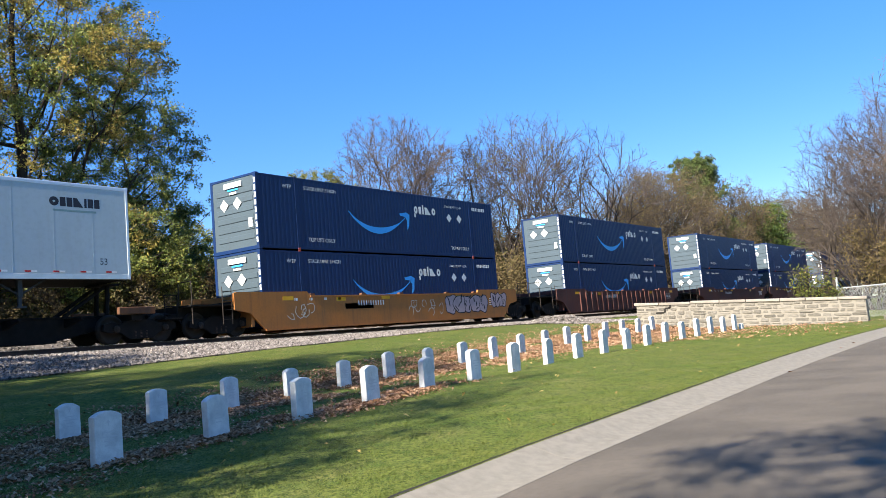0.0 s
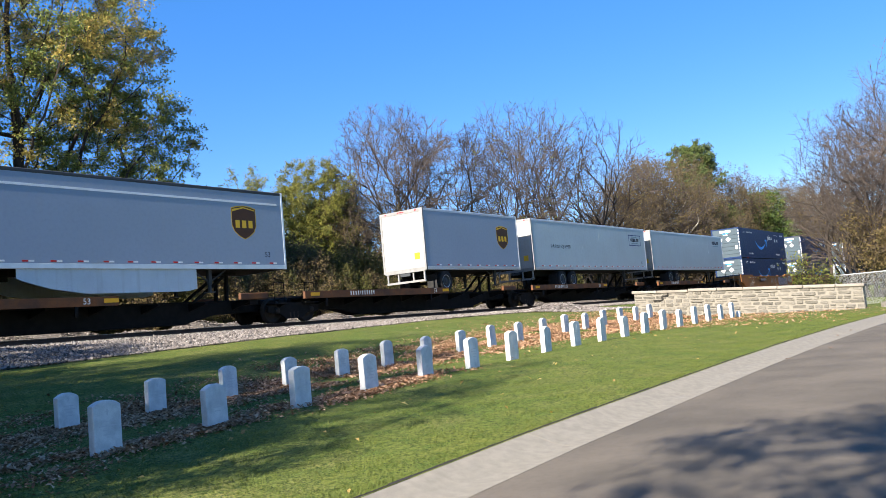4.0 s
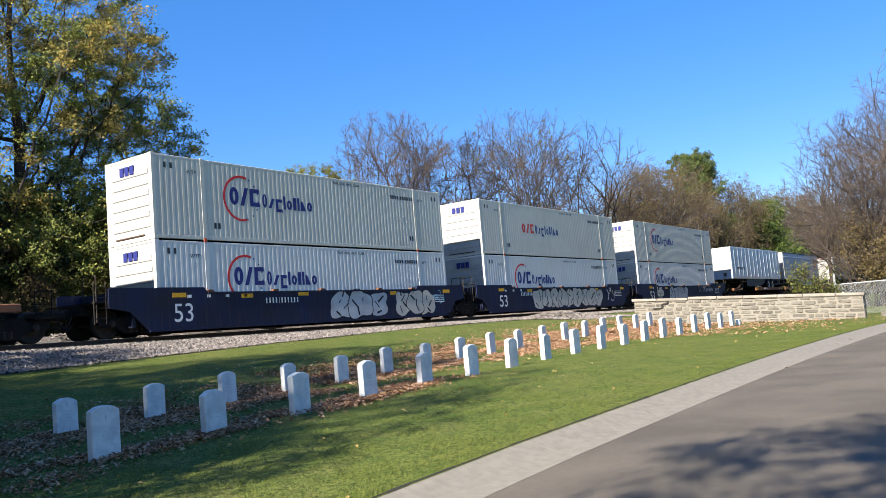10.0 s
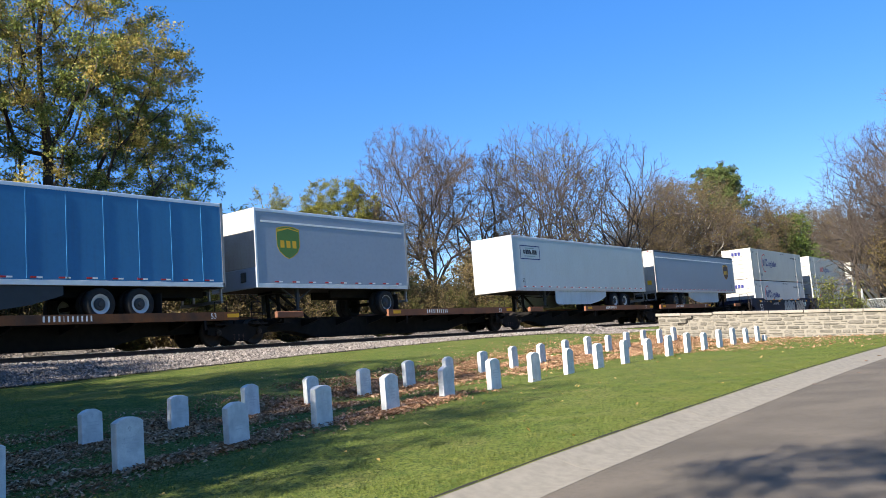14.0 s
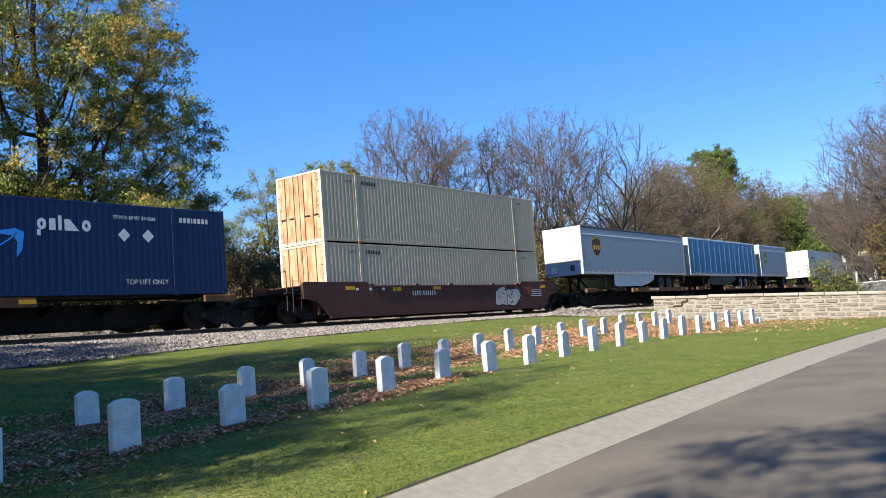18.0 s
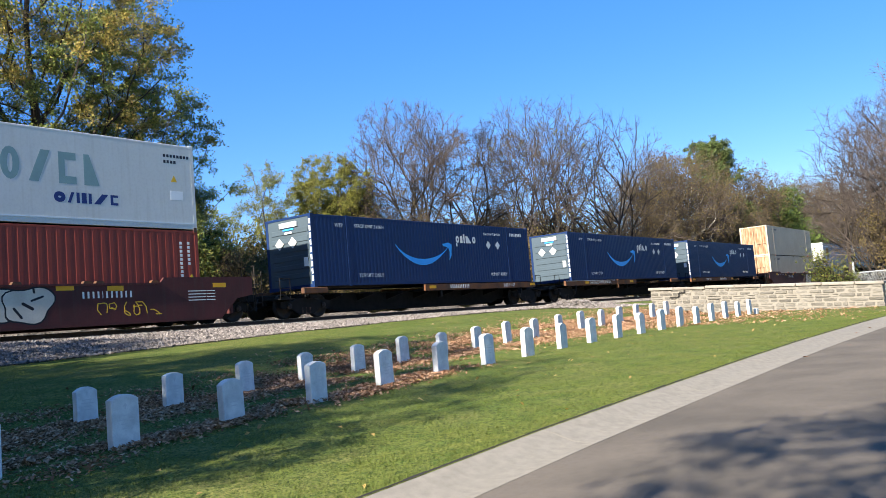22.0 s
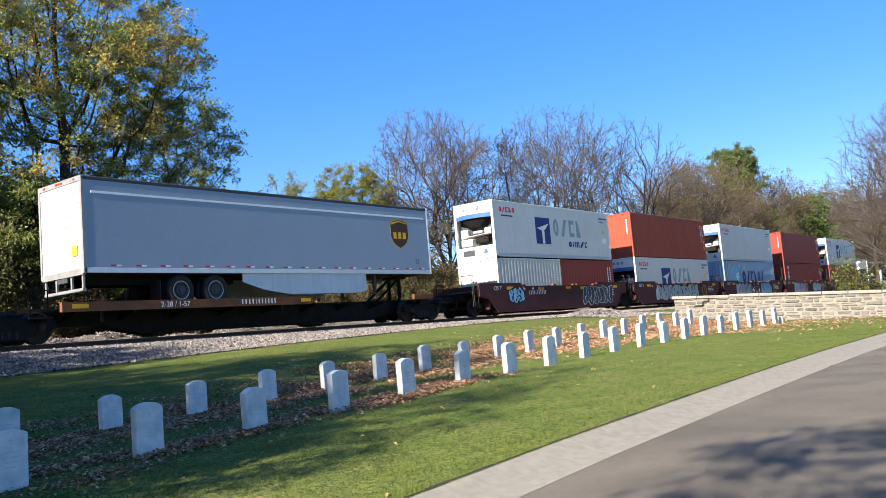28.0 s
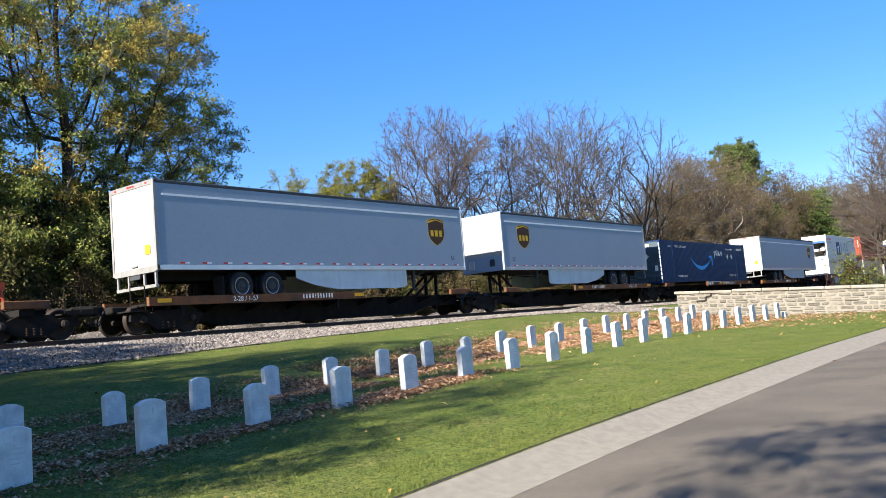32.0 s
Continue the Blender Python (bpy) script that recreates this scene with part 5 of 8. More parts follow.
            part("cable_hatch", M().cbox(*sorted((xe + sx * 0.0, xe - sx * 0.03)), 0.1, 0.8, 0.2, 0.5, 0.01), DARKTRIM, low, "dark cable hatch")
        else:
            part("end_panel", M().box(*sorted((xe, xe - sx * 0.03)), -hw + 0.1, hw - 0.1, 0.1, H - 0.06), side, c)
        part("end_sill", M().cbox(*sorted((sx * L / 2, sx * (L / 2 - 0.08))), -hw + 0.12, hw - 0.12, 0, 0.14, 0.01), side, c)
        part("end_header", M().cbox(*sorted((sx * L / 2, sx * (L / 2 - 0.08))), -hw + 0.12, hw - 0.12, H - 0.1, H - 0.01, 0.01), side, c)
    return c


def blue_box(x_rear, base, pale_top=False):
    L, W, H = 16.154, 2.591, 2.896
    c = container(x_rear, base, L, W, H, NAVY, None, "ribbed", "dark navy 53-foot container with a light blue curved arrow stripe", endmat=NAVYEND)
    y = -W / 2 + 0.001
    smile(c, -3.05, 0.98, 1.75, y)
    bars(c, STENCIL, 1.45, y, 1.95, (0.27, 0.19, 0.1, 0.45, 0.29), 0.4, 0.22, label="white wordmark bars", spans=((0, 0.85), (0, 0.85), (0, 1.1), (0, 0.85), (0, 0.85)))
    bars(c, STENCIL, 1.45, y, 1.78, (0.1,), 0.17)
    words("STACK LIMIT 3 HIGH", 0.2, STENCIL, c, -5.6, y, 2.42, "white stencilled lettering")
    words("STACK LIMIT 3 HIGH", 0.16, STENCIL, c, 3.85, y, 2.4, "white stencilled lettering")
    words("TOP LIFT ONLY", 0.22, STENCIL, c, -5.5, y, 0.36, "white stencilled lettering")
    words("TOP LIFT ONLY", 0.22, STENCIL, c, 4.2, y, 0.36, "white stencilled lettering")
    words("WTP", 0.22, STENCIL, c, -6.75, y, 2.4)
    bars(c, STENCIL, 6.25, y, 2.4, (0.1, 0.1, 0.1, 0.04, 0.1, 0.1, 0.1, 0.1), 0.16, 0.35, label="white number bars")
    diamond(c, 4.2, 1.9, 0.21, y)
    diamond(c, 5.05, 1.9, 0.21, y)
    xe = -L / 2 - 0.012
    for dy in (-0.25, 0.5):
        end_diamond(c, dy, 1.85, 0.24, xe - 0.01)
    mb = M().box(xe - 0.03, xe, -0.55, 0.45, 2.48, 2.68)
    part("end_mark", mb, STENCIL, c, "white wordmark bars")
    part("end_swoosh", M().box(xe - 0.03, xe, -0.35, 0.25, 2.36, 2.42), SMILE, c)
    part("end_number", M().box(xe - 0.03, xe, -0.25, 0.15, 2.22, 2.3), STENCIL, c)
    for k in range(9):
        part("edge_tape", M().box(xe - 0.004, xe + 0.01, -1.28, -1.2, 0.25 + k * 0.28, 0.45 + k * 0.28), STENCIL, c, "white edge tape")
    part("door_placard", M().box(xe - 0.035, xe, -1.05, -0.85, 0.85, 1.2), STENCIL, c)
    return c


SMALL_LETTERS = ((0, 1), (0, 0.72), (-0.25, 0.72), (0, 0.98), (0, 0.72), (0, 0.95), (0, 0.98), (0, 0.72), (0, 0.72))


def ring_arc(cx, cz, r, a0, a1, th, y, n=24):
    mb = M()
    for i in range(n):
        a, b = a0 + (a1 - a0) * i / n, a0 + (a1 - a0) * (i + 1) / n
        mb.prism([(cx + math.cos(q) * k, cz + math.sin(q) * k) for q, k in ((a, r - th / 2), (b, r - th / 2), (b, r + th / 2), (a, r + th / 2))], y - 0.0012, y + 0.0005)
    return mb


def white_box(x_rear, base, logo, paint=WHITEBOX, cream=False):
    L, W, H = 16.154, 2.591, 2.896
    c = container(x_rear, base, L, W, H, CREAMBOX if cream else paint, None, "ribbed", "white 53-foot container with dark blue %s" % ("and red wordmark bars" if logo == "red" else "wordmark bars and a red arc"), endmat=DOORWHITE)
    y = -W / 2 + 0.001
    if logo == "ring":
        part("logo_arc", ring_arc(-4.3, 1.62, 0.8, radians(70), radians(285), 0.09, y), LOGO_RED, c, "red arc")
        dots = M()
        for k in range(7):
            a = radians(60 - k * 22)
            dots.prism([(-4.3 + 0.8 * math.cos(a) + 0.035 * math.cos(q), 1.62 + 0.8 * math.sin(a) + 0.035 * math.sin(q)) for q in np.linspace(0, 5.5, 7)], y - 0.0012, y + 0.0005)
        part("logo_dots", dots, LOGO_BLUE, c)
        bars(c, LOGO_BLUE, -4.85, y, 1.36, (0.42, 0.4, 0.46), 0.66, 0.1, label="dark blue wordmark bars")
        bars(c, LOGO_BLUE, -3.3, y, 1.36, (0.24, 0.32, 0.32, 0.11, 0.28, 0.17, 0.11, 0.28, 0.28), 0.52, 0.12, label="dark blue wordmark bars", spans=SMALL_LETTERS)
    else:
        bars(c, LOGO_RED, -3.9, y, 1.3, (0.36, 0.34, 0.38), 0.52, 0.22, label="red wordmark bars")
        bars(c, LOGO_NAVY, -2.45, y, 1.3, (0.24, 0.27, 0.27, 0.1, 0.23, 0.15, 0.1, 0.23, 0.23), 0.5, 0.22, label="dark blue wordmark bars", spans=SMALL_LETTERS)
    words("WTP", 0.2, INK, c, -6.7, y, 2.3)
    words("WARNING HIGH CUBE", 0.16, INK, c, 0.6, y, 2.62)
    bars(c, INK, 4.3, y, 2.3, (0.1, 0.1, 0.1, 0.1, 0.03, 0.1, 0.1, 0.1, 0.1, 0.1, 0.1), 0.16, 0.35, label="dark number bars")
    for x in (-5.6, 5.5):
        bars(c, INK, x, y, 0.45, (0.1, 0.1), 0.2)
    words("WTP", 0.18, INK, c, 6.25, y, 2.3)
    for x in (-7.6, -7.35, 7.35, 7.6):
        part("vent_slot", flat(rect(x, x + 0.1, 2.42, 2.62), y), DARKTRIM, c)
    part("placard_frame", ring_arc(5.2, 1.35, 0.22, 0, 2 * math.pi, 0.02, y, 4), ALUMINIUM, c, "diamond placard frame")
    xe = -L / 2 - 0.03
    for k in range(3):
        part("end_mark", M().box(xe - 0.012, xe + 0.03, -0.36 + 0.28 * k, -0.16 + 0.28 * k, 2.3, 2.6), LOGO_BLUE, c, "dark blue wordmark bar")
    part("hinge_rust", M().box(xe - 0.008, xe + 0.03, -0.8, 0.8, 0.16, 0.2), RAIL, c, "rust line")
    return c


def reefer(x_rear, base, logo, H=2.896):
    L, W = 12.192, 2.438
    c = container(x_rear, base, L, W, H, WHITEBOX, None, "fridge", "white 40-foot refrigerated container with %s" % ("navy square and grey-green wordmark bars" if logo else "a small red wordmark bar"), domestic=False, endmat=WHITEBOX, smooth_side=True)
    y = -W / 2 + 0.001
    bars(c, LOGO_RED, -5.55, y, 2.3, (0.24, 0.24, 0.24, 0.24, 0.24), 0.26, 0.2, label="red wordmark bars")
    bars(c, INK, -5.4, y, 2.08, (0.1, 0.5, 0.4), 0.07)
    if logo:
        part("logo_square", flat(rect(-2.25, -0.78, 0.78, 2.2), y), LOGO_NAVY, c, "navy square")
        bird = M()
        bird.prism([(-2.1, 1.62), (-1.5, 1.75), (-0.9, 1.9), (-1.2, 1.62), (-1.45, 1.5), (-1.7, 1.5)], y - 0.0018, y - 0.0002)
        bird.prism([(-1.62, 0.8), (-1.38, 0.8), (-1.38, 1.55), (-1.62, 1.55)], y - 0.0016, y - 0.0002)
        part("logo_bird", bird, STENCIL, c, "white abstract shape")
        bars(c, LOGO_TEAL, -0.42, y, 1.25, (0.55, 0.66, 0.55, 0.5), 0.95, 0.26, label="grey-green wordmark bars")
        bars(c, LOGO_NAVY, 1.1, y, 0.68, (0.36, 0.22, 0.1, 0.16, 0.1, 0.5, 0.26), 0.32, 0.2, label="navy wordmark bars")
    bars(c, INK, 4.9, y, 2.42, (0.09,) * 8, 0.1, 0.4, label="dark number bars")
    bars(c, INK, 4.9, y, 2.22, (0.09,) * 4, 0.1, 0.4)
    part("warning_triangle", flat([(5.15, 1.6), (5.4, 1.6), (5.275, 1.82)], y), SHIELD_GOLD, c, "yellow warning triangle")
    part("label_plate", flat(rect(5.1, 5.6, 1.0, 1.3), y), TAPE_WHITE, c)
    part("drip_strip", M().box(-6.0, 6.0, y - 0.008, y + 0.01, 0.2, 0.24), ALUMINIUM, c)
    return c


def red_box(x_rear, base, paint, H=2.896, L=12.192, tall_letters=False, badge=False):
    W = 2.438
    c = container(x_rear, base, L, W, H, paint, None, "corrugated_end", "rust-red %d-foot corrugated steel container" % (40 if L > 7 else 20), domestic=False)
    y = -W / 2 + 0.001
    for i, x in enumerate((L / 2 - 0.75, L / 2 - 0.45)):
        for k in range(9 if i == 0 else 6):
            part("number_bar", M().box(x, x + 0.1, y - 0.0008, y + 0.001, H - 0.5 - k * 0.135, H - 0.41 - k * 0.135), STENCIL, c, "white number bar")
    part("warning_plate", flat(rect(L / 2 - 0.42, L / 2 - 0.22, 0.75, 0.95), y), SHIELD_GOLD, c, "yellow warning plate")
    part("warning_triangle", flat([(L / 2 - 0.45, 1.2), (L / 2 - 0.2, 1.2), (L / 2 - 0.325, 1.42)], y), SHIELD_GOLD, c)
    xe = -L / 2 - 0.001
    for k in range(6):
        part("end_number", M().box(xe - 0.004, xe + 0.02, -0.95, -0.87, H - 0.55 - k * 0.17, H - 0.45 - k * 0.17), STENCIL, c, "white number bar")
    if badge:
        part("round_badge", ring_arc(-3.9, 1.9, 0.11, 0, 2 * math.pi, 0.24, y), SMILE, c, "round light blue badge")
    if tall_letters:
        mb = M()
        for k in range(5):
            mb.box(-L / 2 + 0.85, -L / 2 + 1.2, y - 0.0008, y + 0.001, 2.3 - k * 0.42, 2.6 - k * 0.42)
        part("letter_column", mb, STENCIL, c, "white upright wordmark bars")
    return c


# ---- road trailers on the spine cars ----
trailer_cache = {}


def wheel_meshes():
    if "tyre" not in trailer_cache:
        trailer_cache["tyre"] = M().lathe([(0.3, -0.12), (0.44, -0.14), (0.49, -0.11), (0.5, -0.06), (0.5, 0.06), (0.49, 0.11), (0.44, 0.14), (0.3, 0.12)], "y", 24).mesh("tyre", TYRE, True)
        for nm, mt in (("rim", DARKTRIM), ("rim_white", WHITERIM)):
            rm = M().lathe([(0.0, -0.1), (0.08, -0.1), (0.1, -0.06), (0.2, -0.05), (0.25, -0.1), (0.3, -0.115), (0.31, -0.1), (0.31, 0.1), (0.0, 0.08)], "y", 20)
            for k in range(8):
                a = k * math.pi / 4
                rm.tube((0.145 * math.cos(a), -0.09, 0.145 * math.sin(a)), (0.145 * math.cos(a), -0.05, 0.145 * math.sin(a)), 0.018, seg=6)
            trailer_cache[nm] = rm.mesh("rim", mt)
        trailer_cache["hub"] = M().lathe([(0.0, -0.14), (0.07, -0.14), (0.085, -0.12), (0.085, -0.104), (0.15, -0.104), (0.19, -0.07), (0.19, -0.04), (0.0, -0.04)], "y", 20).mesh("hub", DARKTRIM)
        trailer_cache["lip"] = M().lathe([(0.285, -0.118), (0.3, -0.124), (0.312, -0.118), (0.3, -0.11)], "y", 24).mesh("rim_lip", ALLOY)
    return trailer_cache


def shield(parent, x, z, w, h, y, ground_col=SHIELD_BROWN):
    """A plain shield badge in two colours."""
    def outline(k):
        pts = [(-0.5, 0.42), (-0.25, 0.48), (0, 0.5), (0.25, 0.48), (0.5, 0.42), (0.5, -0.1), (0.4, -0.28), (0.2, -0.42), (0, -0.5), (-0.2, -0.42), (-0.4, -0.28), (-0.5, -0.1)]
        return [(x + a * w * k, z + b * h * k) for a, b in pts]
    b = part("badge", M().prism(outline(1.0), y - 0.001, y + 0.001), SHIELD_GOLD, parent, "gold and brown shield badge")
    part("badge_field", M().prism(outline(0.95), y - 0.0018, y - 0.0002), ground_col, b)
    top = [(x - 0.45 * w, z + 0.38 * h), (x, z + 0.455 * h), (x + 0.45 * w, z + 0.38 * h), (x + 0.45 * w, z + 0.35 * h), (x, z + 0.42 * h), (x - 0.45 * w, z + 0.31 * h)]
    part("badge_band", M().prism(top, y - 0.0026, y - 0.001), SHIELD_GOLD, b)
    mb = M()
    for i, dx in enumerate((-0.26, 0.0, 0.26)):
        mb.box(x + (dx - 0.085) * w, x + (dx + 0.085) * w, y - 0.0026, y - 0.001, z - 0.16 * h, z + 0.06 * h)
    part("badge_bars", mb, SHIELD_GOLD, b)


def trailer(x_left, L, rear_left, paint, label, skirt=None, posts=False, stripe=False, logo=None, axles=2, rim="rim", door="roll", nose_unit=True, sharp=False):
    """A road semi-trailer standing on a spine car. rear_left: its doors are towards -x."""
    W, Z0, Z1 = 2.59, 1.05, 3.98
    t = empty("semi_trailer", Matrix.Translation((x_left + L / 2, TRACK_Y, RAIL_Z + 0.95)), label, "semi-trailer", "trailers on the train")
    hw, s = W / 2, (-1 if rear_left else 1)   # s: where the rear is
    xr, xn = s * L / 2, -s * L / 2
    for q in (-1, 1):
        sw = part("side_wall", M().box(-L / 2 + 0.06, L / 2 - 0.06, *sorted((q * (hw - 0.03), q * (hw - 0.008))), Z0 + 0.14, Z1 - 0.08), paint, t)
        part("bottom_rail", M().cbox(-L / 2 + 0.02, L / 2 - 0.02, *sorted((q * hw, q * (hw - 0.06))), Z0, Z0 + 0.16, 0.01), ALUMINIUM, t)
        part("top_rail", M().cbox(-L / 2 + 0.02, L / 2 - 0.02, *sorted((q * hw, q * (hw - 0.06))), Z1 - 0.14, Z1 - 0.01, 0.02), DARKTRIM if sharp else ALUMINIUM, t)
        if posts:
            n = int(L / 1.22)
            for k in range(n):
                x = -L / 2 + 0.9 + k * (L - 1.8) / (n - 1)
                part("side_post", M().box(x - 0.02, x + 0.02, *sorted((q * (hw - 0.01), q * (hw + 0.004))), Z0 + 0.2, Z1 - 0.2), paint if paint is not TRAILERWHITE else ALUMINIUM, sw)
        elif q < 0 and not stripe and logo not in ("shield", "green"):
            n = int(L / 1.22)
            for k in range(1, n):
                x = -L / 2 + k * L / n
                part("panel_seam", M().box(x - 0.006, x + 0.006, q * hw + 0.0068, q * hw + 0.009, Z0 + 0.18, Z1 - 0.16), paint, sw)
        if stripe and q < 0:
            part("side_stripe", M().box(-L / 2 + 0.3, L / 2 - 0.3, -hw - 0.001, -hw + 0.01, Z1 - 0.52, Z1 - 0.45), TAPE_WHITE, sw)
    for k in range(1, int(L / 0.85)):
        x = -L / 2 + k * 0.85
        tp = part("conspicuity_tape", M().box(x, x + 0.18, -hw - 0.004, -hw + 0.002, Z0 + 0.2, Z0 + 0.25), TAPE_RED, t, "red and white reflective tape") if k % 1 == 0 else None
        part("tape_white", M().box(x + 0.19, x + 0.36, -hw - 0.004, -hw + 0.002, Z0 + 0.2, Z0 + 0.25), TAPE_WHITE, tp)
    part("roof", M().box(-L / 2 + 0.03, L / 2 - 0.03, -hw + 0.05, hw - 0.05, Z1 - 0.06, Z1 - 0.01), ALUMINIUM, t)
    part("floor", M().box(-L / 2 + 0.05, L / 2 - 0.05, -hw + 0.05, hw - 0.05, Z0 + 0.0, Z0 + 0.12), BLACKSTEEL, t)
    # nose
    part("front_wall", M().cbox(*sorted((xn, xn + s * 0.06)), -hw + 0.01, hw - 0.01, Z0 + (0.75 if nose_unit else 0), Z1 - 0.02, 0.02), DOORWHITE, t, "white front wall")
    if nose_unit:
        part("front_plate", M().cbox(*sorted((xn - s * 0.02, xn + s * 0.06)), -hw + 0.01, hw - 0.01, Z0, Z0 + 0.745, 0.02), TRAILERGREY, t, "grey lower front plate")
        part("service_box", M().cbox(*sorted((xn - s * 0.06, xn - s * 0.02)), -0.75, -0.45, Z0 + 0.25, Z0 + 0.6, 0.02), DARKTRIM, t, "dark connector box")
        part("document_box", M().cbox(*sorted((xn - s * 0.05, xn - s * 0.02)), 0.5, 0.85, Z0 + 0.2, Z0 + 0.6, 0.02), ALUMINIUM, t)
    for q in (-1, 1):
        part("corner_cap", M().cbox(*sorted((xn - s * 0.01, xn + s * 0.09)), *sorted((q * (hw + 0.004), q * (hw - 0.05))), Z0, Z1, 0.015), ALUMINIUM, t)
    lamp = M()
    for dy in (-0.9, -0.15, 0.0, 0.15, 0.9):
        lamp.box(*sorted((xr, xr + s * 0.02)), dy - 0.05, dy + 0.05, Z1 - 0.1, Z1 - 0.05)
    part("marker_lamps", lamp, TAPE_RED, t, "small red marker lamps")
    # rear frame and door
    fr = M()
    fr.box(*sorted((xr, xr - s * 0.1)), -hw, -hw + 0.1, Z0, Z1)
    fr.box(*sorted((xr, xr - s * 0.1)), hw - 0.1, hw, Z0, Z1)
    fr.box(*sorted((xr, xr - s * 0.1)), -hw + 0.1, hw - 0.1, Z1 - 0.16, Z1)
    fr.box(*sorted((xr, xr - s * 0.1)), -hw + 0.1, hw - 0.1, Z0 - 0.04, Z0 + 0.14)
    rear = part("rear_frame", fr, REARFRAME, t, "grey steel rear door frame")
    if door == "roll":
        for k in range(8):
            z = Z0 + 0.14 + k * (Z1 - Z0 - 0.3) / 8
            part("door_slat", M().cbox(*sorted((xr - s * 0.02, xr - s * 0.06)), -hw + 0.1, hw - 0.1, z + 0.002, z + (Z1 - Z0 - 0.3) / 8 - 0.002, 0.006), DOORWHITE, rear)
    elif door == "plain":
        part("door_panel", M().cbox(*sorted((xr - s * 0.02, xr - s * 0.06)), -hw + 0.1, hw - 0.1, Z0 + 0.14, Z1 - 0.16, 0.012), DOORWHITE, rear, "smooth white rear door")
        part("door_latch", M().cbox(*sorted((xr + s * 0.03, xr - s * 0.02)), -0.2, 0.15, Z0 + 0.2, Z0 + 0.26, 0.01), REARFRAME, rear)
    else:
        for q in (-1, 1):
            part("door_leaf", M().cbox(*sorted((xr - s * 0.01, xr - s * 0.06)), *sorted((q * 0.008, q * (hw - 0.1))), Z0 + 0.14, Z1 - 0.16, 0.01), DOORWHITE, rear)
            part("door_rod", M().tube((xr + s * 0.02, q * 0.25, Z0 + 0.1), (xr + s * 0.02, q * 0.25, Z1 - 0.1), 0.015, seg=6), ALUMINIUM, rear)
    part("door_sticker", M().box(*sorted((xr - s * 0.01, xr + s * 0.004)), -0.95, -0.65, Z0 + 0.55, Z0 + 0.85), SHIELD_GOLD, rear, "yellow warning sticker")
    gd = M()
    gd.box(*sorted((xr - s * 0.02, xr - s * 0.12)), -1.15, 1.15, 0.52, 0.62)
    for dy in (-1.1, -0.45, 0.45, 1.1):
        gd.box(*sorted((xr - s * 0.04, xr - s * 0.1)), dy - 0.04, dy + 0.04, 0.6, Z0 - 0.03)
    part("underride_guard", gd, REARFRAME, t, "grey rear underride guard")
    part("tail_plate", M().box(*sorted((xr - s * 0.0, xr - s * 0.06)), -0.3, 0.3, Z0 - 0.2, Z0 - 0.06), DARKTRIM, t)
    # wheels
    wm = wheel_meshes()
    first = 3.3 if L > 12 else 1.55
    for k in range(axles):
        ax = xr - s * (first + k * 1.35)
        part("axle", M().tube((ax, -1.1, 0.5), (ax, 1.1, 0.5), 0.07, seg=8), BLACKSTEEL, t)
        for dy in (-1.13, -0.8, 0.8, 1.13):
            w = part("wheel", wm["tyre"], TYRE, t, at=Matrix.Translation((ax, dy, 0.5)) @ (Matrix.Rotation(math.pi, 4, "Z") if dy > 0 else Matrix.Identity(4)))
            if abs(dy) > 1:
                part("rim", wm[rim], ALLOY, w, "pale round wheel rim" if rim == "rim_white" else "dark wheel rim")
                part("rim_lip", wm["lip"], ALLOY, w, "bright rim edge")
                part("hub", wm["hub"], DARKTRIM, w, "dark oily wheel hub")
    bg = M()
    for dy in (-0.5, 0.5):
        bg.box(*sorted((xr - s * 0.4, xr - s * (first + 2.6))), dy - 0.06, dy + 0.06, 0.75, Z0 + 0.02)
    part("bogie_frame", bg, BLACKSTEEL, t)
    part("mud_flap", M().box(*sorted((xr - s * (first - 0.75), xr - s * (first - 0.77))), -1.25, -0.68, 0.15, 0.85), TYRE, t)
    # landing gear
    lx = xn + s * (3.4 if L > 12 else 2.2)
    for q in (-1, 1):
        lg = M().cbox(lx - 0.07, lx + 0.07, q * 0.95 - 0.07, q * 0.95 + 0.07, 0.55, Z0 + 0.02, 0.01)
        lg.cbox(lx - 0.05, lx + 0.05, q * 0.95 - 0.05, q * 0.95 + 0.05, 0.28, 0.6, 0.01)
        lg.box(lx - 0.14, lx + 0.14, q * 0.95 - 0.14, q * 0.95 + 0.14, 0.25, 0.29)
        part("landing_leg", lg, DARKTRIM, t, "dark landing leg")
        br = M().tube((lx, q * 0.95, 0.62), (lx + s * 0.75, q * 0.95, Z0), 0.03, seg=6)
        br.tube((lx, q * 0.95, 0.62), (lx - s * 0.75, q * 0.95, Z0), 0.03, seg=6)
        part("leg_brace", br, DARKTRIM, t)
    part("leg_cross_brace", M().tube((lx, -0.95, 0.7), (lx, 0.95, Z0 - 0.05), 0.025, seg=6), DARKTRIM, t)
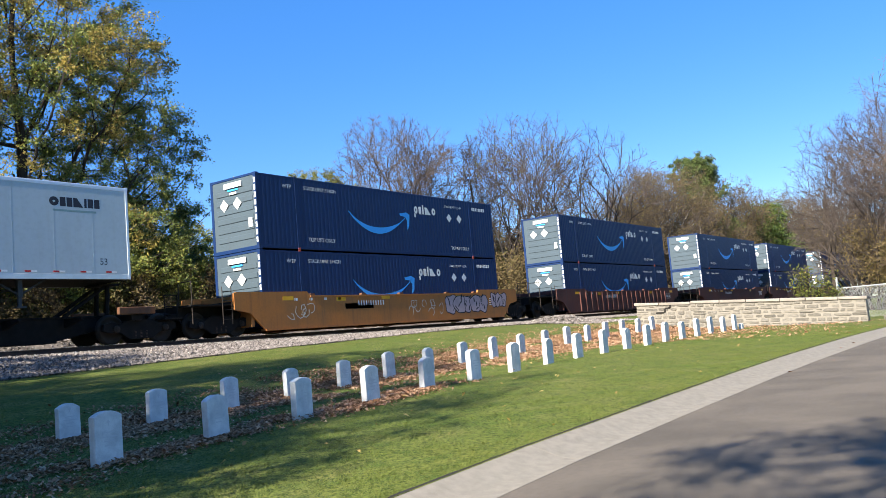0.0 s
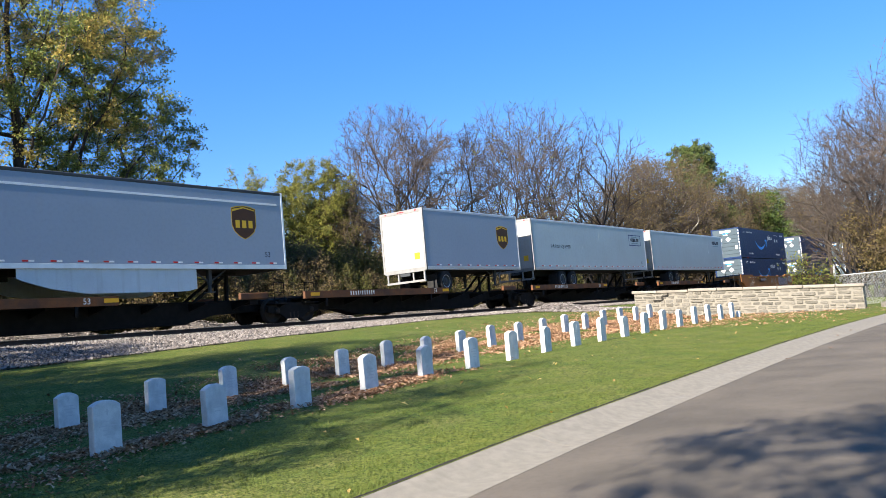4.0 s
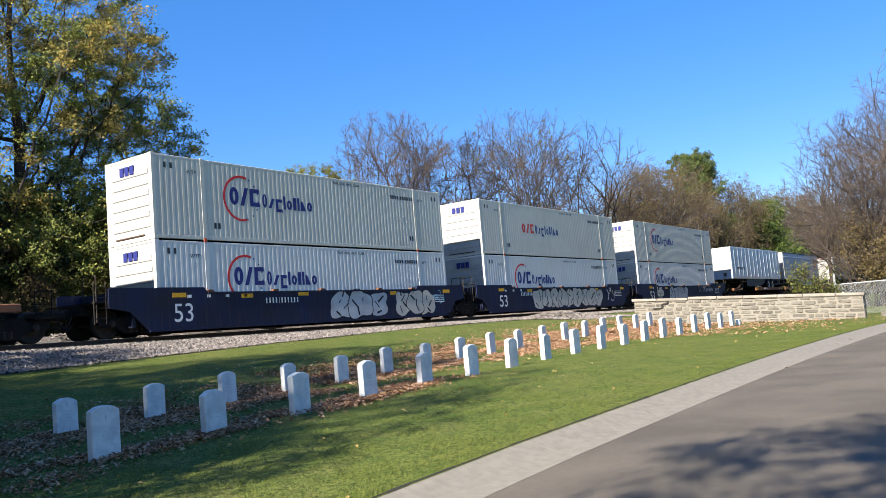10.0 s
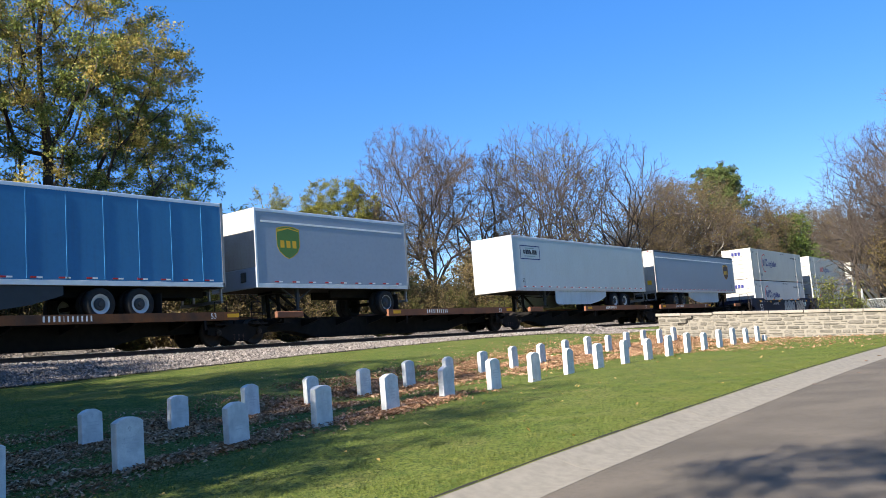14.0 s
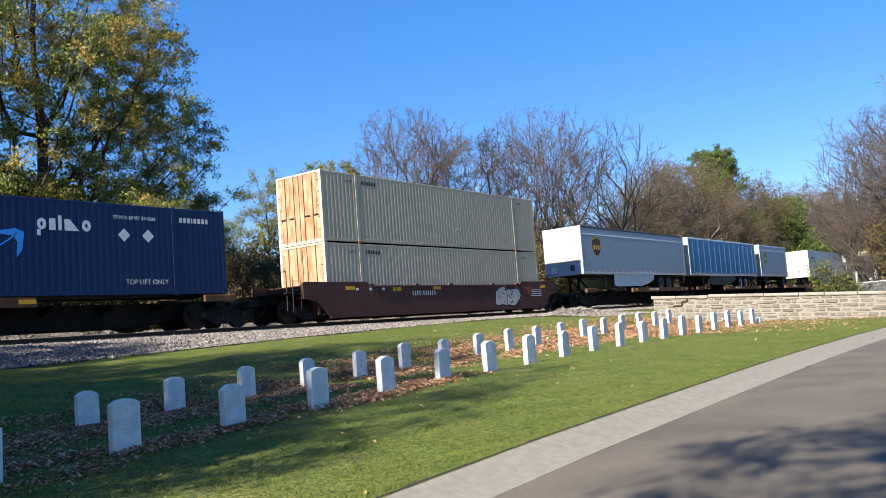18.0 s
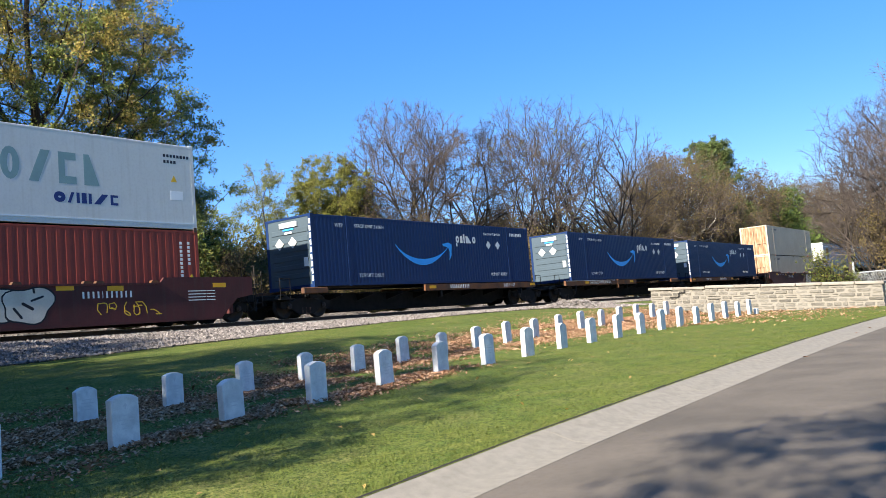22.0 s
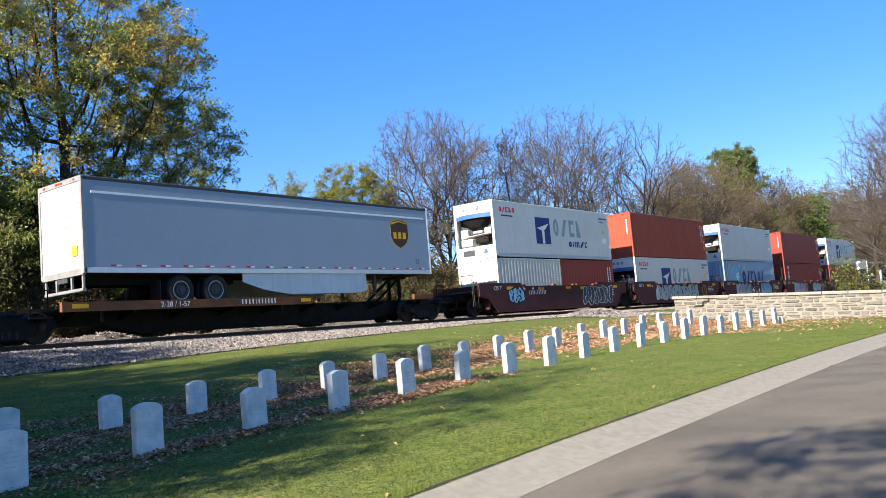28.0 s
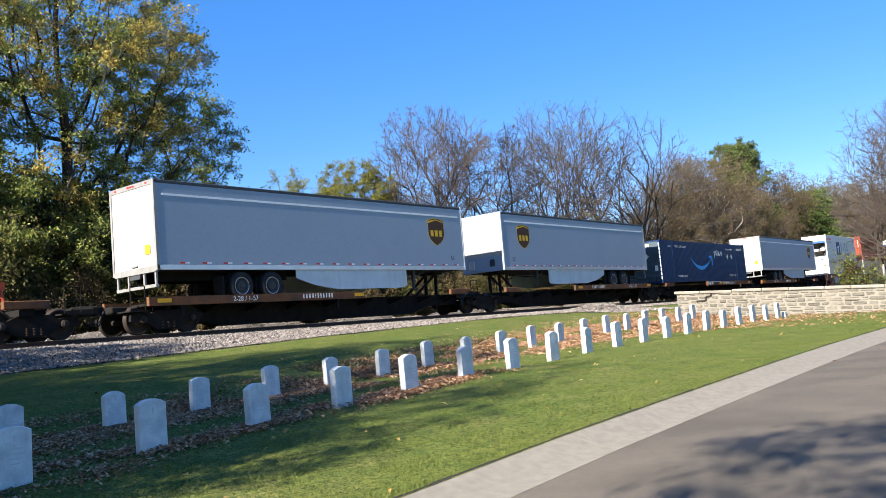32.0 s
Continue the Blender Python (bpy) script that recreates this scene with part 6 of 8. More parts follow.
    if skirt:
        x0, x1 = sorted((xr - s * (first + 1.35 * (axles - 1) + 1.15), lx + s * 0.75))
        for q in (-1, 1):
            lo = 0.3 if skirt == "long" else 0.32
            # the lower edge rises towards the nose
            run, rise = x1 - x0, Z0 - lo
            bow = [(0.0, 1.0), (0.0, 0.12), (0.05, 0.02), (0.12, 0.0), (0.66, 0.0), (0.84, 0.22), (0.96, 0.5), (1.0, 0.62), (1.0, 1.0)]
            ring_ = [((x0 + u * run) if s > 0 else (x1 - u * run), lo + v * rise) for u, v in bow]
            o = ring_ if s > 0 else ring_[::-1]
            part("side_skirt", M().prism(o, *sorted((q * (hw - 0.06), q * (hw - 0.075)))), DARKTRIM if skirt == "dark" else SKIRT, t, "dark side skirt" if skirt == "dark" else "white aerodynamic side skirt")
    y = -hw - 0.0005
    yw = -hw + 0.0075
    if logo in ("shield", "green"):
        shield(t, xn + s * (1.95 if L > 12 else 1.6), Z0 + 1.7, 1.15, 1.25, yw, SHIELD_GREEN if logo == "green" else SHIELD_BROWN)
    elif logo == "frame":
        fx0, fx1, fz0, fz1 = (xn + s * 0.75, xn + s * 2.75, Z1 - 1.25, Z1 - 0.5)
        fx0, fx1 = min(fx0, fx1), max(fx0, fx1)
        fb = M()
        for a, b, c_, d in ((fx0, fx1, fz1 - 0.05, fz1), (fx0, fx1, fz0, fz0 + 0.05), (fx0, fx0 + 0.05, fz0 + 0.05, fz1 - 0.05), (fx1 - 0.05, fx1, fz0 + 0.05, fz1 - 0.05)):
            fb.box(a, b, yw - 0.001, yw + 0.001, c_, d)
        lb = part("logo_frame", fb, LOGO_NAVY, t, "navy framed wordmark bars")
        bars(lb, INK, fx0 + 0.3, yw, fz0 + 0.28, (0.2, 0.16, 0.16, 0.28, 0.08, 0.16, 0.16), 0.24, 0.12)
        bars(lb, LOGO_TEAL, fx0 + 0.4, yw, fz0 + 0.15, (1.1,), 0.05)
        bars(lb, LOGO_TEAL, fx0 + 0.5, yw, fz0 + 0.58, (0.9,), 0.05)
    elif logo == "plain":
        bars(t, INK, xn + s * 2.6, yw, Z1 - 0.75, (0.3, 0.18, 0.18, 0.32, 0.08, 0.18, 0.18), 0.28, 0.12, label="dark wordmark bars")
        bars(t, LOGO_TEAL, xn + s * 2.5, yw, Z1 - 0.9, (1.4,), 0.06)
    elif logo == "number":
        bars(t, INK, -6.6 if s > 0 else 4.5, yw, Z0 + 0.85, (0.16,) * 11, 0.22, 0.25, label="dark number bars")
        diamond(t, 1.2, Z0 + 0.75, 0.2, yw, ALUMINIUM)
    if L > 12:
        words("53", 0.28, INK, t, xn + s * 0.9 - 0.15, yw - 0.0004, Z0 + 0.45)
    return t


# ---- the train, from its head ----
def units(spans, joint):
    """Places of the trucks for a string of articulated units; spans run from the head."""
    out = []
    for i, (xa, xb) in enumerate(spans):
        tk = []
        if i == 0:
            tk.append(xb - joint)
        tk.append(xa if i < len(spans) - 1 else xa + joint)
        out.append(tk)
    return out


SEAM, LOW, DECK = 3.175, 0.27, 1.14
rolling = []   # every thing that travels


def track_things(f):
    before = set(scene.collection.objects)
    f()
    rolling.extend(o for o in scene.collection.objects if o not in before and o.parent is None)


def build_train():
    # navy double stacks on four single well cars
    cars = [(29.45, YELLOWCAR, "weathered orange-yellow well car with grey graffiti", False), (53.05, BROWNCAR, "rusty brown ribbed well car", True), (76.9, BROWNCAR, "dark brown well car", False), (97.3, BROWNCAR, "dark brown well car beyond the wall", False), (121.0, BROWNCAR, "dark brown well car far ahead", False)]
    for xc, paint, lab, ribs in cars:
        half = 11.6 if xc < 90 else 10.1
        c = well_car(xc - half, xc + half, 17.1, (xc - half + 1.75, xc + half - 1.75), paint, lab, number="", ribs=ribs)
        blue_box(xc - 8.077, LOW)
        blue_box(xc - 8.077, SEAM)
        if paint is YELLOWCAR:
            yy = -1.4712
            part("number_plate", flat(rect(-3.85, -2.1, 0.82, 1.05), yy + 0.002), DARKTRIM, c)
            graffiti(c, 3.2, 6.6, yy, 0.45, 1.3, SPRAY_PINK, SPRAY_BLACK, 5, 5)
            graffiti(c, 7.1, 8.4, yy, 0.65, 1.35, SPRAY_PINK, SPRAY_BLACK, 6, 3)
            tag_scrawl(c, 0.2, 2.8, yy, 0.4, 1.1, SPRAY_CREAM, 7)
            tag_scrawl(c, -6.9, -5.6, yy, 0.5, 1.2, SPRAY_CREAM, 8, 5)
    # five-unit spine car with trailers
    sp = [(-0.85, 18.3), (-18.3, -0.85), (-36.0, -18.3), (-53.5, -36.0), (-72.6, -53.5)]
    tks = units(sp, 1.9)
    for (xa, xb), tk, pl in zip(sp, tks, "LLLLR"):
        spine_car(xa, xb, pl, tk, "dark spine car unit with a weathered orange side sill", text=False)
    trailer(-0.19, 16.15, True, TRAILERWHITE, "long white trailer with dark wordmark bars near its nose", logo="plain", door="leaf", nose_unit=False)
    t = trailer(-17.52, 16.15, True, TRAILERWHITE, "long white trailer with a navy framed badge", logo="frame", door="leaf", nose_unit=False)
    words("AIR RIDE EQUIPPED", 0.28, INK, t, -5.9, -1.2885, 2.35, "dark lettering")
    trailer(-27.6, 8.53, True, TRAILERGREY, "short pale grey trailer with a gold and brown shield badge", logo="shield", axles=1)
    trailer(-52.6, 16.15, True, TRAILERGREY, "pale grey trailer with a shield badge and white skirts", logo="shield", skirt="long", stripe=True, sharp=True)
    trailer(-70.65, 16.15, False, TRAILERWHITE, "long white ribbed trailer with dark skirts", logo="number", posts=True, skirt="dark", rim="rim_white")
    # three-unit blue well car with white double stacks
    sp = [(-93.8, -73.2), (-113.4, -93.8), (-133.9, -113.4)]
    tks = units(sp, 1.9)
    labs = ["dark blue well car with silver graffiti", "dark blue well car with large cream graffiti letters", "dark blue well car with grey graffiti and a large number"]
    for i, ((xa, xb), tk) in enumerate(zip(sp, tks)):
        c = well_car(xa, xb, 17.1, tk, BLUECAR, labs[i], marks=4.6 if i == 0 else -3.2 if i == 2 else -5.0)
        xc, yy = (xa + xb) / 2, -1.4712
        xo = (-84.0, -103.65, -123.2)[i] - xc
        if i == 0:
            graffiti(c, -3.4, 0.2, yy, 0.25, 1.32, SPRAY_SILVER, SPRAY_BLACK, 11, 5)
            cone = part("graffiti_shape", M().prism([(-5.75, 0.72), (-5.38, 0.2), (-5.2, 0.2), (-4.85, 0.72)], yy - 0.0008, yy + 0.001), SPRAY_BLACK, c, "sprayed ice-cream shaped drawing")
            part("sprayed_fill", M().prism([(-5.69, 0.72), (-5.35, 0.25), (-5.23, 0.25), (-4.91, 0.72)], yy - 0.0014, yy), SPRAY_CREAM, cone)
            for k in range(3):
                part("sprayed_line", M().prism(capsule(-5.6 + 0.2 * k, 0.7, -5.36 + 0.1 * k, 0.34, 0.014, 3), yy - 0.0022 - 0.0001 * k, yy), SPRAY_BLACK, cone)
                part("sprayed_line", M().prism(capsule(-5.0 - 0.2 * k, 0.7, -5.22 - 0.1 * k, 0.34, 0.014, 3), yy - 0.0026 - 0.0001 * k, yy), SPRAY_BLACK, cone)
            for k, (u, v, q) in enumerate(((-5.62, 0.88, 0.3), (-4.98, 0.88, 0.3), (-5.3, 1.05, 0.28))):
                puff = part("graffiti_shape", M().prism(blob(u, v, q, q * 0.8, 1.0 + k, 0.05, 0.04), yy - 0.003 - 0.0014 * k, yy), SPRAY_BLACK, c, "sprayed ice-cream shaped drawing")
                part("sprayed_fill", M().prism(blob(u, v, q, q * 0.8, 1.0 + k, 0.05), yy - 0.0037 - 0.0014 * k, yy), SPRAY_CREAM, puff)
            tag_scrawl(c, 3.2, 6.2, yy, 0.9, 1.3, SPRAY_SILVER, 13)
        elif i == 1:
            graffiti(c, -3.6, 4.9, yy, 0.2, 1.33, SPRAY_CREAM, SPRAY_BLACK, 14, 9, "large cream sprayed letters")
            tag_scrawl(c, 5.6, 6.8, yy, 0.5, 1.3, STENCIL, 15, 5)
        else:
            graffiti(c, 0.3, 3.6, yy, 0.22, 1.33, SPRAY_SILVER, SPRAY_BLACK, 16, 3)
            graffiti(c, 4.4, 7.0, yy, 0.22, 1.33, SPRAY_CREAM, SPRAY_BLACK, 18, 3)
            tag_scrawl(c, 6.4, 8.0, yy, 0.4, 1.3, SPRAY_BLUE, 17)
    for x in (-92.1, -131.35):
        white_box(x, LOW, "ring")
        white_box(x, SEAM, "ring", cream=True)
    white_box(-111.75, LOW, "ring")
    white_box(-111.75, SEAM, "red", cream=True)
    # second spine car with trailers
    sp = [(-153.5, -134.3), (-171.0, -153.5), (-188.5, -171.0), (-205.9, -188.5), (-223.9, -205.9)]
    tks = units(sp, 1.9)
    for (xa, xb), tk, pl in zip(sp, tks, "LRRRR"):
        spine_car(xa, xb, pl, tk, "dark spine car unit with a weathered orange side sill", text=False, sill=RUSTSILL if xa < -150 and xa > -190 else ORANGE)
    trailer(-152.6, 16.15, True, TRAILERGREY, "pale grey trailer with a shield badge and white skirts", logo="shield", skirt="long", stripe=True, sharp=True)
    trailer(-170.6, 16.15, False, TRAILERWHITE, "long white trailer with a navy framed badge and white skirts", logo="frame", skirt="long", rim="rim_white", nose_unit=False)
    trailer(-187.75, 8.53, False, TRAILERGREY, "short pale grey trailer with a green shield badge", logo="green", axles=1, stripe=True)
    trailer(-205.3, 16.15, False, TRAILERBLUE, "bright blue trailer with thin white posts", posts=True, skirt="dark", rim="rim_white")
    trailer(-222.45, 16.15, False, TRAILERGREY, "long pale grey trailer with a shield badge and white skirts", logo="shield", skirt="long", stripe=True, sharp=True)
    # brown single well car with grey containers
    c = well_car(-246.4, -225.2, 17.1, (-244.65, -226.95), BROWNCAR, "oxide-brown well car with white graffiti", number="")
    graffiti(c, 3.6, 5.6, -1.4712, 0.35, 1.25, SPRAY_CREAM, SPRAY_BLACK, 21, 2)
    tag_scrawl(c, 5.2, 7.0, -1.4712, 0.6, 1.25, SPRAY_RED, 22, 5)
    for b in (LOW, SEAM):
        g = container(-243.9, b, 16.154, 2.591, 2.896, GREYBOX, None, "doors", "warm grey 53-foot corrugated container with rust-stained doors", endmat=RUSTDOOR)
        words("WTP", 0.2, INK, g, -6.7, -1.297, 2.45)
        bars(g, INK, -5.7, -1.297, 2.45, (0.1, 0.1, 0.1, 0.1, 0.1, 0.1), 0.16, 0.35, label="dark number bars")
        words("WTP", 0.2, INK, g, 6.4, -1.297, 2.45)
        part("placard_frame", ring_arc(0.9, 0.75, 0.2, 0, 2 * math.pi, 0.02, -1.297, 4), ALUMINIUM, g, "diamond placard frame")
    # spine cars with single navy containers
    sp = [(-266.2, -246.9), (-286.0, -266.2)]
    for (xa, xb), tk in zip(sp, units(sp, 1.9)):
        spine_car(xa, xb, "L", tk, "dark spine car unit with an orange side sill", hitch=False, text=xa > -280, slogan="" if xa > -280 else "TWIN 28'-ALL PURPOSE SPINE CAR")
    spine_car(-306.6, -286.5, "R", (-304.7, -288.4), "dark spine car with an orange side sill", hitch=False)
    for x in (-264.9, -283.75, -304.4):
        blue_box(x, DECK)
    # five-unit maroon well car with 40-foot boxes
    ctr = (-315.75, -331.2, -346.6, -362.1, -377.4)
    sp = [(-323.5, -307.0), (-338.9, -323.5), (-354.35, -338.9), (-369.75, -354.35), (-386.1, -369.75)]
    gf_ = [(SPRAY_CREAM, 6), (SPRAY_SILVER, 5), (SPRAY_SILVER, 5), (SPRAY_SILVER, 8), (SPRAY_SILVER, 6)]
    labs = ["maroon well car with cream graffiti", "maroon well car with silver graffiti and a round seal", "maroon well car with silver and light blue graffiti", "maroon well car covered in silver graffiti", "maroon well car with dark grey graffiti"]
    for i, ((xa, xb), tk) in enumerate(zip(sp, units(sp, 1.9))):
        c = well_car(xa, xb, 13.2, tk, MAROON, labs[i], number="125 T", marks=1.2 if i == 0 else -3.3 if i == 4 else 20)
        xo, yy = ctr[i] - (xa + xb) / 2, -1.4712
        for o in [o for o in c.children if o.name.startswith("marking") and i in (1, 2, 3) and o.data.vertices and max(v.co.x for v in o.data.vertices) > 15]:
            bpy.data.objects.remove(o)
        if i == 0:
            graffiti(c, xo - 3.4, xo + 0.6, yy, 0.3, 1.3, SPRAY_CREAM, SPRAY_BLACK, 31, 4, "white sprayed letters and a ghostly face")
            tag_scrawl(c, xo + 2.4, xo + 4.2, yy, 0.4, 0.8, SHIELD_GOLD, 32, 6)
        elif i == 1:
            graffiti(c, xo - 4.6, xo - 1.0, yy, 0.25, 1.3, SPRAY_SILVER, LOGO_NAVY, 33, 5)
            graffiti(c, xo - 1.0, xo - 0.4, yy, 0.3, 1.2, SPRAY_RED, SPRAY_CREAM, 34, 1)
            graffiti(c, xo + 1.6, xo + 4.2, yy, 0.5, 1.2, SPRAY_SILVER, SPRAY_BLUE, 35, 4)
        elif i == 2:
            graffiti(c, xo - 4.4, xo - 1.2, yy, 0.25, 1.32, SPRAY_SILVER, LOGO_NAVY, 36, 4)
            tag_scrawl(c, xo - 0.9, xo + 1.2, yy, 0.4, 1.2, STENCIL, 37)
            graffiti(c, xo + 1.4, xo + 3.9, yy, 0.3, 1.33, SPRAY_BLUE, LOGO_NAVY, 38, 3)
        elif i == 3:
            graffiti(c, xo - 3.9, xo + 3.0, yy, 0.3, 1.32, SPRAY_SILVER, SPRAY_BLACK, 39, 8)
        else:
            graffiti(c, xo + 1.8, xo + 5.2, yy, 0.3, 1.32, DARKTRIM, SPRAY_SILVER, 40, 6)
            graffiti(c, xo - 5.6, xo - 4.4, yy, 0.6, 1.3, SPRAY_BLUE, SPRAY_BLACK, 41, 3)
        if i in (1, 2, 3):
            part("round_seal", ring_arc(xo + (4.9 if i != 3 else 4.3), 0.85, 0.38, 0, 2 * math.pi, 0.09, yy), SEAL_GOLD, c, "round dull gold seal")
            part("seal_cross", M().box(xo + (4.9 if i != 3 else 4.3) - 0.03, xo + (4.9 if i != 3 else 4.3) + 0.03, yy - 0.003, yy, 0.55, 1.15), SEAL_GOLD, c)
    red_box(ctr[0] - 6.096, LOW, REDBOX, badge=True)
    reefer(ctr[0] - 6.096, SEAM - 0.02, True)
    red_box(ctr[1] - 6.096, LOW, REDBOX, tall_letters=True)
    red_box(ctr[1] - 6.096, SEAM - 0.02, REDBOX)
    m = red_box(ctr[2] - 6.096, LOW, PALEBLUE)
    tagged(m, "pale blue 40-foot corrugated container with a white star badge")
    y = -1.222
    part("star_square", flat(rect(-4.0, -2.65, 0.95, 2.35), y), STAR_BLUE, m, "light blue square")
    star = M()
    for k in range(7):
        a = math.pi / 2 + k * 2 * math.pi / 7
        star.prism([(-3.32 + 0.56 * math.cos(a), 1.65 + 0.56 * math.sin(a)), (-3.32 + 0.16 * math.cos(a + 0.45), 1.65 + 0.16 * math.sin(a + 0.45)), (-3.32, 1.65), (-3.32 + 0.16 * math.cos(a - 0.45), 1.65 + 0.16 * math.sin(a - 0.45))], y - 0.0022, y - 0.0006)
    part("star", star, STENCIL, m, "white seven-pointed star")
    bars(m, LOGO_NAVY, -2.2, y, 1.1, (0.85, 0.8, 0.6, 0.6, 0.6, 0.65), 1.0, 0.22, label="navy wordmark bars")
    reefer(ctr[2] - 6.096, SEAM - 0.02, False)
    reefer(ctr[3] - 6.096, LOW, True)
    red_box(ctr[3] - 6.096, SEAM - 0.02, RUSTBOX)
    w20 = red_box(ctr[4] - 6.096, LOW, CREAMBOX, H=2.591, L=6.058)
    tagged(w20, "cream-white 20-foot corrugated container")
    red_box(ctr[4] + 0.038, LOW, REDBOX, H=2.591, L=6.058)
    reefer(ctr[4] - 6.096, LOW + 2.6, True)
    # last spine cars
    sp = [(-407.0, -387.3), (-426.5, -407.0), (-445.3, -426.5), (-464.4, -445.3), (-484.0, -464.9)]
    tks = units(sp[:4], 1.9) + [[-466.8, -482.1]]
    for i, ((xa, xb), tk, pl) in enumerate(zip(sp, tks, "LRRLL")):
        spine_car(xa, xb, pl, tk, "dark spine car unit with an orange side sill" if i < 4 else "empty spine car with a red folded trailer hitch", hitch=i != 1, hitch_up=i != 4, text=i != 1, slogan="" if i != 1 else "TWIN 28'-ALL PURPOSE SPINE CAR")
    trailer(-404.9, 16.15, True, TRAILERGREY, "long pale grey trailer with a shield badge and white skirts", logo="shield", skirt="long", stripe=True, sharp=True)
    blue_box(-425.25, DECK)
    trailer(-443.6, 16.15, False, TRAILERGREY, "pale grey trailer with a shield badge near its nose", logo="shield", skirt="long", stripe=True, sharp=True)
    trailer(-462.95, 16.15, True, TRAILERGREY, "pale grey trailer with a smooth white rear door", logo="shield", door="plain", skirt="long", stripe=True, sharp=True)


track_things(build_train)


# ---- trees and brush ----
def grow(seed, height, spread, trunk_r, levels, kids, up=0.25, clear=0.25, wobble=0.18, angle=(30, 60), shrink=(0.5, 0.72), stems=1):
    """A branching skeleton: tapered pieces and the tips of its twigs."""
    r = random.Random(seed)
    segs, tips = [], []

    def limb(p, d, length, rad, level):
        n = 5 if level == 0 else 4 if level < 3 else 3
        step = length / n
        nodes = []
        for i in range(n):
            d = (d + Vector((r.gauss(0, wobble), r.gauss(0, wobble), r.gauss(0, wobble * 0.6) + up * 0.12)) * (0.6 if level == 0 else 1)).normalized()
            q = p + d * step
            r0, r1 = rad * (1 - 0.62 * i / n), rad * (1 - 0.62 * (i + 1) / n)
            segs.append((p, q, r0, r1, level))
            nodes.append((q, d, r1, (i + 1) / n))
            p = q
        if level >= levels:
            tips.extend((q, d) for q, d, *_ in nodes)
            return
        if level == levels - 1:
            tips.append((p, d))
        k = kids[min(level, len(kids) - 1)]
        for j in range(k):
            t = (clear if level == 0 else 0.2) + (1 - (clear if level == 0 else 0.2)) * (j + r.random()) / k
            idx = min(int(t * n), n - 1)
            q, dd, rr, f = nodes[idx]
            side = Vector((r.gauss(0, 1), r.gauss(0, 1), r.gauss(0, 0.35)))
            side = (side - dd * side.dot(dd)).normalized()
            a = radians(r.uniform(*angle))
            nd = (dd * math.cos(a) + side * math.sin(a) + Vector((0, 0, up * 0.5))).normalized()
            ln = length * r.uniform(*shrink) * (1.15 - 0.45 * f) * (spread if level == 0 else 1.0)
            limb(q, nd, ln, max(rr * 0.62, 0.006), level + 1)

    for s in range(stems):
        base = Vector((r.gauss(0, 0.25), r.gauss(0, 0.25), -0.3)) if stems > 1 else Vector((0, 0, -0.3))
        d0 = Vector((r.gauss(0, 0.06), r.gauss(0, 0.06), 1)) if stems == 1 else Vector((r.gauss(0, 0.35), r.gauss(0, 0.35), 1))
        limb(base, d0.normalized(), height * 0.72, trunk_r, 0)
    return segs, tips


def tubes(segs, lo, hi, sides):
    mb = M()
    for p, q, r0, r1, lev in segs:
        if lo <= lev <= hi:
            mb.tube(p, q, r0, r1, sides, False)
    return mb


def leaf_cloud(tips, per, size, jitter, seed, droop=0.0, keep=1.0):
    """Small bent leaves scattered round the twig tips."""
    r = np.random.default_rng(seed)
    pts = np.array([tuple(p) for p, _ in tips])
    if keep < 1:
        pts = pts[r.random(len(pts)) < keep]
    n = len(pts) * per
    c = np.repeat(pts, per, 0) + r.normal(0, jitter, (n, 3))
    c[:, 2] -= droop * r.random(n)
    a = r.normal(0, 1, (n, 3))
    a /= np.linalg.norm(a, axis=1, keepdims=True)
    b = np.cross(a, r.normal(0, 1, (n, 3)))
    b /= np.linalg.norm(b, axis=1, keepdims=True)
    s = size * r.uniform(0.6, 1.3, (n, 1))
    nrm = np.cross(a, b)
    vs = np.stack([c - a * s, c - b * s * 0.5 + nrm * s * 0.15, c + a * s, c + b * s * 0.5 + nrm * s * 0.15], 1).reshape(-1, 3)
    fs = (np.arange(n) * 4)[:, None] + np.array([0, 1, 2, 3])
    return vs, fs


def tree(name, x, y, meshes, label, bark, twig, category="tree", group="", turn=0.0, scale=1.0):
    t = empty(name, Matrix.Translation((x, y, ground_z(x, y))) @ Matrix.Rotation(turn, 4, "Z") @ Matrix.Scale(scale, 4), label, category, group)
    m_trunk, m_twig, m_leaf, *more = meshes
    part("trunk", m_trunk, bark, t)
    c = part("crown", m_leaf if m_leaf else m_twig, twig, t)
    if m_leaf and m_twig:
        part("branchwork", m_twig, twig, c)
    for m in more:
        part("golden_leaves", m, GOLDLEAF, c, "golden autumn leaves")
    return t


def species(seed, leaf=None, bark=BARK_GREY, twig=TWIG, sides=5, **kw):
    leafkw = kw.pop("leafkw", {})
    split = kw.pop("split", 1)
    segs, tips = grow(seed, **kw)
    tr = tubes(segs, 0, split, sides + 2).mesh("trunk", bark, True)
    tw = tubes(segs, split + 1, 9, 3).mesh("branchwork", twig)
    lf = None
    if leaf:
        lf = arrays("crown", *leaf_cloud(tips, seed=seed, **leafkw), leaf)
    return tr, tw, lf


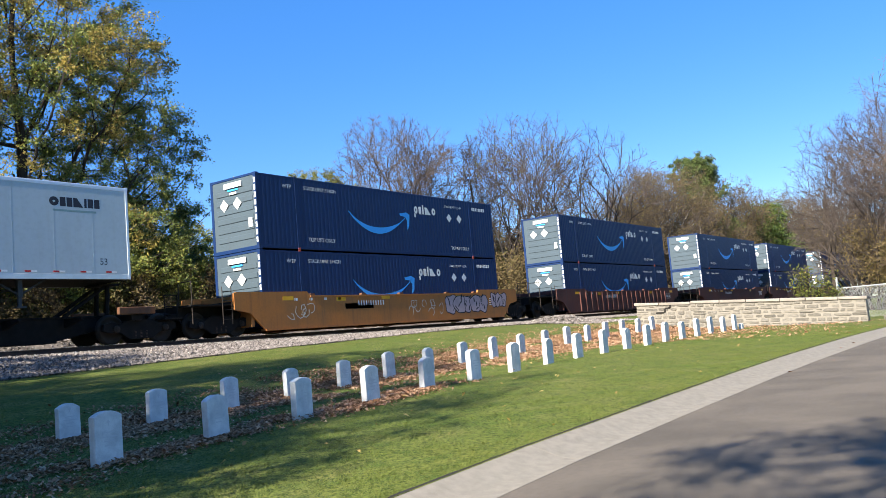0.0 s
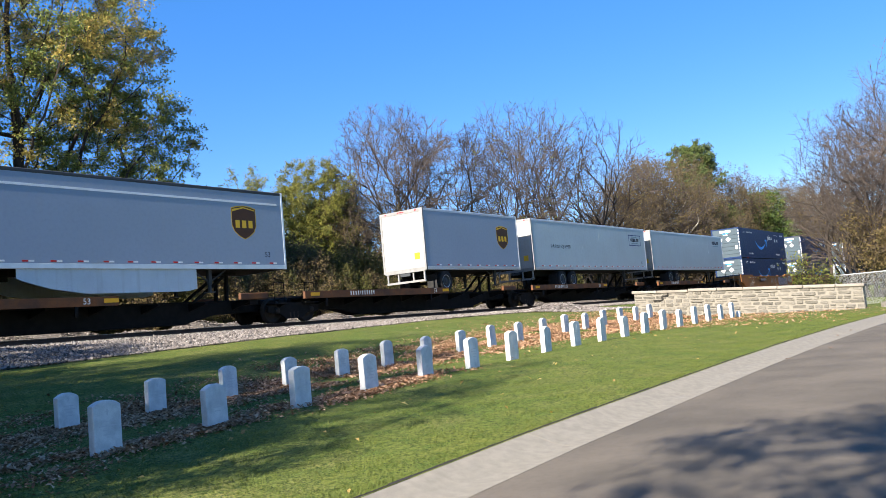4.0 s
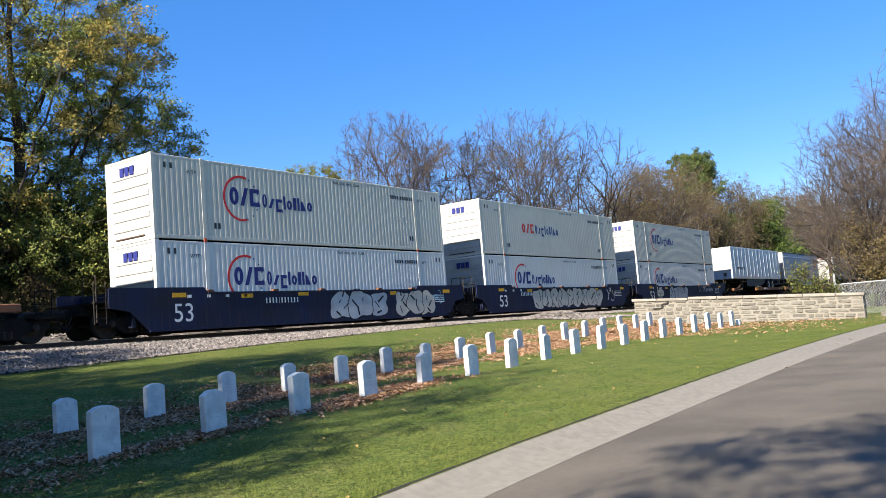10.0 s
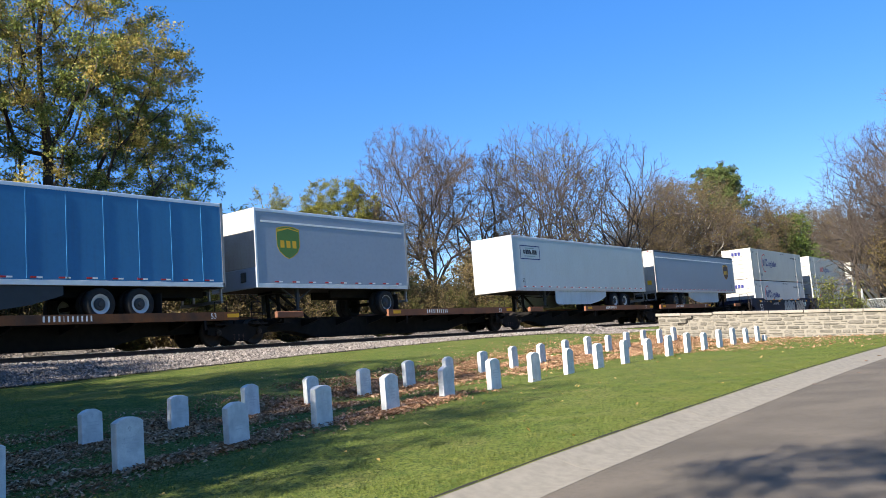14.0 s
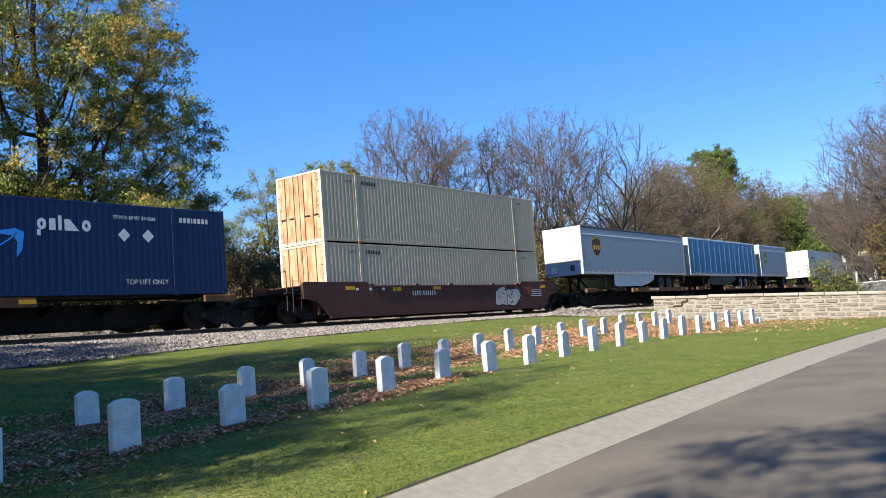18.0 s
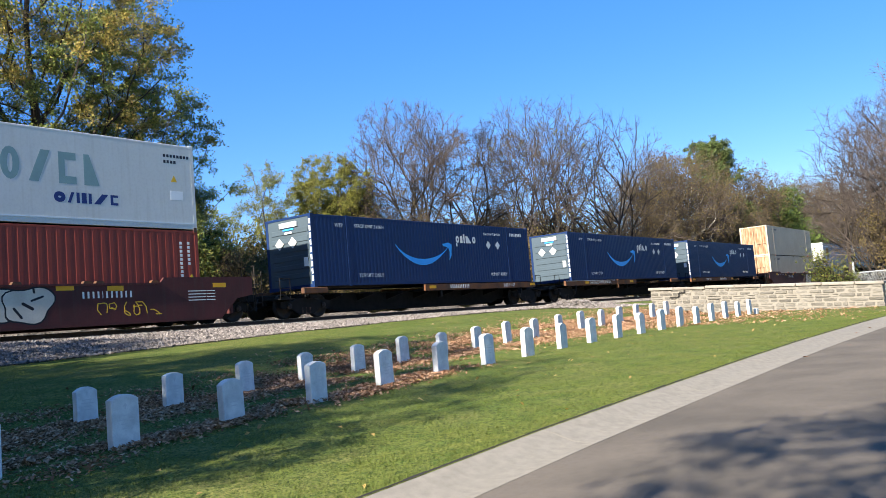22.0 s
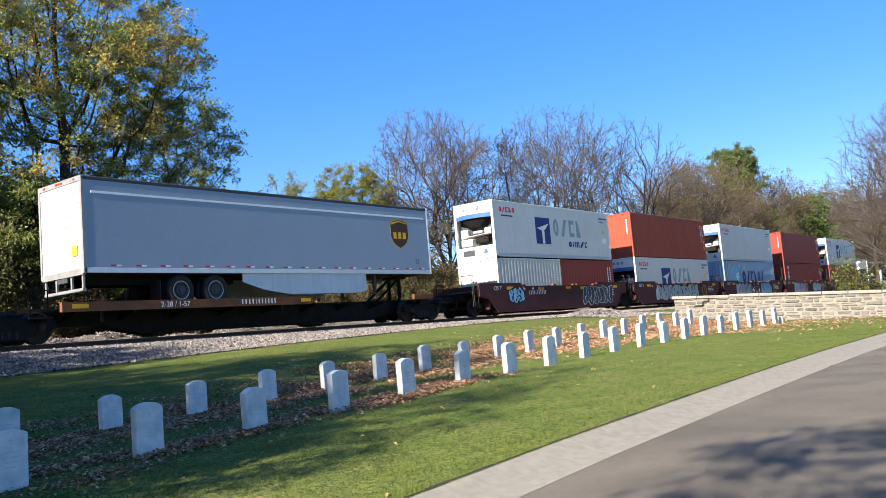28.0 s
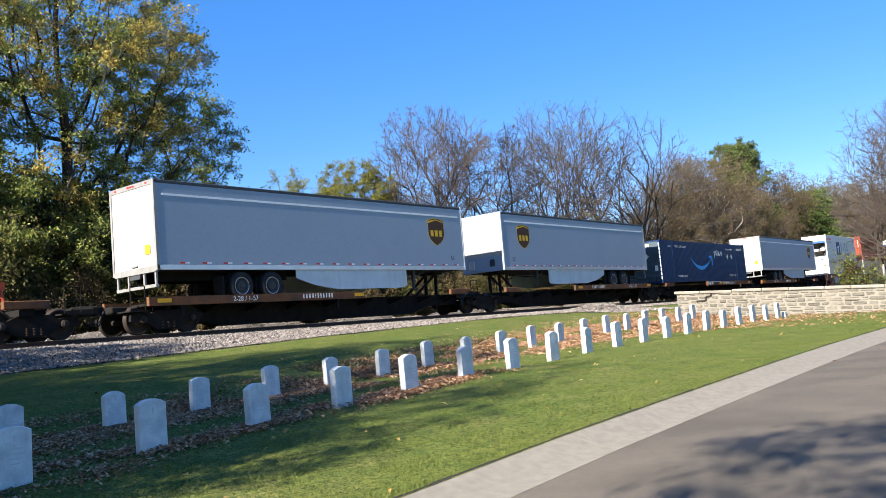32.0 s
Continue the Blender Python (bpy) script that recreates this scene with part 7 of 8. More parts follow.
def filled(seed, lobes, n, base_h, trunk_r, twigs=3, twig_len=0.7, bark=BARK_GREY, twig=TWIG, leaf=None, per=0, size=0.1, jitter=0.25, thin=0.009, keep=1.0, path=0.22, reach=1.0, leaf2=None, gold=0.0, shell=2.4, rise=0.8, taper=0.47, follow=0.2):
    """A crown that fills a group of ellipsoids: each point joins the nearest limb, limbs thicken towards the trunk."""
    r = np.random.default_rng(seed)
    wts = np.array([l[6] if len(l) > 6 else l[3] * l[4] * l[5] for l in lobes], float)
    pick = r.choice(len(lobes), n, p=wts / wts.sum())
    v = r.normal(0, 1, (n, 3))
    v /= np.linalg.norm(v, axis=1, keepdims=True)
    rad = r.random((n, 1)) ** (1 / shell)
    L = np.array([l[:6] for l in lobes], float)
    pts = L[pick, :3] + v * rad * L[pick, 3:6]
    pts = pts[pts[:, 2] > base_h * 0.55]
    stem = [(0.0, 0.0, -0.3)]
    top = max(l[2] for l in lobes)
    k = 9
    for i in range(1, k + 1):
        f = i / k
        stem.append((r.normal(0, 0.12) * f * 2, r.normal(0, 0.12) * f * 2, base_h + (top - base_h) * reach * max(0, (f - 0.4) / 0.6) if f > 0.4 else base_h * f / 0.4))
    order = np.argsort(np.linalg.norm(pts - np.array([0, 0, base_h]), axis=1))
    pts = pts[order]
    pos = np.vstack([np.array(stem), pts])
    m, ns = len(pos), len(stem)
    par = np.zeros(m, int)
    plen = np.zeros(m)
    for i in range(1, ns):
        par[i], plen[i] = i - 1, plen[i - 1] + np.linalg.norm(pos[i] - pos[i - 1])
    for i in range(ns, m):
        d = np.linalg.norm(pos[3:i] - pos[i], axis=1)
        low = np.maximum(0, pos[3:i, 2] - pos[i, 2])
        j = int(np.argmin(d + path * plen[3:i] + rise * low)) + 3
        par[i], plen[i] = j, plen[j] + d[j - 3]
    w = np.ones(m)
    for i in range(m - 1, 0, -1):
        w[par[i]] += w[i]
    rr = np.maximum(trunk_r * (w / w[0]) ** taper, thin)
    thick, fine = M(), M()
    for i in range(1, m):
        p, q = Vector(pos[par[i]]), Vector(pos[i])
        ra, rb = min(rr[par[i]], rr[i] * 1.35), rr[i]
        big = ra > trunk_r * 0.13
        if i >= ns and not big:
            mid = (p + q) / 2 + Vector(r.normal(0, 0.06, 3)) * (q - p).length
            fine.tube(p, mid, ra, (ra + rb) / 2, 3, False)
            fine.tube(mid, q, (ra + rb) / 2, rb, 3, False)
        else:
            thick.tube(p, q, ra, rb, 8, False)
    centre = np.average(L[:, :3], axis=0, weights=wts)
    ends = []
    for i in range(ns, m):
        out = pos[i] - np.array([0, 0, base_h])
        out /= np.linalg.norm(out) + 1e-6
        run = pos[i] - pos[par[i]]
        way = run / (np.linalg.norm(run) + 1e-6)
        for _ in range(twigs):
            dvec = out * 0.5 + way * follow + r.normal(0, 0.6 - 0.3 * min(follow, 1), 3) + np.array([0, 0, 0.3 * rise])
            dvec /= np.linalg.norm(dvec)
            a = pos[i] - run * (r.random() * 0.8 if follow else 0.0)
            q = a + dvec * twig_len * r.uniform(0.4, 1.2)
            fine.tube(a, q, thin, thin * 0.45, 3, False)
            ends.append((Vector(q), None))
    tr = thick.mesh("trunk", bark, True)
    tw = fine.mesh("branchwork", twig)
    lf = None
    if leaf2:
        # whole clumps turn gold, more of them towards the top of the crown
        hi, lo = pos[ns:, 2].max(), pos[ns:, 2].min()
        turned = [r.random() < gold * ((p[2] - lo) / (hi - lo)) ** 1.3 for p in pos[ns:]]
        groups = ([], [])
        for k, p in enumerate(pos[ns:]):
            groups[int(turned[k])].extend([(Vector(p), None)] + ends[k * twigs:(k + 1) * twigs])
        lf = arrays("crown", *leaf_cloud(groups[0], per, size, jitter, seed, keep=keep), leaf)
        return tr, tw, lf, arrays("golden_leaves", *leaf_cloud(groups[1], per, size, jitter, seed + 1, keep=keep), leaf2)
    if leaf:
        lf = arrays("crown", *leaf_cloud(ends + [(Vector(p), None) for p in pos[ns:]], per, size, jitter, seed, keep=keep), leaf)
    return tr, tw, lf


def padded(seed, lobes, pads, gap, base_h, trunk_r, sprays, leaves, size, leaf, reach=0.9, spread=0.85, flatten=0.42, leaf2=None, gold=0.0, bark=BARK, shell=2.6, droop=0.12):
    """A leafy tree: limbs carry separate pads of foliage with gaps between them, each pad a few sprays set with leaves."""
    r = np.random.default_rng(seed)
    L = np.array([l[:6] for l in lobes], float)
    wts = np.array([l[6] if len(l) > 6 else l[3] * l[4] * l[5] for l in lobes], float)
    pts = []
    for _ in range(pads * 12):
        k = r.choice(len(lobes), p=wts / wts.sum())
        v = r.normal(0, 1, 3)
        v /= np.linalg.norm(v)
        p = L[k, :3] + v * r.random() ** (1 / shell) * L[k, 3:6]
        if p[2] > base_h * 0.6 and (not pts or np.min(np.linalg.norm((np.array(pts) - p) * (1, 1, 1.7), axis=1)) > gap):
            pts.append(p)
        if len(pts) >= pads:
            break
    pts = np.array(pts)
    pts = pts[np.argsort(np.linalg.norm(pts - np.array([0, 0, base_h]), axis=1))]
    top = max(l[2] for l in lobes)
    stem = [(r.normal(0, 0.2) * f, r.normal(0, 0.2) * f, -0.3 + (top * reach + 0.3) * f) for f in np.linspace(0, 1, 12)]
    pos = np.vstack([np.array(stem), pts])
    m, ns = len(pos), len(stem)
    low_node = next(i for i in range(ns) if stem[i][2] > base_h * 0.8)
    par, plen = np.zeros(m, int), np.zeros(m)
    for i in range(1, ns):
        par[i], plen[i] = i - 1, plen[i - 1] + np.linalg.norm(pos[i] - pos[i - 1])
    for i in range(ns, m):
        d = np.linalg.norm(pos[low_node:i] - pos[i], axis=1)
        low = np.maximum(0, pos[low_node:i, 2] - pos[i, 2])
        j = int(np.argmin(d + 0.5 * plen[low_node:i] + 1.0 * low)) + low_node
        par[i], plen[i] = j, plen[j] + d[j - low_node]
    w = np.ones(m)
    for i in range(m - 1, 0, -1):
        w[par[i]] += w[i]
    rr = np.maximum(trunk_r * (w / w[0]) ** 0.5, 0.012)
    thick, fine = M(), M()
    for i in range(1, m):
        p, q = Vector(pos[par[i]]), Vector(pos[i])
        ra, rb = min(rr[par[i]], rr[i] * 1.4), rr[i]
        if i < ns:
            thick.tube(p, q, rr[par[i]], rb, 9, False)
            continue
        big = ra > 0.05
        bend = Vector(r.normal(0, 0.07, 3)) * (q - p).length + Vector((0, 0, -0.06 * (q - p).length))
        mid = (p + q) / 2 + bend
        (thick if big else fine).tube(p, mid, ra, (ra + rb) / 2, 6 if big else 3, False)
        (thick if big else fine).tube(mid, q, (ra + rb) / 2, rb, 6 if big else 3, False)
    hi, lo = pts[:, 2].max(), pts[:, 2].min()
    heads = ([], [])
    for p in pts:
        out = p - np.array([0, 0, max(base_h, p[2] - 2.0)])
        out /= np.linalg.norm(out) + 1e-6
        side = int(leaf2 is not None and r.random() < gold * (0.02 + 0.98 * ((p[2] - lo) / (hi - lo)) ** 1.4))
        for _ in range(sprays):
            d = r.normal(0, 1, 3) + out * 0.8
            d[2] = d[2] * flatten - droop
            d /= np.linalg.norm(d)
            ln = spread * r.uniform(0.55, 1.25)
            fine.tube(p, p + d * ln, 0.011, 0.004, 3, False)
            u = r.random((leaves, 1)) ** 0.7
            heads[side].append(p + d * ln * u + r.normal(0, 0.075 + 0.035 * spread, (leaves, 3)))
    made = [arrays(nm, *leaf_cloud([(p, None) for p in np.concatenate(h)], 1, size, 0.0, seed + k), mt)
            for k, (nm, h, mt) in enumerate((("crown", heads[0], leaf), ("golden_leaves", heads[1], leaf2))) if h]
    return (thick.mesh("trunk", bark, True), fine.mesh("branchwork", bark), *made)


def forked(seed, crown, base_h, trunk_r, first, stems=1, depth=7, twigs=4, twig_len=0.6, thin=0.0085, angle=(18, 46), side=0.75, up=0.005, leaf=None, keep=0.2, per=2, size=0.075, open_=0.32):
    """A leafless tree: straight forking limbs that end at the edge of a rounded crown, then a haze of fine twigs."""
    r = random.Random(seed)
    c, e = Vector(crown[:3]), crown[3:]
    thick, fine, ends = M(), M(), []

    def turned(d, lo, hi):
        s = Vector((r.gauss(0, 1), r.gauss(0, 1), r.gauss(0, 1)))
        s = (s - d * s.dot(d)).normalized()
        a = radians(r.uniform(lo, hi))
        return (d * math.cos(a) + s * math.sin(a)).normalized()

    def edge(p):
        return sum(((p[k] - c[k]) / e[k]) ** 2 for k in range(3))

    def limb(p, d, length, rad, level):
        n = 3
        for i in range(n):
            d = (d + Vector((r.gauss(0, 0.075), r.gauss(0, 0.075), r.gauss(0, 0.05) + up))).normalized()
            q = p + d * (length / n)
            ra, rb = max(rad * (1 - 0.26 * i / n), thin), max(rad * (1 - 0.26 * (i + 1) / n), thin)
            (thick if ra > 0.045 else fine).tube(p, q, ra, rb, 7 if ra > 0.045 else 3, False)
            p = q
            rim = edge(p)
            if level >= 3 and rim > 0.3:
                ends.append((p, d))
            if rim > r.uniform(0.82, 1.1) and p.z > c.z - e[2] * 0.8:
                ends.append((p, d))
                return
            if level + 2 <= depth and r.random() < (side if rim > 0.45 else side * 0.35):
                limb(p, turned(d, 34, 62), length * r.uniform(0.5, 0.75), rad * 0.42, level + 2)
        if level >= depth:
            ends.append((p, d))
            return
        for _ in range(3 if r.random() < 0.25 else 2):
            limb(p, turned(d, *angle), length * r.uniform(0.76, 0.92), rad * 0.66, level + 1)

    for k in range(stems):
        a = 6.283 * (k + r.random() * 0.6) / stems
        foot = Vector((0.35 * math.cos(a), 0.35 * math.sin(a), -0.3)) if stems > 1 else Vector((0, 0, -0.3))
        lean = open_ if stems > 1 else 0.04
        d = Vector((lean * math.cos(a) + 0.05 * (c.x - foot.x) / max(c.z, 1), lean * math.sin(a), 1)).normalized()
        fork = foot + d * (base_h + 0.3)
        thick.tube(foot, foot.lerp(fork, 0.5), trunk_r * 1.15, trunk_r, 9, False)
        thick.tube(foot.lerp(fork, 0.5), fork, trunk_r, trunk_r * 0.9, 9, False)
        for j in range(2 if stems > 1 else 5):
            b = 6.283 * (j + r.random() * 0.5) / (2 if stems > 1 else 5)
            tilt = r.uniform(0.25, 0.75) if j else 0.1
            limb(fork, (d + Vector((math.cos(b), math.sin(b), 0)) * tilt).normalized(), first * r.uniform(0.85, 1.15), trunk_r * r.uniform(0.5, 0.68), 1)
    tips = []
    for p, d in ends:
        for _ in range(twigs):
            q = p + turned(d, 10, 68) * twig_len * r.uniform(0.35, 1.1)
            fine.tube(p, q, thin * 0.85, thin * 0.4, 3, False)
            tips.append((q, None))
    tr, tw = thick.mesh("trunk", BARK_GREY, True), fine.mesh("branchwork", TWIG)
    return (tr, tw, arrays("crown", *leaf_cloud(tips, per, size, 0.14, seed, keep=keep), leaf)) if leaf else (tr, tw, None)


# the big half-turned oak behind the track
OAK_LOBES = [(-0.5, 0, 13.5, 5.6, 5.5, 7.5), (3.6, 0, 14.2, 3.2, 4, 2.8, 60), (4.6, 0, 10.4, 3.5, 4.2, 3.0, 76), (5.7, 0, 6.8, 3.4, 4, 2.8, 75), (-6, 0, 13, 5, 5, 6, 120), (0.2, 0, 20, 2.8, 3.6, 3.2, 40), (2.2, -1.5, 4.6, 5.5, 4.5, 3.0, 170), (-5, -1, 5.5, 5.5, 4.5, 3.4, 150)]
oak = padded(11, OAK_LOBES, 900, 0.72, 2.4, 0.42, 9, 36, 0.064, OAKLEAF, spread=0.92, flatten=0.6, droop=0.05, leaf2=GOLDLEAF, gold=0.9)
oak_far = filled(11, [(-0.5, 0, 13, 6.6, 6.2, 6.6), (5.2, 0, 10.2, 4.0, 4.2, 3.4), (3.6, 0, 15, 3.7, 3.8, 3.4), (-5.5, 0, 12, 5, 5, 6), (1, 0, 19, 3.8, 3.6, 3), (2.5, -1, 6.2, 6, 5, 3), (-6, 1, 6.5, 4, 4, 3)], 1100, 3.2, 0.5, 3, 0.7, BARK, BARK, OAKLEAF, 14, 0.1, 0.24, leaf2=GOLDLEAF, gold=0.8)
tree("oak_tree", 18.6, 35.0, oak, "large oak with dark green and golden autumn leaves", BARK, BARK, turn=0.0)
# added off to the left so its shadow darkens the large oak's lower crown
tree("oak_tree", 7.6, 35.6, oak, "broad oak added beside the large one to shade its lower crown", BARK, BARK, turn=3.4, scale=0.8)
tree("oak_tree", 6.0, 42.0, oak, "large oak with golden autumn leaves behind the track", BARK, BARK, turn=2.6, scale=0.8)
# dense dark-green and sparse young trees beside the oak
roundtree = padded(23, [(0.2, 0, 10.2, 3.3, 3.4, 4.2), (1.7, 0, 7, 3.0, 3.2, 3.6), (-1.7, 0, 6.5, 2.8, 3, 3.5), (0, 0, 3.5, 4, 3.5, 2.5)], 560, 0.46, 1.0, 0.2, 8, 34, 0.066, GREENLEAF, spread=0.7, flatten=0.8)
tree("round_tree", 46.6, 45.0, roundtree, "rounded tree with dense dark yellow-green leaves", BARK, BARK, turn=0.3, scale=0.94)
tree("round_tree", 51.5, 47.0, roundtree, "lower rounded tree with yellow-green leaves", BARK, BARK, turn=2.0, scale=0.78)
small_tree = padded(27, [(0, 0, 7.0, 2.2, 2.2, 4.2), (0.4, 0, 10.4, 1.2, 1.2, 2.0)], 80, 0.6, 1.8, 0.12, 8, 24, 0.066, GREENLEAF, spread=0.8, flatten=0.9)
tree("young_tree", 39.9, 45.0, small_tree, "slender sparse tree with pale green leaves", BARK, BARK, turn=1.0)
tree("young_tree", 33.0, 42.0, small_tree, "slender sparse tree beside the large oak", BARK, BARK, turn=2.6, scale=0.72)
# tall bare trees, crowns about 20 m high
bare_dome = forked(31, (-1.4, 0, 11.8, 5.4, 5.4, 6.2), 4.2, 0.24, 3.1, depth=7, side=0.85)
bare_tall = forked(37, (0.3, 0, 12.8, 4.6, 4.6, 6.4), 5.0, 0.22, 3.0, depth=7)
bare_airy = forked(39, (0, 0, 12.0, 5.2, 5.0, 6.4), 5.0, 0.18, 3.4, stems=3, depth=6, twigs=2, thin=0.0095, leaf=GREENLEAF, keep=0.05, per=3, open_=0.2)
bare_wide = forked(36, (0.5, 0, 12.2, 8.0, 7.0, 7.2), 4.0, 0.22, 3.9, stems=4, depth=6, twigs=2, thin=0.0095, side=0.65, leaf=GREENLEAF, keep=0.03, per=3, open_=0.34)
bare_tan = forked(33, (0, 0, 9.6, 5.6, 5.6, 6.6), 1.6, 0.15, 3.3, stems=5, depth=6, twigs=3, leaf=DRYLEAF, keep=0.5, per=3, size=0.085, open_=0.42)
D_, T_, A_, W_, B_ = bare_dome, bare_tall, bare_airy, bare_wide, bare_tan
STANDS = ((D_, 54.2, 42, 1.0, 0.0), (T_, 60.6, 42, 1.0, 0.8), (B_, 49.6, 43, 0.72, 1.0), (A_, 61.5, 36, 0.98, 2.2), (A_, 67.0, 36.5, 1.02, 4.0), (W_, 75.0, 36, 0.97, 0.4),
          (B_, 78.5, 34.5, 0.78, 3.0), (B_, 84.0, 35, 0.98, 5.1), (W_, 92.0, 40, 0.92, 1.3), (B_, 90.5, 35, 1.12, 2.0), (B_, 97.0, 36, 1.1, 3.9), (W_, 99.5, 40, 0.95, 3.3), (B_, 102, 33.0, 0.86, 0.7), (B_, 109.5, 35.0, 1.12, 4.4),
          (B_, 116, 35.5, 1.1, 5.8), (A_, 121, 36, 0.86, 1.0), (B_, 125, 34.5, 1.05, 2.4), (W_, 137, 36, 0.9, 5.5), (B_, 134, 34, 1.15, 3.2), (B_, 146, 34, 1.2, 0.2), (W_, 161, 35, 0.98, 1.9), (B_, 158, 33.5, 1.2, 1.7), (B_, 172, 34, 1.3, 3.6), (W_, 186, 34, 1.05, 4.9), (B_, 200, 35, 1.4, 0.9))
for kind, x, y, s, turn in STANDS:
    tree("bare_tree", x, y, kind, "tall bare tree with dry tan leaves clinging" if kind is B_ else "open leafless tree holding a few yellow-green leaves" if kind in (A_, W_) else "tall leafless tree with a rounded grey-brown twig crown", BARK_GREY, TWIG, group="bare trees behind the track", turn=turn, scale=s)
# brush and thicket behind the track
brush = species(41, DRYLEAF, BARK_GREY, TWIG, height=5.0, spread=1.0, trunk_r=0.06, levels=3, kids=(6, 5, 4), up=0.35, clear=0.08, angle=(25, 60), stems=5, split=0, leafkw=dict(per=6, size=0.08, jitter=0.3))
brush_g = species(43, BRUSHLEAF, BARK_GREY, TWIG, height=4.2, spread=1.0, trunk_r=0.05, levels=3, kids=(6, 5, 4), up=0.3, clear=0.06, angle=(25, 65), stems=5, split=0, leafkw=dict(per=9, size=0.075, jitter=0.3))
r = random.Random(5)
for i in range(40):
    x = 4 + i * 1.6 + r.uniform(-0.8, 0.8)
    g = i % 3 != 1
    tree("shrub", x, 34.0 + r.uniform(-2.0, 3.5), (brush_g if g else brush), "tangled roadside shrub with %s leaves" % ("yellow-green" if g else "dry brown"), BARK_GREY, TWIG, "shrub", "shrubs behind the track", r.uniform(0, 6), r.uniform(0.75, 1.15))
for i in range(34):
    x = 66 + i * 3.3 + r.uniform(-1, 1)
    tree("shrub", x, 41.0 + r.uniform(-4, 6), (brush if i % 4 else brush_g), "tall brown thicket shrub with dry leaves", BARK_GREY, TWIG, "shrub", "shrubs behind the track", r.uniform(0, 6), r.uniform(1.3, 2.0))
for i in range(14):
    tree("shrub", -4 + i * 3.0 + r.uniform(-0.8, 0.8), 40.0 + r.uniform(-1.5, 2.5), (brush_g if i % 3 else brush), "tall leafy thicket shrub behind the oaks", BARK_GREY, TWIG, "shrub", "shrubs behind the track", r.uniform(0, 6), r.uniform(1.7, 2.2) if i < 9 else r.uniform(1.1, 1.4))
hedge = padded(45, [(0, 0, 1.5, 1.7, 1.4, 1.4), (0.6, 0, 2.6, 0.9, 0.9, 0.9), (-0.9, 0.2, 2.0, 0.9, 0.9, 0.8)], 90, 0.34, 0.25, 0.05, 6, 24, 0.055, BRUSHLEAF, spread=0.5, flatten=1.0, bark=BARK_GREY)
hedge_dry = padded(46, [(0, 0, 1.6, 1.8, 1.4, 1.5), (-0.4, 0, 2.8, 1.0, 0.9, 0.9)], 70, 0.36, 0.25, 0.05, 7, 14, 0.055, DRYLEAF, spread=0.6, flatten=1.2, bark=BARK_GREY, droop=-0.2)
for i in range(26):
    x = 7 + i * 1.75 + r.uniform(-0.5, 0.5)
    tree("shrub", x, 30.6 + r.uniform(-0.7, 0.9), hedge if i % 2 else hedge_dry, "leafy yellow-green shrub at the edge of the railway" if i % 2 else "half-bare brown shrub at the edge of the railway", BARK_GREY, BARK_GREY, "shrub", "shrubs behind the track", r.uniform(0, 6), r.uniform(0.65, 1.2))
# pines and a cedar
pine = padded(51, [(0, 0, 17.6, 2.7, 2.7, 2.3), (0.9, 0, 15.0, 3.3, 3, 1.9), (-1.0, 0, 13.2, 2.6, 2.6, 1.6), (2.8, 0, 11.0, 2.4, 2.6, 1.8), (1.0, 0, 8.4, 3.4, 3, 1.8)], 340, 0.55, 6.0, 0.25, 8, 26, 0.11, PINELEAF, spread=0.75, flatten=0.8, droop=-0.1)
tree("pine_tree", 106, 36.0, pine, "tall green pine with a rounded bushy top", BARK, BARK, turn=-0.4, scale=1.02)
tree("pine_tree", 112, 33.6, pine, "green pine standing among bare trees", BARK, BARK, turn=3.0, scale=0.6)
cedar = filled(53, [(0, 0, 2.6, 2.9, 2.8, 2.6), (0, 0, 5.4, 1.8, 1.8, 2.4), (1.3, 0, 3.8, 1.8, 1.8, 2)], 420, 0.6, 0.14, 4, 0.4, BARK, BARK, CEDARLEAF, 13, 0.1, 0.2)
tree("cedar_tree", 119, 31.2, cedar, "dense dark green cedar beside the track", BARK, BARK, scale=1.85)
tree("cedar_tree", 127, 32.5, cedar, "dense dark green cedar beside the railway", BARK, BARK, turn=2.0, scale=1.3)
# leaning pale tree
pale = filled(61, [(0, 0, 11, 4, 3.5, 3.5), (3, 0, 9, 3, 3, 2.5)], 300, 5.0, 0.28, 3, 0.9, BARK_PALE, TWIG, thin=0.012)
lean = tree("pale_tree", 84.6, 32.6, pale, "leaning pale-barked tree with bare limbs", BARK_PALE, TWIG)
lean.matrix_basis = lean.matrix_basis @ Matrix.Rotation(radians(28), 4, "Y")
tree("pale_tree", 92, 38.0, pale, "pale-barked bare tree among brown brush", BARK_PALE, TWIG, turn=2.0, scale=1.1)
# bare trees and thicket beyond the wall
near_bare = forked(71, (0.2, 0, 7.4, 4.6, 4.6, 5.6), 0.9, 0.12, 2.9, stems=5, depth=6, twigs=3, twig_len=0.55, thin=0.007, side=0.6, open_=0.4, up=0.02)
for x, y, s, t in ((57.4, 9.2, 0.96, 0.5), (60, 7.2, 1.14, 2.1), (58, 4.2, 1.24, 3.7), (72, 12.6, 1.05, 5.0), (56, 1.0, 1.25, 1.0), (70, 8.0, 1.25, 4.2)):
    tree("bare_tree", x, y, near_bare, "many-limbed bare tree with a haze of grey twigs", BARK_GREY, TWIG, group="bare trees beyond the wall", turn=t, scale=s)
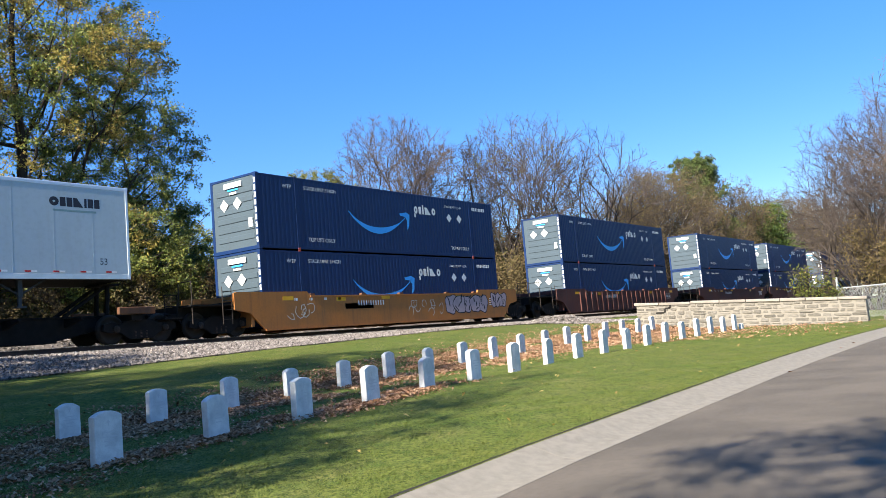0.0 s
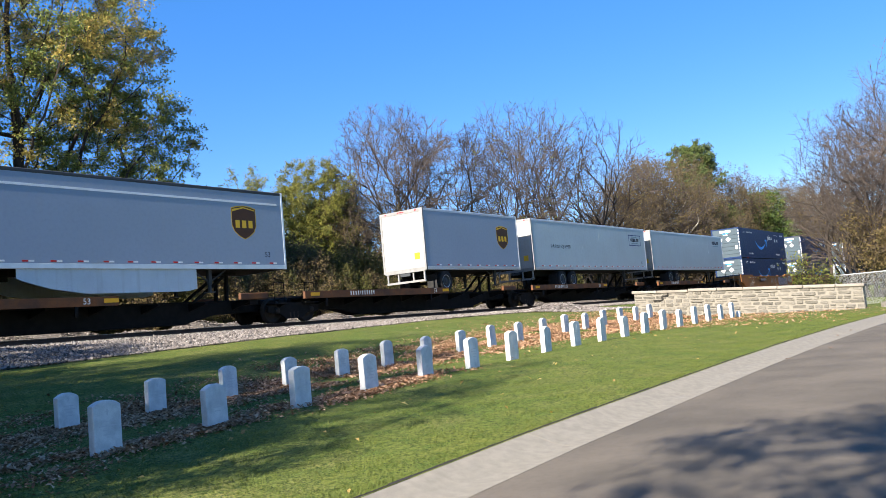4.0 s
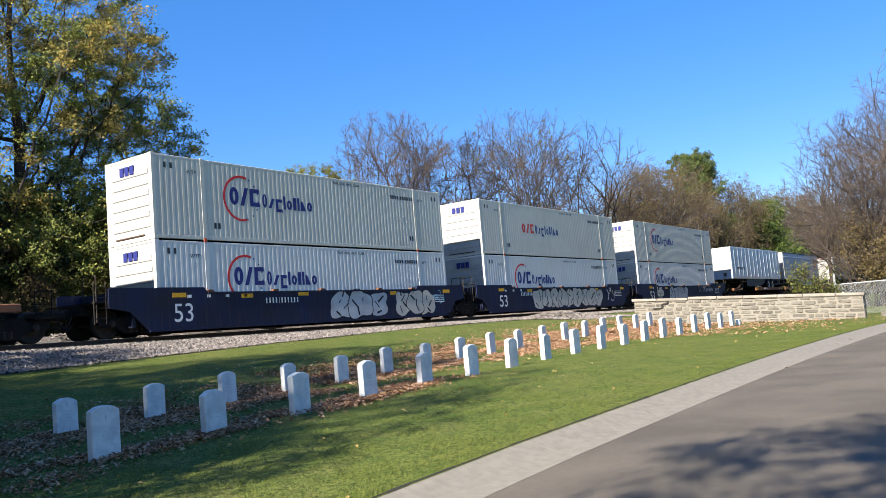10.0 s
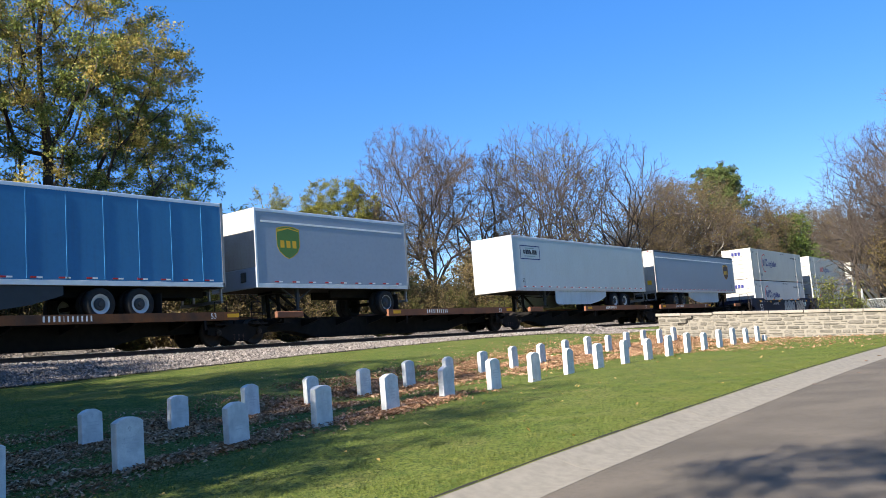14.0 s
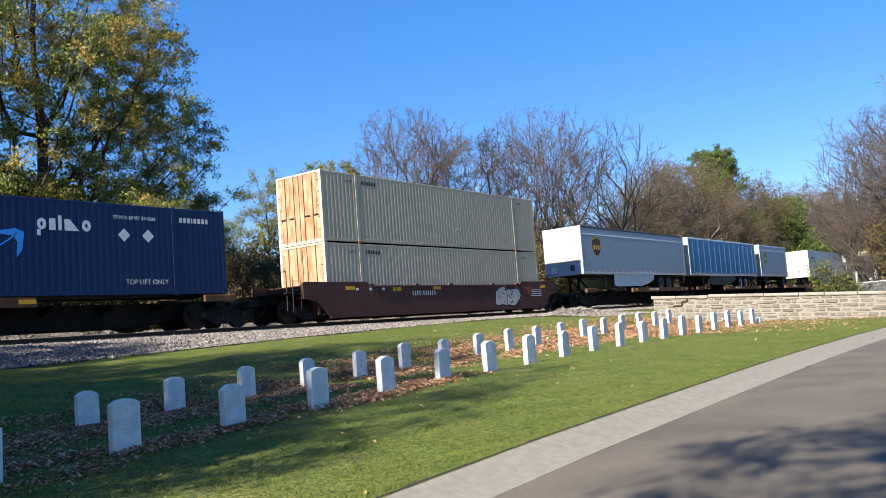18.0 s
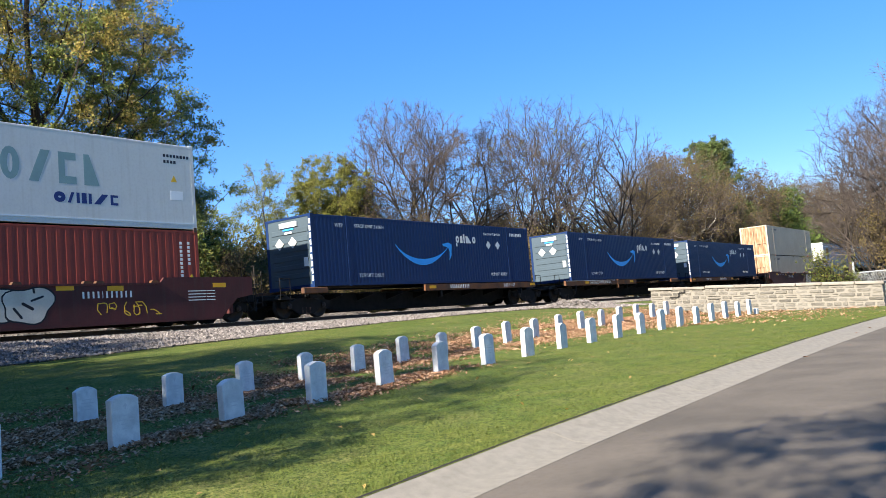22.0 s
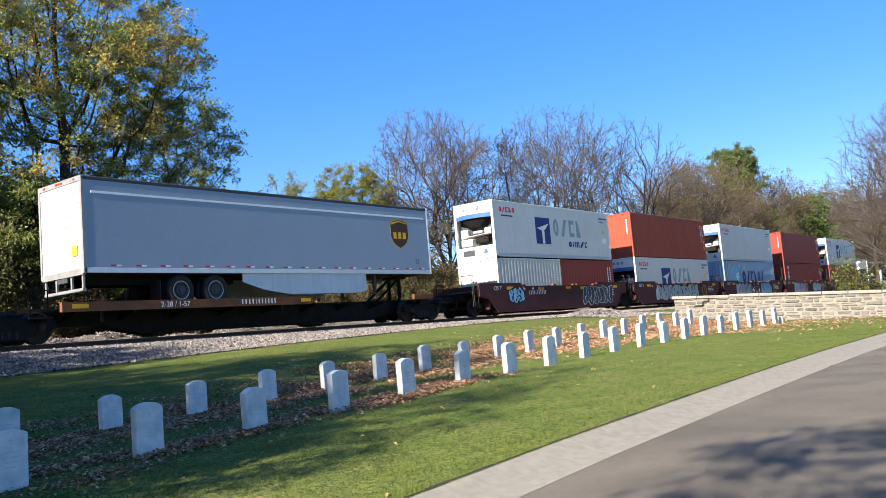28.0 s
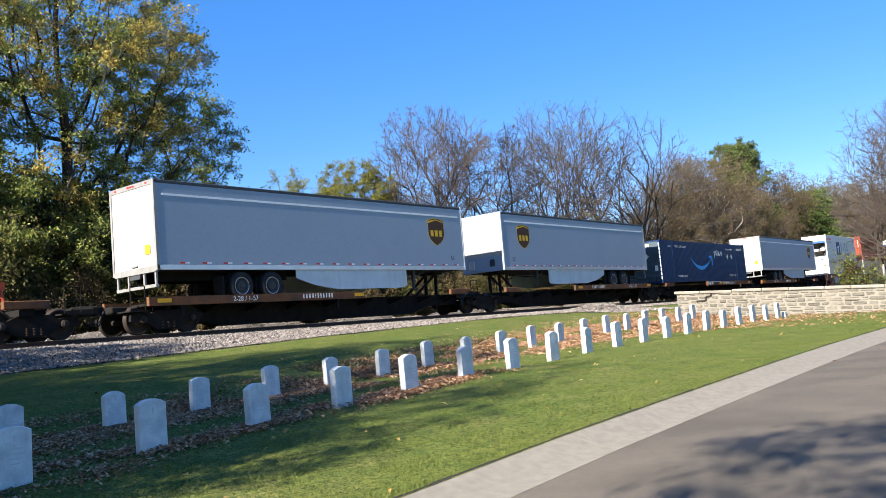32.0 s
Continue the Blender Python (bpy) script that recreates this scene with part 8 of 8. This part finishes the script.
for i in range(24):
    x = 52 + (i % 12) * 5.0 + r.uniform(-1, 1)
    y = 0.118 * x - 0.6 + (i // 12) * -2.6 + r.uniform(-0.5, 0.5)
    tree("shrub", x, y, (brush if i % 3 else brush_g), "tangled thicket with dry tan and green leaves", BARK_GREY, TWIG, "shrub", "thicket beyond the wall", r.uniform(0, 6), r.uniform(0.7, 1.1) * (1 + (x - 52) * 0.008))
for i in range(14):
    x = 118 + i * 6.5
    tree("shrub", x, 0.135 * x + r.uniform(-2.0, 1.5), brush, "far brown thicket beside the railway", BARK_GREY, TWIG, "shrub", "thicket beyond the wall", r.uniform(0, 6), r.uniform(1.5, 2.2))
bush = filled(81, [(0, 0, 0.9, 0.45, 0.7, 0.9), (0.1, 0.35, 1.7, 0.4, 0.5, 0.5), (0, -0.45, 1.35, 0.35, 0.4, 0.5)], 150, 0.15, 0.03, 3, 0.35, BARK_GREY, BARK_GREY, YELLOWLEAF, 3, 0.055, 0.13, thin=0.006, keep=0.75)
tree("bush", 35.6, 7.95, bush, "arching bush with bright yellow-green leaves behind the wall", BARK_GREY, BARK_GREY, "bush", scale=1.0)
tree("bush", 36.2, 7.2, bush, "yellow-green bush beside the grey fence post", BARK_GREY, BARK_GREY, "bush", turn=2.0, scale=0.62)

# wooden utility pole among the trees beyond the wall
pole = empty("utility_pole", Matrix.Translation((70, 13.9, ground_z(70, 13.9))), "weathered wooden utility pole with one crossarm", "utility pole")
part("pole", M().tube((0, 0, -0.5), (0, 0, 8.2), 0.16, 0.11, 10), BARK, pole)
part("crossarm", M().cbox(-0.06, 0.06, -1.0, 1.0, 7.3, 7.45, 0.01), BARK, pole)
for dy in (-0.85, -0.35, 0.35, 0.85):
    part("insulator", M().lathe([(0.0, 0.16), (0.04, 0.15), (0.06, 0.06), (0.03, 0.0)], "z", 8, (0, dy, 7.45)), GALV, pole)

# far woods closing the distance
fw = np.random.default_rng(9)
segs_v, segs_f = [], []
fc = 9000
ang = fw.uniform(radians(-30), radians(100), fc)
rad = fw.uniform(150, 260, fc)
px, py = np.sin(ang) * rad, np.cos(ang) * rad
ok = py > 50
px, py = px[ok], py[ok]
base = 2.0
top = 9 + 7 * np.sin(px * 0.05) ** 2 + 4 * np.sin(py * 0.13 + px * 0.02)
pz = base + top * np.sqrt(fw.random(len(px)))
tips = [((a, b, c), None) for a, b, c in zip(px, py, pz)]
vs, fs = leaf_cloud(tips, 4, 0.8, 1.1, 12)
solid("far_woods", arrays("far_woods", vs, fs, DRYLEAF), DRYLEAF, label="distant brown autumn woods", category="woods", kind="stuff")

# trees standing outside the view whose shade lies on the lawn and the drive
tree("oak_tree", -9.5, 13.0, oak_far, "leafy oak beside the lawn shading the first headstones", BARK, BARK, turn=1.2, scale=0.82)
tree("oak_tree", -6.6, 9.8, oak_far, "small leafy oak beside the headstones", BARK, BARK, turn=5.0, scale=0.5)
tree("oak_tree", 1.4, 20.9, oak_far, "small leafy oak near the railway bank", BARK, BARK, turn=0.7, scale=0.4)
tree("oak_tree", -14.0, 12.4, oak_far, "leafy oak behind the first one beside the lawn", BARK, BARK, turn=3.0, scale=0.72)
tree("oak_tree", -10.0, 9.7, oak_far, "leafy oak in the row beside the lawn", BARK, BARK, turn=4.0, scale=0.56)
tree("oak_tree", -13.5, 15.8, oak_far, "leafy oak on the bank beside the railway", BARK, BARK, turn=0.4, scale=0.7)
thin_oak = filled(13, [(0, 0, 8.4, 4.2, 4.0, 4.0), (3.2, 0, 6.6, 2.6, 2.6, 2.2), (-3.4, 0, 7.6, 3, 3, 3)], 420, 2.2, 0.3, 3, 0.6, BARK, BARK, OAKLEAF, 18, 0.075, 0.2, keep=0.75)
tree("oak_tree", -3.4, 8.7, thin_oak, "young thin-leaved oak close to the headstones", BARK, BARK, turn=2.0, scale=0.58)
tree("oak_tree", -9.6, -1.3, thin_oak, "thin-leaved oak beside the drive casting dappled shade", BARK, BARK)


# ---- fallen leaves and grass ----
def litter(n, xa, xb, centre, width, size, seed, material, label, zf=lawn_z):
    q = np.random.default_rng(seed)
    x = xa + (xb - xa) * q.random(n)
    y = centre(x) + q.normal(0, 1, n) * width(x)
    good = (y > KERB_Y + 0.1) & (y < 20.2)
    x, y = x[good], y[good]
    clump = np.array([noise.noise((a * 0.9, b * 1.3, 5.0)) for a, b in zip(x, y)]) + q.normal(0, 0.25, len(x))
    x, y = x[clump > -0.05], y[clump > -0.05]
    z = np.array([zf(a, b) for a, b in zip(x, y)]) + q.uniform(0.006, 0.05, len(x))
    m = len(x)
    a = q.uniform(0, 6.28, m)
    tilt = q.normal(0, 0.35, (m, 2))
    s = size * q.uniform(0.6, 1.3, m)
    d = np.stack([np.cos(a), np.sin(a), tilt[:, 0]], 1) * s[:, None]
    e = np.stack([-np.sin(a), np.cos(a), tilt[:, 1]], 1) * (s * 0.55)[:, None]
    up = np.zeros((m, 3))
    up[:, 2] = s * 0.4
    c = np.stack([x, y, z], 1)
    vs = np.stack([c - d, c - e + up * 0.5, c + d, c + e + up], 1).reshape(-1, 3)
    fs = (np.arange(m) * 4)[:, None] + np.array([0, 1, 2, 3])
    solid("fallen_leaves", arrays("fallen_leaves", vs, fs, material), material, label=label, category="leaves", kind="stuff")


litter(52000, 1, 34, lambda x: 11.4 + 0.045 * x - 0.02 * np.abs(x - 10), lambda x: 0.5 + 0.02 * x, 0.03, 21, FALLEN, "brown fallen leaves lying along the rows")
litter(30000, 1, 12, lambda x: 8.0 + 0.05 * x, lambda x: 0.24 + 0.1 * np.clip(6 - x, 0, 3), 0.029, 22, FALLEN, "brown fallen leaves drifted against the front headstones")
litter(46000, 1, 11, lambda x: 10.85 + 0.03 * x, lambda x: 0.55 + 0 * x, 0.03, 26, FALLEN, "thick brown leaves before the back row of headstones")
litter(34000, 12, 33, lambda x: 11.7 + 0.03 * x, lambda x: 0.9 + 0 * x, 0.034, 23, FALLEN, "rust-brown fallen leaves on the bank")
litter(12000, 22, 34, lambda x: 10.5 + 0 * x, lambda x: 2.6 + 0 * x, 0.034, 25, FALLEN, "brown fallen leaves before the stone wall")
litter(260, 2, 30, lambda x: 7.0 + 0.02 * x, lambda x: 1.6 + 0 * x, 0.035, 24, YELLOWFALL, "scattered yellow fallen leaves on the lawn")

q = np.random.default_rng(31)
n = 300000
bx_ = 2.5 + 26 * q.random(n) ** 1.7
by_ = KERB_Y + 0.02 + (20.3 - KERB_Y) * q.random(n) ** 1.5
bz_ = np.array([lawn_z(a, b) for a, b in zip(bx_, by_)])
hgt = q.uniform(0.012, 0.03, n) * (1 + 0.4 * np.sin(bx_ * 5.1) * np.sin(by_ * 4.3))
a = q.uniform(0, 6.28, n)
wd = 0.0042
c = np.stack([bx_, by_, bz_ - 0.004], 1)
d = np.stack([np.cos(a) * wd, np.sin(a) * wd, 0 * a], 1)
tip = c + np.stack([q.normal(0, 0.022, n), q.normal(0, 0.022, n), hgt], 1)
vs = np.stack([c - d, c + d, tip], 1).reshape(-1, 3)
fs = (np.arange(n) * 3)[:, None] + np.array([0, 1, 2])
solid("grass_blades", arrays("grass_blades", vs, fs, BLADE), BLADE, label="short mown grass blades of the lawn", category="grass", kind="stuff")
# a few dry leaves on the drive
for i in range(16):
    lx, ly = r.uniform(5, 22), r.uniform(-0.5, 3.9)
    s = r.uniform(0.035, 0.06)
    mb = M().add([(-s, 0, 0.004), (0, -s * 0.6, 0.014), (s, 0, 0.006), (0, s * 0.6, 0.02)], [(0, 1, 2, 3)])
    solid("dry_leaf", mb, FALLEN, Matrix.Translation((lx, ly, float(road_line(lx)) - 0.19)) @ Matrix.Rotation(r.uniform(0, 6), 4, "Z"), "curled brown leaf on the asphalt", "leaf", "dry leaves on the drive")


# ---- what moves ----
def travelled(t):
    return 14.779 * t + 0.005274 * t * t


def motions():
    for ob in rolling:
        p = ob.matrix_basis.translation.copy()
        walk(ob, [(t, Matrix.Translation((p.x + travelled(t), p.y, p.z))) for t in range(0, 33, 4)])
    # wheels roll with the way travelled; all wheelsets of one axle place share the turn
    keyed = {}
    for w, dx in spinning:
        if dx not in keyed:
            walk(w, [(k / FPS, Matrix.Translation((dx, 0, 0.457)) @ Matrix.Rotation(travelled(k / FPS) / 0.457, 4, "Y")) for k in range(0, 32 * FPS + 1)])
            keyed[dx] = w.animation_data
        else:
            w.rotation_mode = "QUATERNION"
            w.animation_data_create()
            w.animation_data.action = keyed[dx].action
            w.animation_data.action_slot = keyed[dx].action_slot


motions()
